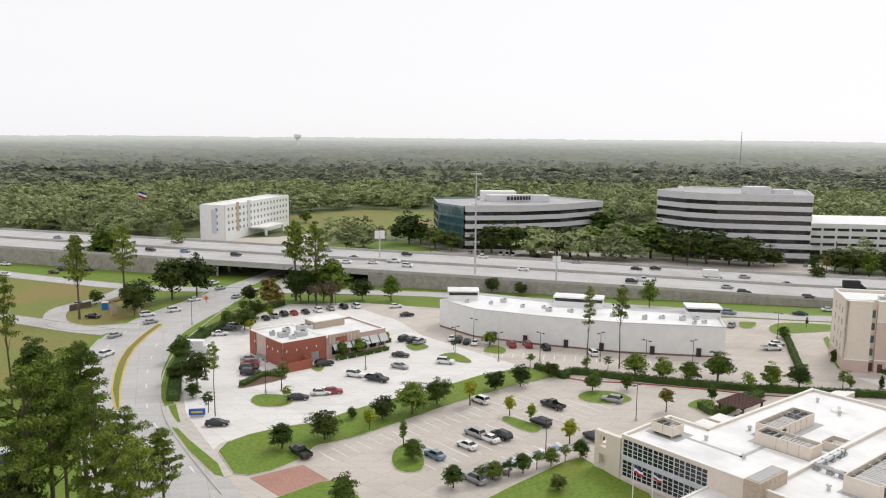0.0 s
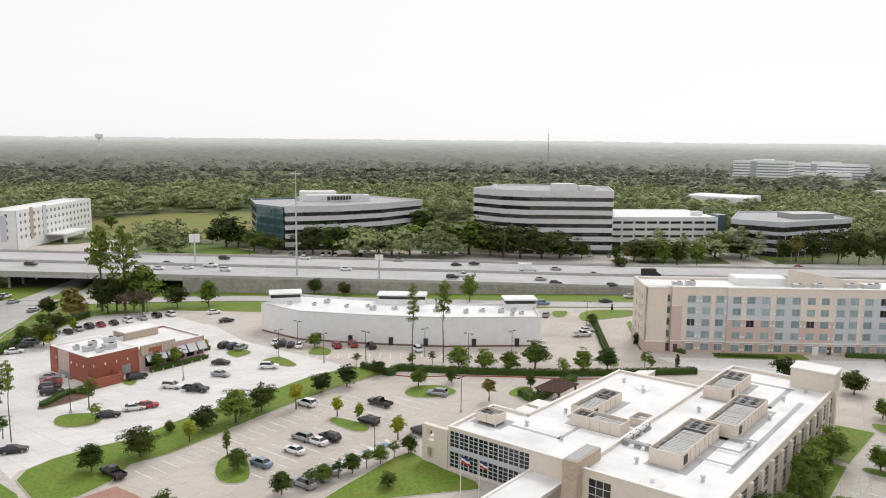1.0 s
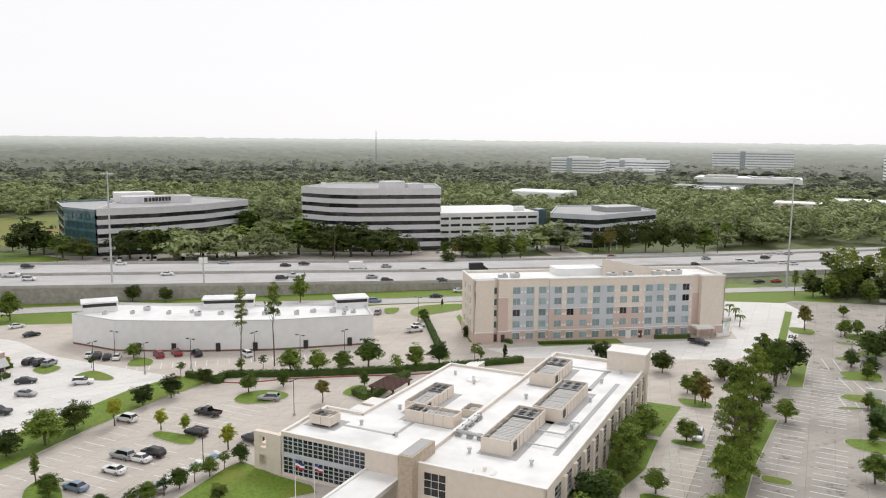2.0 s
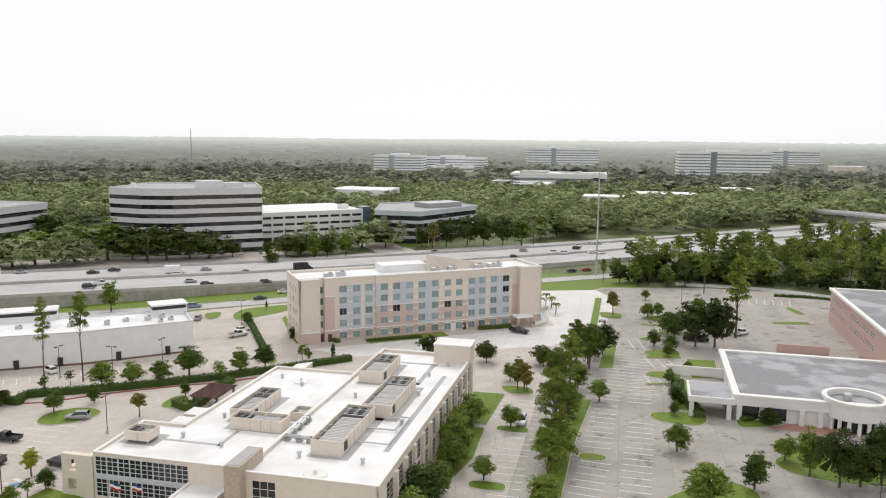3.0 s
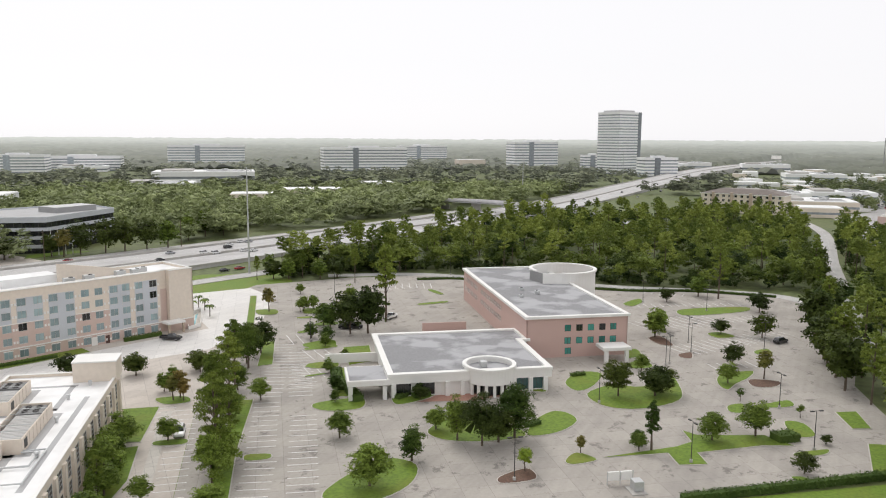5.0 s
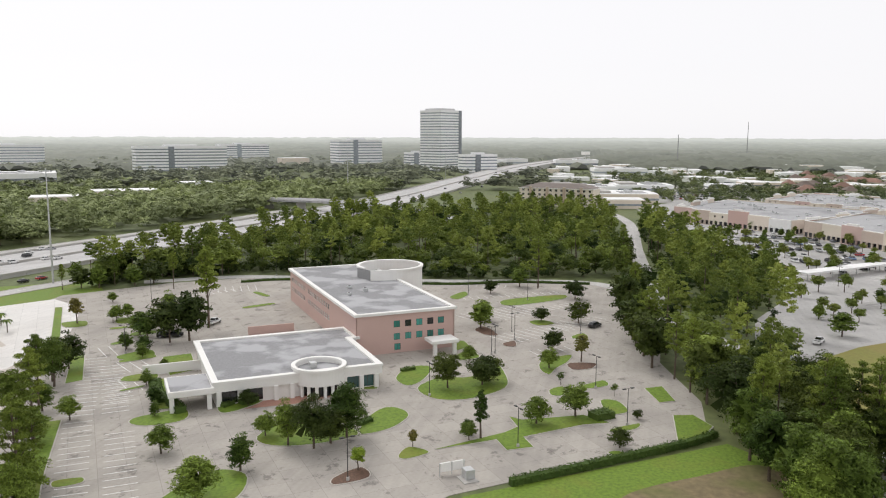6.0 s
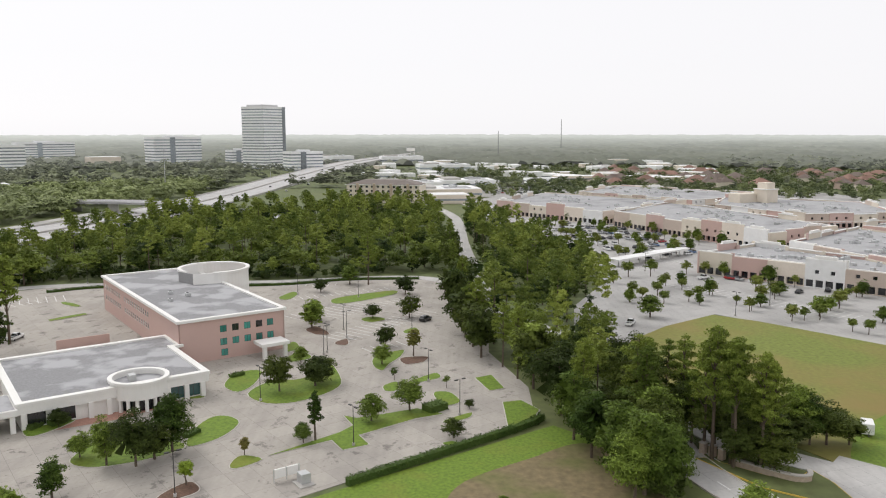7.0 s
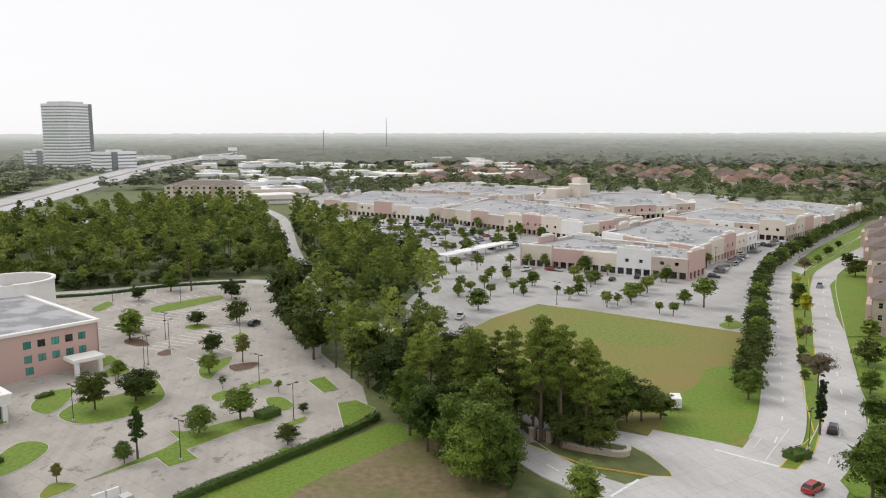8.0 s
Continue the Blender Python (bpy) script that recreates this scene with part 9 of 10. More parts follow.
# direction panel at the restaurant entrance
panel = thing("monument_sign", -49.5, 153.5, 0, 8, "low blue sign board by the lot entrance", "sign")
part("board", Geo().chamfer_box(0, 0, 0.5, 3.2, 0.35, 1.3, 0.05), surface("blue_sign_paint", (0.03, 0.12, 0.42)), panel)
part("stand", Geo().box(0, 0, 0, 2.6, 0.3, 0.5), CONCRETE, panel)
part("lettering_shape", Geo().box(0, -0.19, 0.95, 2.2, 0.04, 0.4), KERB_YELLOW, panel)
work = thing("warning_sign", -80, 262, 0, 20, "orange diamond road works sign", "sign")
part("panel", Geo().add([(-0.85, 0, 1.9), (0, 0, 1.05), (0.85, 0, 1.9), (0, 0, 2.75), (-0.85, 0.05, 1.9), (0, 0.05, 1.05), (0.85, 0.05, 1.9), (0, 0.05, 2.75)],
                        [(0, 1, 2, 3), (7, 6, 5, 4), (0, 4, 5, 1), (1, 5, 6, 2), (2, 6, 7, 3), (3, 7, 4, 0)]), surface("orange_sign", (0.75, 0.16, 0.02), spread=0.05), work)
part("stand", Geo().tube((0, 0.03, 0), (0, 0.03, 1.2), 0.04, 0.04), DARK_METAL, work)

# boulevard entrance wall and pillars
wallm = thing("entrance_wall", 0, 0, 0, 0, "curved pale stone entrance wall", "wall")
wl_line = smooth_line([(131.5, -42.5), (128, -46.5), (125.3, -50.3), (125.6, -52.6), (127.6, -53.2)], 1.0)
part("wall", Geo().ribbon(wl_line, -0.3, 0.3, 0, 1.1), TAN_STONE, wallm)
part("capstone", Geo().ribbon(wl_line, -0.42, 0.42, 1.1, 1.3), KERB, wallm)
for x, y in ((136.6, -38.8), (135.3, -40.0), (134.0, -41.2)):
    ob = thing("stone_pillar", x, y, 0, 40, "short square stone gate pillar", "pillar", "gate pillars")
    part("shaft", Geo().chamfer_box(0, 0, 0, 1.0, 1.0, 1.9, 0.06), TAN_STONE, ob)
    part("cap", Geo().chamfer_box(0, 0, 1.9, 1.2, 1.2, 0.2, 0.05), KERB, ob)

# utility cabinets by the hedge
util = thing("transformer_box", 122.3, 28.5, 0, 37, "grey transformer cabinet on a pad", "utility box")
part("pad", Geo().box(0, 0, 0, 3.2, 2.6, 0.2), CONCRETE, util)
part("cabinet", Geo().chamfer_box(0.3, -0.2, 0.2, 1.8, 1.6, 1.6, 0.06), LIGHT_METAL, util)
rack = thing("utility_rack", 123.6, 31.5, 0, 127, "white utility panels on steel posts", "utility box")
for x in (-2.2, 0, 2.2):
    part("post", Geo().box(x, 0, 0, 0.12, 0.12, 2.3), LIGHT_METAL, rack)
for x in (-1.1, 1.1):
    part("panel", Geo().chamfer_box(x, -0.15, 0.7, 1.9, 0.35, 1.5, 0.03), WHITE_TRIM, rack)

# pergola and pale store boxes in the clinic garden
perg = thing("pergola", 62, 157.5, 0, 39, "dark brown timber pergola", "pergola")
BROWN = surface("dark_brown_timber", (0.09, 0.045, 0.035), spread=0.2)
for x in (-3.6, 3.6):
    for y in (-2.6, 2.6):
        part("post", Geo().box(x, y, 0, 0.35, 0.35, 2.8), BROWN, perg)
for i in range(15):
    part("slat", Geo().box(-4.2 + 0.6 * i, 0, 2.95, 0.28, 6.4, 0.16), BROWN, perg)
for y in (-2.6, 2.6):
    part("beam", Geo().box(0, y, 2.78, 9.0, 0.25, 0.17), BROWN, perg)
for x, y, w in ((56, 152, 4), (52, 149, 3), (88, 168, 7)):
    ob = thing("garden_wall", x, y, 0, 39, "low beige garden wall with pale cap", "wall", "garden walls")
    part("wall", Geo().box(0, 0, 0, w, 3.0, 1.3), BEIGE, ob)
    part("cap", Geo().box(0, 0, 1.3, w + 0.2, 3.2, 0.12), WHITE_TRIM, ob)

# hotel garden: palms round a small pale pool terrace, lawn along the front
def palm(x, y, h):
    ob = thing("palm_tree", x, y, 0, 0, "small palm with arching green fronds", "tree", "hotel palms")
    part("trunk", Geo().sweep([(0, 0, -0.1), (0.1, 0, h * 0.4), (0.05, 0.08, h * 0.8)], 0.16, 7), BARK, ob)
    r = random.Random(int(x * 10))
    for k in range(11):
        a, up = radians(33 * k + r.uniform(-8, 8)), r.uniform(0.5, 1.3)
        d, n = Vector((math.cos(a), math.sin(a), 0)), Vector((-math.sin(a), math.cos(a), 0))
        vs, fs = [], []
        for i in range(6):
            t = i / 5
            c = Vector((0.05, 0.08, h * 0.8)) + d * (1.9 * t) + Vector((0, 0, up * t * 1.3 - 1.9 * t * t))
            w = 0.32 * math.sin(math.pi * (0.12 + 0.83 * t))
            vs += [tuple(c - n * w - Vector((0, 0, w * 0.5))), tuple(c), tuple(c + n * w - Vector((0, 0, w * 0.5)))]
        for i in range(5):
            fs += [(i * 3, i * 3 + 1, i * 3 + 4, i * 3 + 3), (i * 3 + 1, i * 3 + 2, i * 3 + 5, i * 3 + 4)]
        part("frond", Geo().add(vs, fs), LEAF, ob)


for x, y in [(185.3, 184.1), (189.9, 183.6), (192.0, 188.3), (183.8, 175.7)]:
    palm(x, y, 4.6)
pool = thing("pool_terrace", 0, 0, 0, 0, "pale pool terrace with low white wall", "pool")
pool_line = [(167.6, 168.6), (182.0, 182.2), (187.6, 182.9), (172.2, 168.5)]
part("terrace", Geo().prism(pool_line, -0.1, 0.16), WALK, pool)
part("water", Geo().prism(inset(pool_line, 1.6), 0.1, 0.18), glass_mat("pool_water", (0.25, 0.5, 0.55)), pool, "pale blue water")
for i in range(4):
    part("terrace_wall", Geo().wall(pool_line[i], pool_line[(i + 1) % 4], 0.16, 1.2, (), 0.15), WHITE_TRIM, pool)
hl = [tuple((pose(HP.x, HP.y, 0, 0, 0, HT_) @ Vector((x, y, 0)))[:2]) for x, y in ((17, -6.6), (41, -6.6), (41, -1.2), (17, -1.2))]
lawn("hotel_front_lawn", hl, GRASS, "narrow green lawn along the hotel front")
# vents and pipes on the clinic roof
for k, (x, y) in enumerate(((8, 5), (25, 4), (40, 5), (52, 6), (56, 14), (8, 15), (36, 16), (60, 4))):
    part("roof_vent", Geo().cone(x, y, RZ, RZ + 0.7, 0.28, 0.24, 10).cone(x, y, RZ + 0.7, RZ + 0.95, 0.42, 0.3, 10), LIGHT_METAL, clinic)
for k, (x, y) in enumerate(((12, 30), (14, 38), (24, 36), (36, 36), (44, 30), (48, 36))):
    part("roof_vent", Geo().cone(x, y, WRZ, WRZ + 0.6, 0.28, 0.24, 10).cone(x, y, WRZ + 0.6, WRZ + 0.85, 0.42, 0.3, 10), LIGHT_METAL, clinic)
part("roof_pipe", Geo().sweep([(26.5, 6.5, RZ + 0.4), (26.5, 4.0, RZ + 0.4), (21, 4.0, RZ + 0.4), (21, 8.6, RZ + 0.4)], 0.16, 8), LIGHT_METAL, clinic)
part("roof_pipe", Geo().sweep([(27.2, 7.0, RZ + 0.4), (27.2, 3.2, RZ + 0.4), (15, 3.2, RZ + 0.4), (15, 8.6, RZ + 0.4)], 0.12, 8), LIGHT_METAL, clinic)
part("roof_walkway", Geo().box(33, 3.0, RZ, 40, 0.9, 0.03), GREY_PAD, clinic)

# power poles beyond the freeway
for x, y, h in ((297, 301, 14), (168, 334, 14), (110, 350, 14), (52, 364, 14), (-6, 377, 14), (232, 318, 14)):
    ob = thing("power_pole", x, y, 0, -14, "wooden power pole with cross arm", "power pole", "power poles")
    part("pole", Geo().cone(0, 0, 0, h, 0.2, 0.13, 8), BARK, ob)
    part("cross_arm", Geo().box(0, 0, h - 1.2, 0.15, 2.4, 0.15), BARK, ob)
wires = thing("power_lines", 0, 0, 0, 0, "thin dark overhead power lines", "cable")
pp = [(-6, 377), (52, 364), (110, 350), (168, 334), (232, 318), (297, 301)]
for z in (13.2, 11.8, 10.4):
    for (xa, ya), (xb, yb) in zip(pp, pp[1:]):
        g = Geo().sweep([(xa + (xb - xa) * k / 8, ya + (yb - ya) * k / 8, z - 5.6 * (k / 8) * (1 - k / 8)) for k in range(9)], 0.03)
        part("wire", g, DARK_METAL, wires)
# pale poles before the low office
for i in range(4):
    ob = thing("flag_mast", 244 + 3.0 * i, 329 - 1.0 * i, 0, 0, "bare pale flag mast on the grass", "pole", "bare masts")
    part("mast", Geo().cone(0, 0, 0, 13, 0.18, 0.1, 8), WHITE_TRIM, ob)
    part("foot", Geo().cone(0, 0, 0, 0.4, 0.35, 0.3, 8), CONCRETE, ob)
sheet("office_lawn", [(232, 332), (262, 326), (262, 334), (240, 341)], 0.05, GRASS, "bright lawn before the low office", "lawn")
sheet("office_forecourt", [(212, 322), (232, 318), (238, 352), (222, 360)], 0.04, LOT, "pale forecourt drive of the offices", "pavement")
sheet("bank_forecourt", [(-30, 372), (20, 362), (100, 348), (170, 332), (175, 355), (120, 372), (60, 395), (5, 402), (-25, 420)], 0.04, LOT, "pale office parking apron", "pavement")
sheet("far_field", [(-96, 470), (-50, 445), (0, 470), (15, 520), (0, 600), (-60, 610), (-110, 560)], 0.05, GRASS_DRY, "wide grass field beside the white hotel", "field")
sheet("hotel_apron", [(-175, 405), (-110, 392), (-60, 412), (-75, 460), (-95, 440), (-150, 430), (-172, 428)], 0.04, LOT, "pale forecourt of the white hotel", "pavement")
sheet("cut_lawn", [(-60, 402), (-20, 386), (0, 392), (-20, 425), (-50, 430)], 0.045, GRASS, "green lawn beyond the freeway", "lawn")
# paths and brick paving
sheet("clinic_path", [(115.3, 121.5), (114.0, 123.1), (74.4, 89.2), (75.7, 87.7)], 0.09, WALK, "pale concrete path beside the clinic", "path")
sheet("entry_paving", [(-32, 125), (-24, 130.5), (-15.5, 121), (-24, 116.5)], 0.07, BRICK_PAVING, "red-brown brick paving at the lot entrance", "pavement")
sheet("porch_paving", [(148, 88), (158, 76), (165, 67), (160, 62), (150, 70), (143, 81)], 0.07, BRICK_PAVING, "red-brown brick paving before the entrance", "pavement")
sheet("corner_path", [(-53, 150), (-50.5, 152), (-35, 126), (-37.5, 124)], 0.1, WALK, "pale concrete walk along the street", "path")
whole("painted_kerb", Geo().ribbon(smooth_line([(24, 186.5), (33, 180), (45, 178), (60, 174), (72, 170), (90, 168.5)], 2), -0.2, 0.2, 0, 0.2), KERB_RED, "red painted fire lane kerb", "kerb", kind="structure")

# ---- vehicles: plan place, height of the road, heading, body, colour ----
CAR_GROUPS = []
CAR_GROUPS.append("6.4,144.6,0,131,s,g 4.7,138.7,0,131,c,w 9.0,142.1,0,131,c,w 11.4,143.6,0,131,s,k -1.2,134.2,0,131,c,b 23.5,160.9,0,131,t,k 19.7,150.6,0,131,s,k 8.3,163.8,0,131,s,w 36.9,164.9,0,150,s,g 28.8,143.1,0,120,s,k 5.6,124.3,0,131,s,g 8.2,126.8,0,131,s,g 9.9,128.9,0,131,c,g -25.2,134.7,0,128,t,k")
CAR_GROUPS.append("-26.8,168.1,0,12,c,w -24.3,169.0,0,12,c,r -31.1,164.6,0,12,c,k -20.6,181.6,0,-20,s,w -15.2,178.2,0,-25,t,k -10.4,188.8,0,-30,c,g -10.8,198.9,0,-10,c,k 0.8,193.1,0,-10,s,w -29.3,190.2,0,30,s,k -10.6,215.6,0,60,s,k -8.3,213.8,0,60,s,k -6.2,212.1,0,60,s,g -47.7,190.2,0,5,c,r -46.9,185.9,0,5,s,k -45.7,182.2,0,5,s,k -48.8,194.1,0,5,c,g -60.1,184.1,0,0,c,k -63.5,219.5,0,15,c,w -62.5,224.9,0,15,c,k -61.6,228.3,0,15,s,g -60.2,231.2,0,15,s,w -58.9,234.1,0,15,c,k -44.1,148.8,0,8,c,k")
CAR_GROUPS.append("-54.9,239.5,0,120,c,k -52.8,242.7,0,120,c,g -50.4,245.2,0,120,s,k -47.5,246.9,0,120,c,r -44.2,248.7,0,120,c,k -40.6,251.3,0,120,s,w -36.8,254.0,0,120,c,g -32.9,256.7,0,120,s,k -28.8,257.7,0,120,s,w 18.9,209.9,0,100,s,r 23.3,210.0,0,100,s,r 27.9,207.3,0,100,s,k 39.6,202.1,0,100,s,w 2.8,216.6,0,80,c,w 4.6,214.8,0,80,s,k 6.8,213.1,0,80,c,k 9.1,212.0,0,80,c,w 88.2,235.0,0,60,s,g 89.6,208.6,0,3,t,w 92.9,213.4,0,3,c,w -15.7,258.3,0,20,c,w -11.3,245.8,0,20,c,k")
CAR_GROUPS.append("-86.5,197.7,0,75,s,w -92.2,216.6,0,70,c,g -92.8,242.8,0,30,s,w -88.2,233.1,0,50,c,g -86.6,249.5,0,40,s,w -108.6,239.9,0,0,c,k -121.1,257.6,0,20,c,g -82.2,286.8,0,60,c,g -87.6,296.8,0,60,s,w -72.1,271.8,0,60,c,g -85.3,266.4,0,45,c,w -71.4,285.2,0,70,s,r -38.5,297.8,0,10,c,k")
CAR_GROUPS.append("-175.7,312.2,6,-17,c,w -164.7,382.0,6,-17,c,k -127.3,340.2,6,-16,s,k -87.3,329.3,6,-15,s,k -111.5,337.7,6,-15,c,b -51.1,346.3,6,-14,c,g -37.0,327.3,6,-14,c,k -39.0,315.2,6,-14,c,w -28.3,315.8,6,-14,c,w -20.1,319.1,6,-14,t,w -14.1,309.4,6,-14,s,w -186.2,378.4,6,-17,c,g -178.5,378.9,6,-17,s,g -15.6,338.2,6,-13,s,k")
CAR_GROUPS.append("31.7,307.1,4.5,-12,c,w 17.4,336.9,4.5,-12,c,w 75.1,291.7,4.5,-12,t,w 69.7,286.7,4.5,-12,s,k 86.8,318.1,4.5,-12,c,k 105.7,272.0,4.5,-11,s,k 118.3,304.9,4.5,-11,c,g 129.7,291.8,4.5,-11,c,k 129.0,258.3,4.5,-11,c,w 56.4,329.6,4.5,-12,c,g")
CAR_GROUPS.append("-159.3,318.3,0.5,-15,c,k -158.7,325.3,0.5,-15,s,k -147.9,324.4,0.5,-15,c,k -189.2,337.0,0.5,-15,c,w")
CAR_GROUPS.append("23.5,341.5,4,-12,c,k 78.7,316.8,4,-12,c,k 108.5,312.2,4,-12,c,k 103.3,281.7,4,-11,c,g 126.1,266.7,4,-11,s,k 126.1,325.9,4,-11,c,g")
CAR_GROUPS.append("278.9,268.3,1,-9,s,w 257.0,227.8,1,-10,c,r 270.3,281.1,1,-9,c,g 294.6,258.1,1,-9,c,w 322.2,278.8,1,-9,c,g 252.0,268.6,1,-10,c,k 308.0,279.1,1,-9,c,w")
CAR_GROUPS.append("93.6,252.6,0,-10,s,b 116.7,252.0,0,-12,c,k 32.9,436.2,0,-12,c,g 187.5,351.7,0,-60,c,r")
CAR_GROUPS.append("281.3,263.4,0.8,-9,s,w 299.4,272.5,0.8,-9,s,k 319.9,282.1,0.8,-9,c,w 249.7,229.6,0.8,-9,c,k 297.4,254.4,0.8,-9,c,w")
CAR_GROUPS.append("106.4,110.5,0,-140,s,w 208.3,124.8,0,0,t,w 190.7,129.5,0,-60,s,k 192.0,127.5,0,-60,s,k 157.1,164.7,0,-70,t,k 235.9,307.2,0,-20,c,r")
CAR_GROUPS.append("233.4,14.9,0,-30,s,k 230.2,-45.1,0,-25,t,w 304.7,-87.9,0,-50,t,w 279.9,-106.7,0,-40,s,k 278.6,-113.5,0,-40,c,k 281.1,-124.6,0,-30,s,k 252.0,-181.0,0,-40,t,g 128.8,-94.3,0,-40,s,k 107.6,-75.0,0,-60,s,r 300.8,-176.9,0,-50,s,g 310.5,-180.1,0,-50,c,w 325.3,-194.3,0,-50,s,w 338.3,-208.0,0,-50,s,k 350.8,-221.8,0,-50,s,k 362.3,-236.0,0,-50,c,w 380.6,-255.8,0,-50,s,k 392.6,-269.0,0,-50,c,w 407.7,-284.9,0,-50,s,k 424.1,-302.1,0,-50,c,r 439.2,-318.7,0,-50,s,k 349.6,-218.0,0,-50,s,w")
CAR_GROUPS.append("377.2,-41.9,0,-60,c,k 367.0,-46.5,0,-60,s,k 378.7,-53.0,0,-60,s,g 361.5,-56.3,0,-60,c,r 382.2,-64.8,0,-60,s,w 371.3,-71.1,0,-60,c,k 385.3,-79.6,0,-60,s,k 391.9,-88.4,0,-60,c,g 404.4,-58.4,0,-60,c,w 418.4,-68.2,0,-60,s,k 423.6,-78.4,0,-60,c,g 436.4,-52.2,0,-60,s,w 452.7,-62.5,0,-60,c,k 457.2,-81.6,0,-60,s,k 428.3,-92.1,0,-60,c,w 407.9,-97.3,0,-60,s,r 395.5,-102.7,0,-60,c,k 443.0,-110.4,0,-60,s,w 463.7,-107.0,0,-60,c,k 419.8,-38.0,0,-60,s,k 455.6,-48.1,0,-60,c,w 365.7,-98.9,0,-60,s,w 364.0,-88.7,0,-60,c,k 477.9,-37.0,0,-60,c,g 510.6,-32.5,0,-60,s,w 518.6,-44.1,0,-60,c,k 492.0,-59.3,0,-60,s,g 480.3,-70.0,0,-60,c,w")
CAR_GROUPS.append("587.1,163.9,0,0,c,w 684.9,173.3,0,0,c,k 756.7,176.7,0,0,s,w 870.9,177.9,0,0,c,w 616.3,186.9,0,0,s,k 914.8,166.1,0,0,c,k")
CAR_GROUPS.append("800.2,202.8,0,0,c,k 979.7,211.3,0,0,c,w 851.0,174.4,0,0,s,k 627.8,197.7,0,0,c,w 698.7,211.7,0,0,c,w 1096.4,203.9,0,0,s,k")


def car_paint(name, colour, rough=0.25, metal=0.0):
    return surface(name, colour, rough=rough, spread=0.05, grain=2.0, stain=0.08, metal=metal, spec=0.6)


CAR_PAINT = {"w": car_paint("white_car_paint", (0.78, 0.78, 0.77)), "k": car_paint("black_car_paint", (0.018, 0.018, 0.02)), "g": car_paint("silver_car_paint", (0.36, 0.37, 0.385), 0.3, 0.4),
             "r": car_paint("red_car_paint", (0.34, 0.025, 0.03)), "b": car_paint("blue_grey_car_paint", (0.22, 0.30, 0.40), 0.3, 0.3)}
COLOUR_WORD = {"w": "white", "k": "black", "g": "silver grey", "r": "dark red", "b": "pale blue"}
CAR_GLASS = glass_mat("car_glass", (0.012, 0.014, 0.016), rough=0.05, spec=0.9)
TYRE = surface("tyre_rubber", (0.02, 0.02, 0.02), rough=0.9)
RIM = surface("alloy_rim", (0.45, 0.45, 0.46), rough=0.35, metal=0.8)
HEADLIGHT = surface("headlight_lens", (0.7, 0.7, 0.68), rough=0.1, spec=0.8)
TAILLIGHT = surface("tail_light_lens", (0.35, 0.01, 0.01), rough=0.15, spec=0.8)
BED = surface("black_bed_liner", (0.03, 0.03, 0.03))


def loft(stations, c=0.14):
    """Body from cross sections (x, half width, bottom, top) with eased corners."""
    g = Geo()
    vs, fs = [], []
    for x, w, a, b in stations:
        e = min(c, (b - a) * 0.3)
        for y, z in ((-w + e, a), (w - e, a), (w, a + e), (w, b - e * 1.6), (w - e * 0.8, b), (-w + e * 0.8, b), (-w, b - e * 1.6), (-w, a + e)):
            vs.append((x, y, z))
    n = len(stations)
    for i in range(n - 1):
        for k in range(8):
            j = (k + 1) % 8
            fs.append((i * 8 + k, i * 8 + 8 + k, i * 8 + 8 + j, i * 8 + j))
    fs += [tuple(range(8)), tuple(range(n * 8 - 1, n * 8 - 9, -1))]
    return g.add(vs, fs)


def cabin(x0, x1, rake0, rake1, w, z0, z1, tuck=0.22):
    """Glasshouse between the belt line and the roof."""
    lo = [(x0, -w), (x1, -w), (x1, w), (x0, w)]
    hi = [(x0 + rake0, -w + tuck), (x1 - rake1, -w + tuck), (x1 - rake1, w - tuck), (x0 + rake0, w - tuck)]
    g = Geo().add([(*p, z0) for p in lo] + [(*p, z1) for p in hi], [(0, 1, 5, 4), (1, 2, 6, 5), (2, 3, 7, 6), (3, 0, 4, 7), (4, 5, 6, 7)])
    r = [(x + (0.06 if i in (0, 3) else -0.06), y) for i, (x, y) in enumerate(hi)]
    roof = Geo().add([(*p, z1 - 0.02) for p in hi] + [(*p, z1 + 0.05) for p in inset(hi, 0.1)], [(0, 1, 5, 4), (1, 2, 6, 5), (2, 3, 7, 6), (3, 0, 4, 7), (4, 5, 6, 7)])
    for i in range(4):
        for k in (i - 1, (i + 1) % 4):
            # a corner post, joined to the roof at its corner
            a, b, c, e = Vector(lo[i]), Vector(lo[k]), Vector(hi[i]), Vector(hi[k])
            out = Vector((0.0, 0.015 if a.y > 0 else -0.015))
            n = len(roof.v)
            roof.v += [(*(a + out), z0), (*(a.lerp(b, 0.12 / (b - a).length) + out), z0), (*(c.lerp(e, 0.12 / (e - c).length) + out), z1 - 0.02)]
            roof.f.append((i, n, n + 1, n + 2))
            roof.m.append(0)
    return g, roof


def wheel_mesh():
    g = Geo()
    n = 10
    for r0, y0, r1, y1, mi in ((0.33, -0.11, 0.33, 0.11, 0), (0.33, 0.11, 0.22, 0.12, 0), (0.22, 0.12, 0.06, 0.10, 1), (0.33, -0.11, 0.22, -0.12, 0), (0.22, -0.12, 0.06, -0.10, 1)):
        vs = [(r * math.cos(2 * math.pi * i / n), y, r * math.sin(2 * math.pi * i / n)) for r, y in ((r0, y0), (r1, y1)) for i in range(n)]
        g.add(vs, [(i, (i + 1) % n, n + (i + 1) % n, n + i) for i in range(n)], mi)
    return g.mesh("wheel", TYRE, RIM)


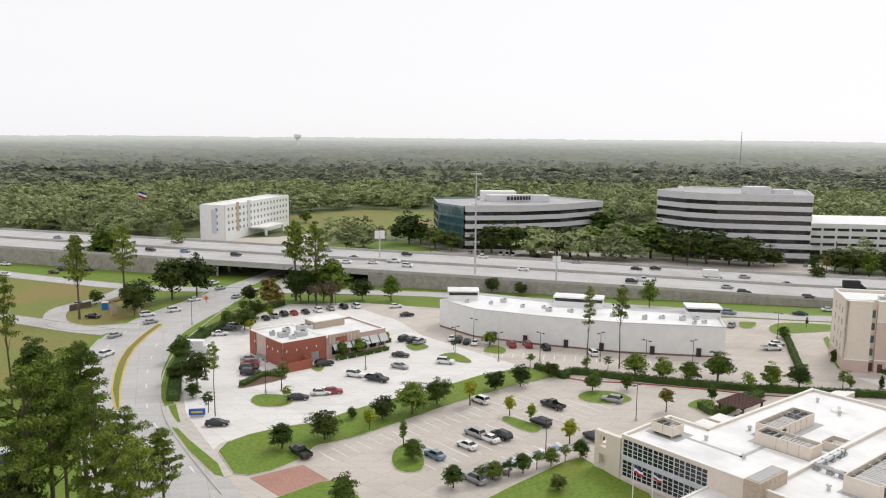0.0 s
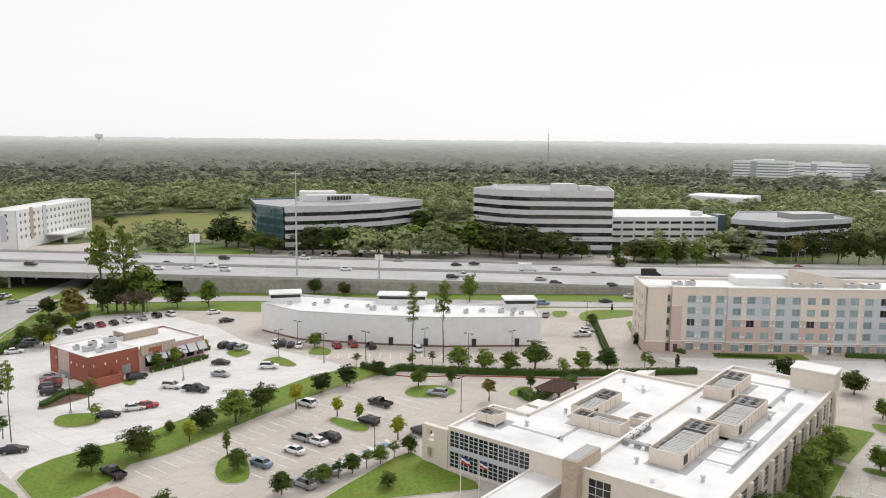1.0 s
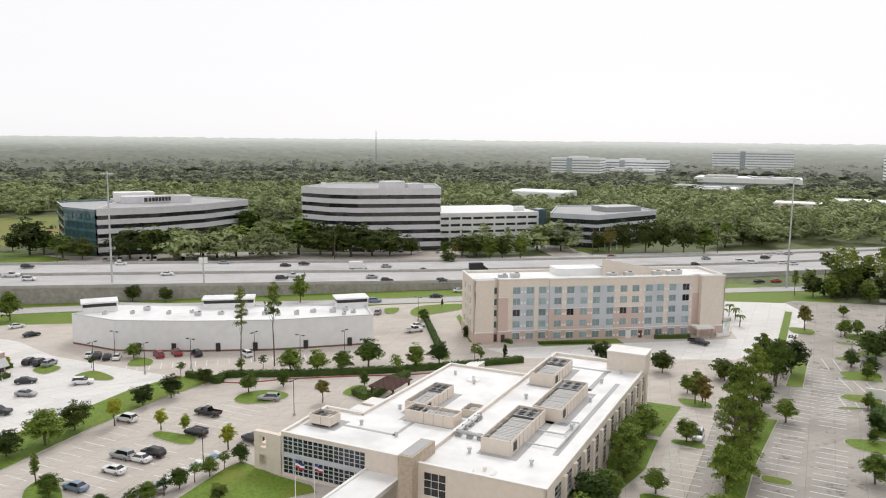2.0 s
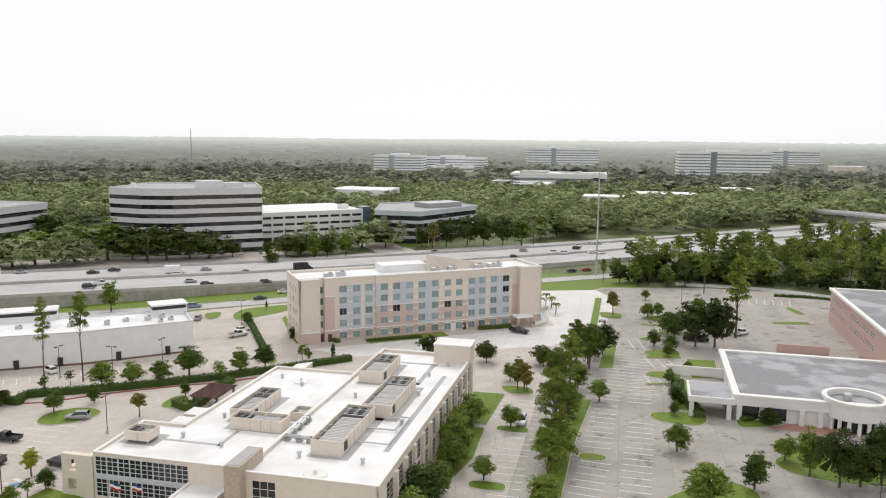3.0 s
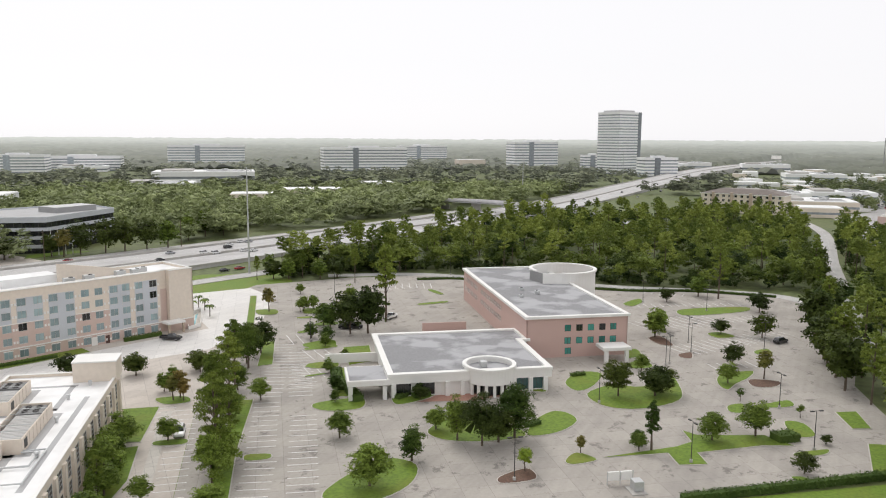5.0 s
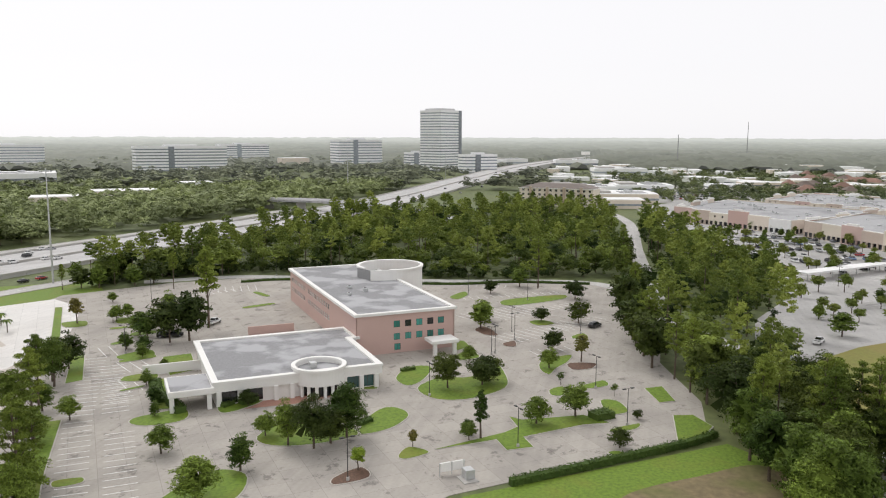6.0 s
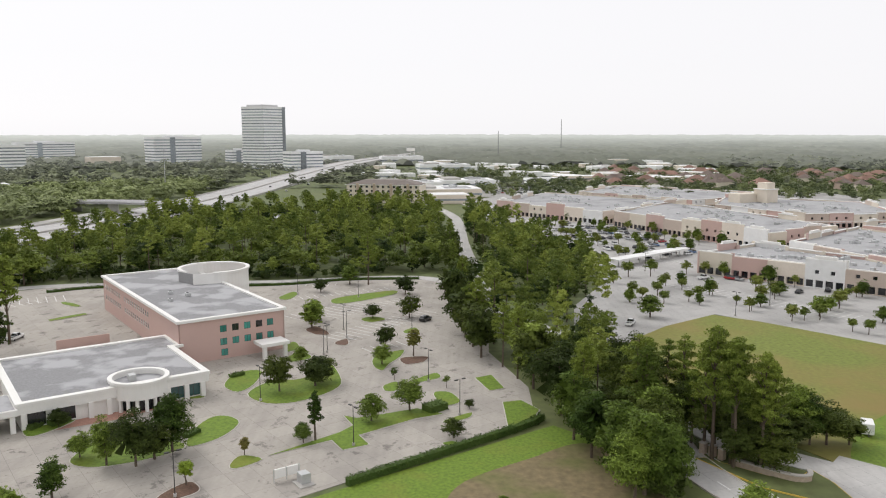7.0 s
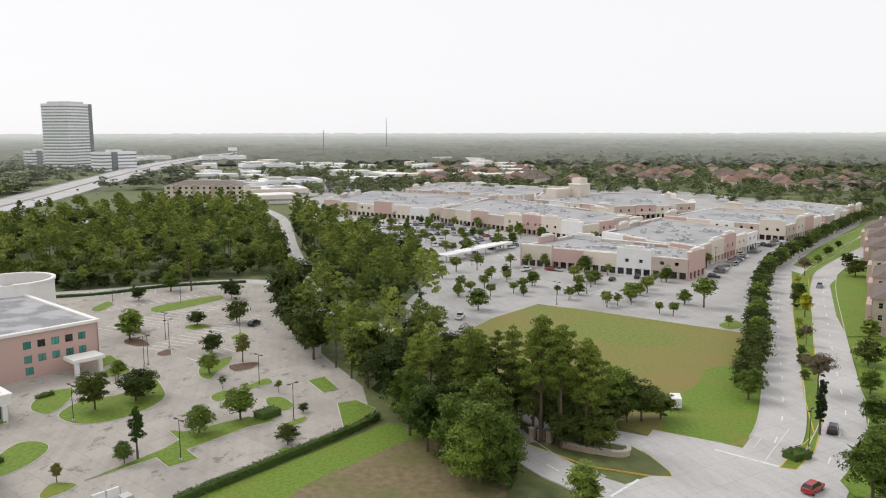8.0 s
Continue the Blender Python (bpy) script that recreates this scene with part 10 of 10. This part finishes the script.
WHEEL = wheel_mesh()
BODY = {
    "c": dict(word="sedan", st=[(-2.33, 0.72, 0.42, 0.86), (-2.2, 0.84, 0.28, 0.98), (-1.5, 0.90, 0.22, 1.0), (0.0, 0.91, 0.2, 0.95), (1.2, 0.90, 0.22, 0.92), (2.05, 0.84, 0.26, 0.78), (2.33, 0.68, 0.38, 0.66)],
              cab=(-1.75, 1.15, 0.62, 0.85, 0.80, 0.93, 1.40), ax=(-1.4, 1.42), hl=(2.2, 0.62, 0.62), tl=(-2.27, 0.62, 0.80)),
    "s": dict(word="SUV", st=[(-2.36, 0.80, 0.45, 1.05), (-2.25, 0.90, 0.32, 1.14), (-1.2, 0.95, 0.28, 1.14), (0.3, 0.95, 0.27, 1.1), (1.3, 0.94, 0.28, 1.06), (2.15, 0.88, 0.32, 0.95), (2.38, 0.74, 0.42, 0.84)],
              cab=(-2.22, 1.2, 0.32, 0.75, 0.86, 1.06, 1.68), ax=(-1.4, 1.45), hl=(2.26, 0.66, 0.78), tl=(-2.31, 0.72, 1.0)),
    "t": dict(word="pickup truck", st=[(-2.9, 0.92, 0.52, 0.86), (-0.75, 0.97, 0.45, 0.86), (-0.74, 0.97, 0.40, 1.18), (1.2, 0.98, 0.38, 1.18), (2.6, 0.95, 0.4, 1.12), (2.92, 0.84, 0.5, 1.0)],
              cab=(-0.72, 1.45, 0.18, 0.7, 0.9, 1.14, 1.82), ax=(-1.85, 1.9), hl=(2.8, 0.74, 0.9), tl=(-2.92, 0.86, 1.0)),
}
CAR_PROTO = {}


def car_meshes(kind, col):
    key = kind, col
    if key not in CAR_PROTO:
        b = BODY[kind]
        paint = CAR_PAINT[col]
        g = loft(b["st"])
        if kind == "t":
            for s in (-1, 1):
                g.box(-1.83, s * 0.92, 0.8, 2.15, 0.1, 0.38)
            g.box(-2.87, 0, 0.8, 0.08, 1.84, 0.38)
        gl, rf = cabin(*b["cab"])
        hx, hy, hz = b["hl"]
        tx, ty, tz = b["tl"]
        CAR_PROTO[key] = dict(body=g.mesh("body", paint), windows=gl.mesh("glasshouse", CAR_GLASS), roof=rf.mesh("roof", paint),
                              head=Geo().chamfer_box(0, 0, -0.09, 0.16, 0.34, 0.18, 0.04).mesh("headlight", HEADLIGHT), tail=Geo().chamfer_box(0, 0, -0.1, 0.1, 0.28, 0.22, 0.03).mesh("tail_light", TAILLIGHT))
    return CAR_PROTO[key]


def park(x, y, z, heading, kind, col, full, group):
    b, m = BODY[kind], car_meshes(kind, col)
    ob = thing("pickup_truck" if kind == "t" else "suv" if kind == "s" else "car", x, y, z + 0.06, heading, "%s %s on the pale concrete" % (COLOUR_WORD[col], b["word"]), "car", group)
    part("body", m["body"], None, ob)
    part("glasshouse", m["windows"], None, ob)
    part("roof", m["roof"], None, ob)
    wz = 0.36 if kind == "t" else 0.33
    for ax in b["ax"]:
        for s in (-1, 1):
            w = part("wheel", WHEEL, None, ob)
            w.matrix_basis = pose(ax, s * (b["st"][2][1] - 0.1), wz)
    if kind == "t":
        part("bed_liner", Geo().box(-1.83, 0, 0.84, 2.0, 1.7, 0.04), BED, ob)
    if full:
        for s in (-1, 1):
            part("headlight", m["head"], None, ob).matrix_basis = pose(b["hl"][0], s * b["hl"][1], b["hl"][2])
            part("tail_light", m["tail"], None, ob).matrix_basis = pose(b["tl"][0], s * b["tl"][1], b["tl"][2])
    return ob


def deck_height(x, y):
    p = min(FWY, key=lambda q: (q[0] - x) ** 2 + (q[1] - y) ** 2)
    return p[2]


for text in CAR_GROUPS:
    for item in text.split():
        cx, cy, cz, ch, ck, cc = item.split(",")
        cx, cy, cz = float(cx), float(cy), float(cz)
        on = min((q[0] - cx) ** 2 + (q[1] - cy) ** 2 for q in FWY) < 25 ** 2
        near = not on and math.hypot(cx, cy) < 165
        park(cx, cy, deck_height(cx, cy) if on else 0.0, float(ch), ck, cc, near, "freeway traffic" if on else "parked cars")


def box_truck(x, y, z, heading, mt, label):
    ob = thing("box_truck", x, y, z + 0.02, heading, label, "truck")
    part("cargo_box", Geo().chamfer_box(-1.0, 0, 0.9, 5.6, 2.4, 2.6, 0.05), mt, ob)
    part("cab", loft([(1.85, 1.0, 0.5, 2.2), (2.5, 1.02, 0.45, 2.3), (3.2, 1.0, 0.45, 1.5), (3.9, 0.9, 0.5, 1.3)]), mt, ob)
    part("windscreen", Geo().add([(2.62, -0.85, 2.2), (3.18, -0.85, 1.52), (3.18, 0.85, 1.52), (2.62, 0.85, 2.2), (2.55, -0.8, 2.2), (2.55, 0.8, 2.2)], [(0, 1, 2, 3), (0, 3, 5, 4)]), CAR_GLASS, ob)
    for ax in (-2.4, 2.9):
        for s in (-1, 1):
            part("wheel", WHEEL, None, ob).matrix_basis = pose(ax, s * 1.0, 0.42) @ Matrix.Scale(1.25, 4)
    part("chassis", Geo().box(0, 0, 0.55, 7.0, 0.9, 0.35), DARK_METAL, ob)
    return ob


box_truck(104.5, 301.0, 3.2, -12, WHITE_WALL, "white box truck driving on the freeway")
box_truck(151, 285.0, 2.2, -11, BED, "black box truck driving on the freeway")
box_truck(-64, 201, 0, 0, WHITE_WALL, "white box truck parked behind the restaurant hedge")
trailer = thing("cargo_trailer", 146.4, -71.8, 0.06, 160, "small white cargo trailer parked on the field", "trailer")
part("box", Geo().chamfer_box(0, 0, 0.5, 3.6, 2.0, 2.0, 0.06), WHITE_WALL, trailer)
part("rear_opening", Geo().box(-1.81, 0, 0.6, 0.05, 1.5, 1.7), DARK_METAL, trailer)
part("drawbar", Geo().box(2.4, 0, 0.5, 1.4, 0.15, 0.12), DARK_METAL, trailer)
for s in (-1, 1):
    part("wheel", WHEEL, None, trailer).matrix_basis = pose(0, s * 1.05, 0.33)

# rows of parked cars seen far off, joined
many = bpy.data.materials.new("mixed_car_paint")
many.use_nodes = True
mn, ml = many.node_tree.nodes, many.node_tree.links
mgeo, mramp = mn.new("ShaderNodeNewGeometry"), mn.new("ShaderNodeValToRGB")
mramp.color_ramp.interpolation = "CONSTANT"
for pos, c in ((0.0, (0.75, 0.75, 0.74)), (0.32, (0.35, 0.36, 0.37)), (0.55, (0.03, 0.03, 0.035)), (0.78, (0.12, 0.13, 0.15)), (0.88, (0.3, 0.03, 0.03)), (0.94, (0.08, 0.14, 0.25))):
    e = mramp.color_ramp.elements[0] if pos == 0 else mramp.color_ramp.elements.new(pos)
    e.color = (*c, 1)
mramp.color_ramp.elements[-1].color = (0.08, 0.14, 0.25, 1)
ml.new(mgeo.outputs["Random Per Island"], mramp.inputs["Fac"])
ml.new(mramp.outputs["Color"], mn["Principled BSDF"].inputs["Base Color"])
mn["Principled BSDF"].inputs["Roughness"].default_value = 0.3
body_g, glass_g = loft(BODY["s"]["st"]), cabin(*BODY["s"]["cab"])[0]
rows_g = Geo()
rng = random.Random(12)


def car_row(a, b, fill, turn):
    """Cars side by side along the line from a to b."""
    n = int(math.dist(a, b) / 2.9)
    for i in range(n):
        if rng.random() > fill:
            continue
        t = (i + 0.5) / n
        m = pose(a[0] + (b[0] - a[0]) * t, a[1] + (b[1] - a[1]) * t, 0.06, 0, 0, turn + rng.uniform(-2, 2) + rng.choice((0, 180)))
        for g, mi in ((body_g, 0), (glass_g, 1)):
            rows_g.add([tuple(m @ Vector(v)) for v in g.v], g.f, mi)


for a, b, fill, turn in (((470, -52), (455, -112), 0.75, 15), ((448, -50), (436, -104), 0.7, 15), ((425, -50), (414, -98), 0.6, 15), ((402, -52), (392, -104), 0.5, 15), ((380, -60), (372, -104), 0.35, 15), ((352, -70), (342, -100), 0.25, 15),
                         ((273, -151), (300, -173), 0.6, 50), ((303, -176), (340, -214), 0.7, 44), ((345, -220), (396, -279), 0.75, 41), ((402, -288), (458, -348), 0.7, 43), ((570, -60), (556, -20), 0.6, 10),
                         ((600, -90), (585, -30), 0.7, 10), ((310, -92), (296, -106), 0.4, 40), ((744, -14), (730, -74), 0.85, 10), ((770, -12), (756, -76), 0.9, 10), ((796, -12), (782, -78), 0.9, 10), ((822, -12), (808, -80), 0.9, 10),
                         ((850, -14), (836, -84), 0.9, 10), ((880, -16), (866, -86), 0.85, 10), ((120, 376), (168, 350), 0.5, 60), ((0, 385), (50, 372), 0.5, 80), ((-140, 405), (-110, 398), 0.6, 76)):
    car_row(a, b, fill, turn)
tagged(new("parked_cars", rows_g.mesh("parked_cars", many, CAR_GLASS)), "rows of parked cars of many colours", "cars", kind="stuff")
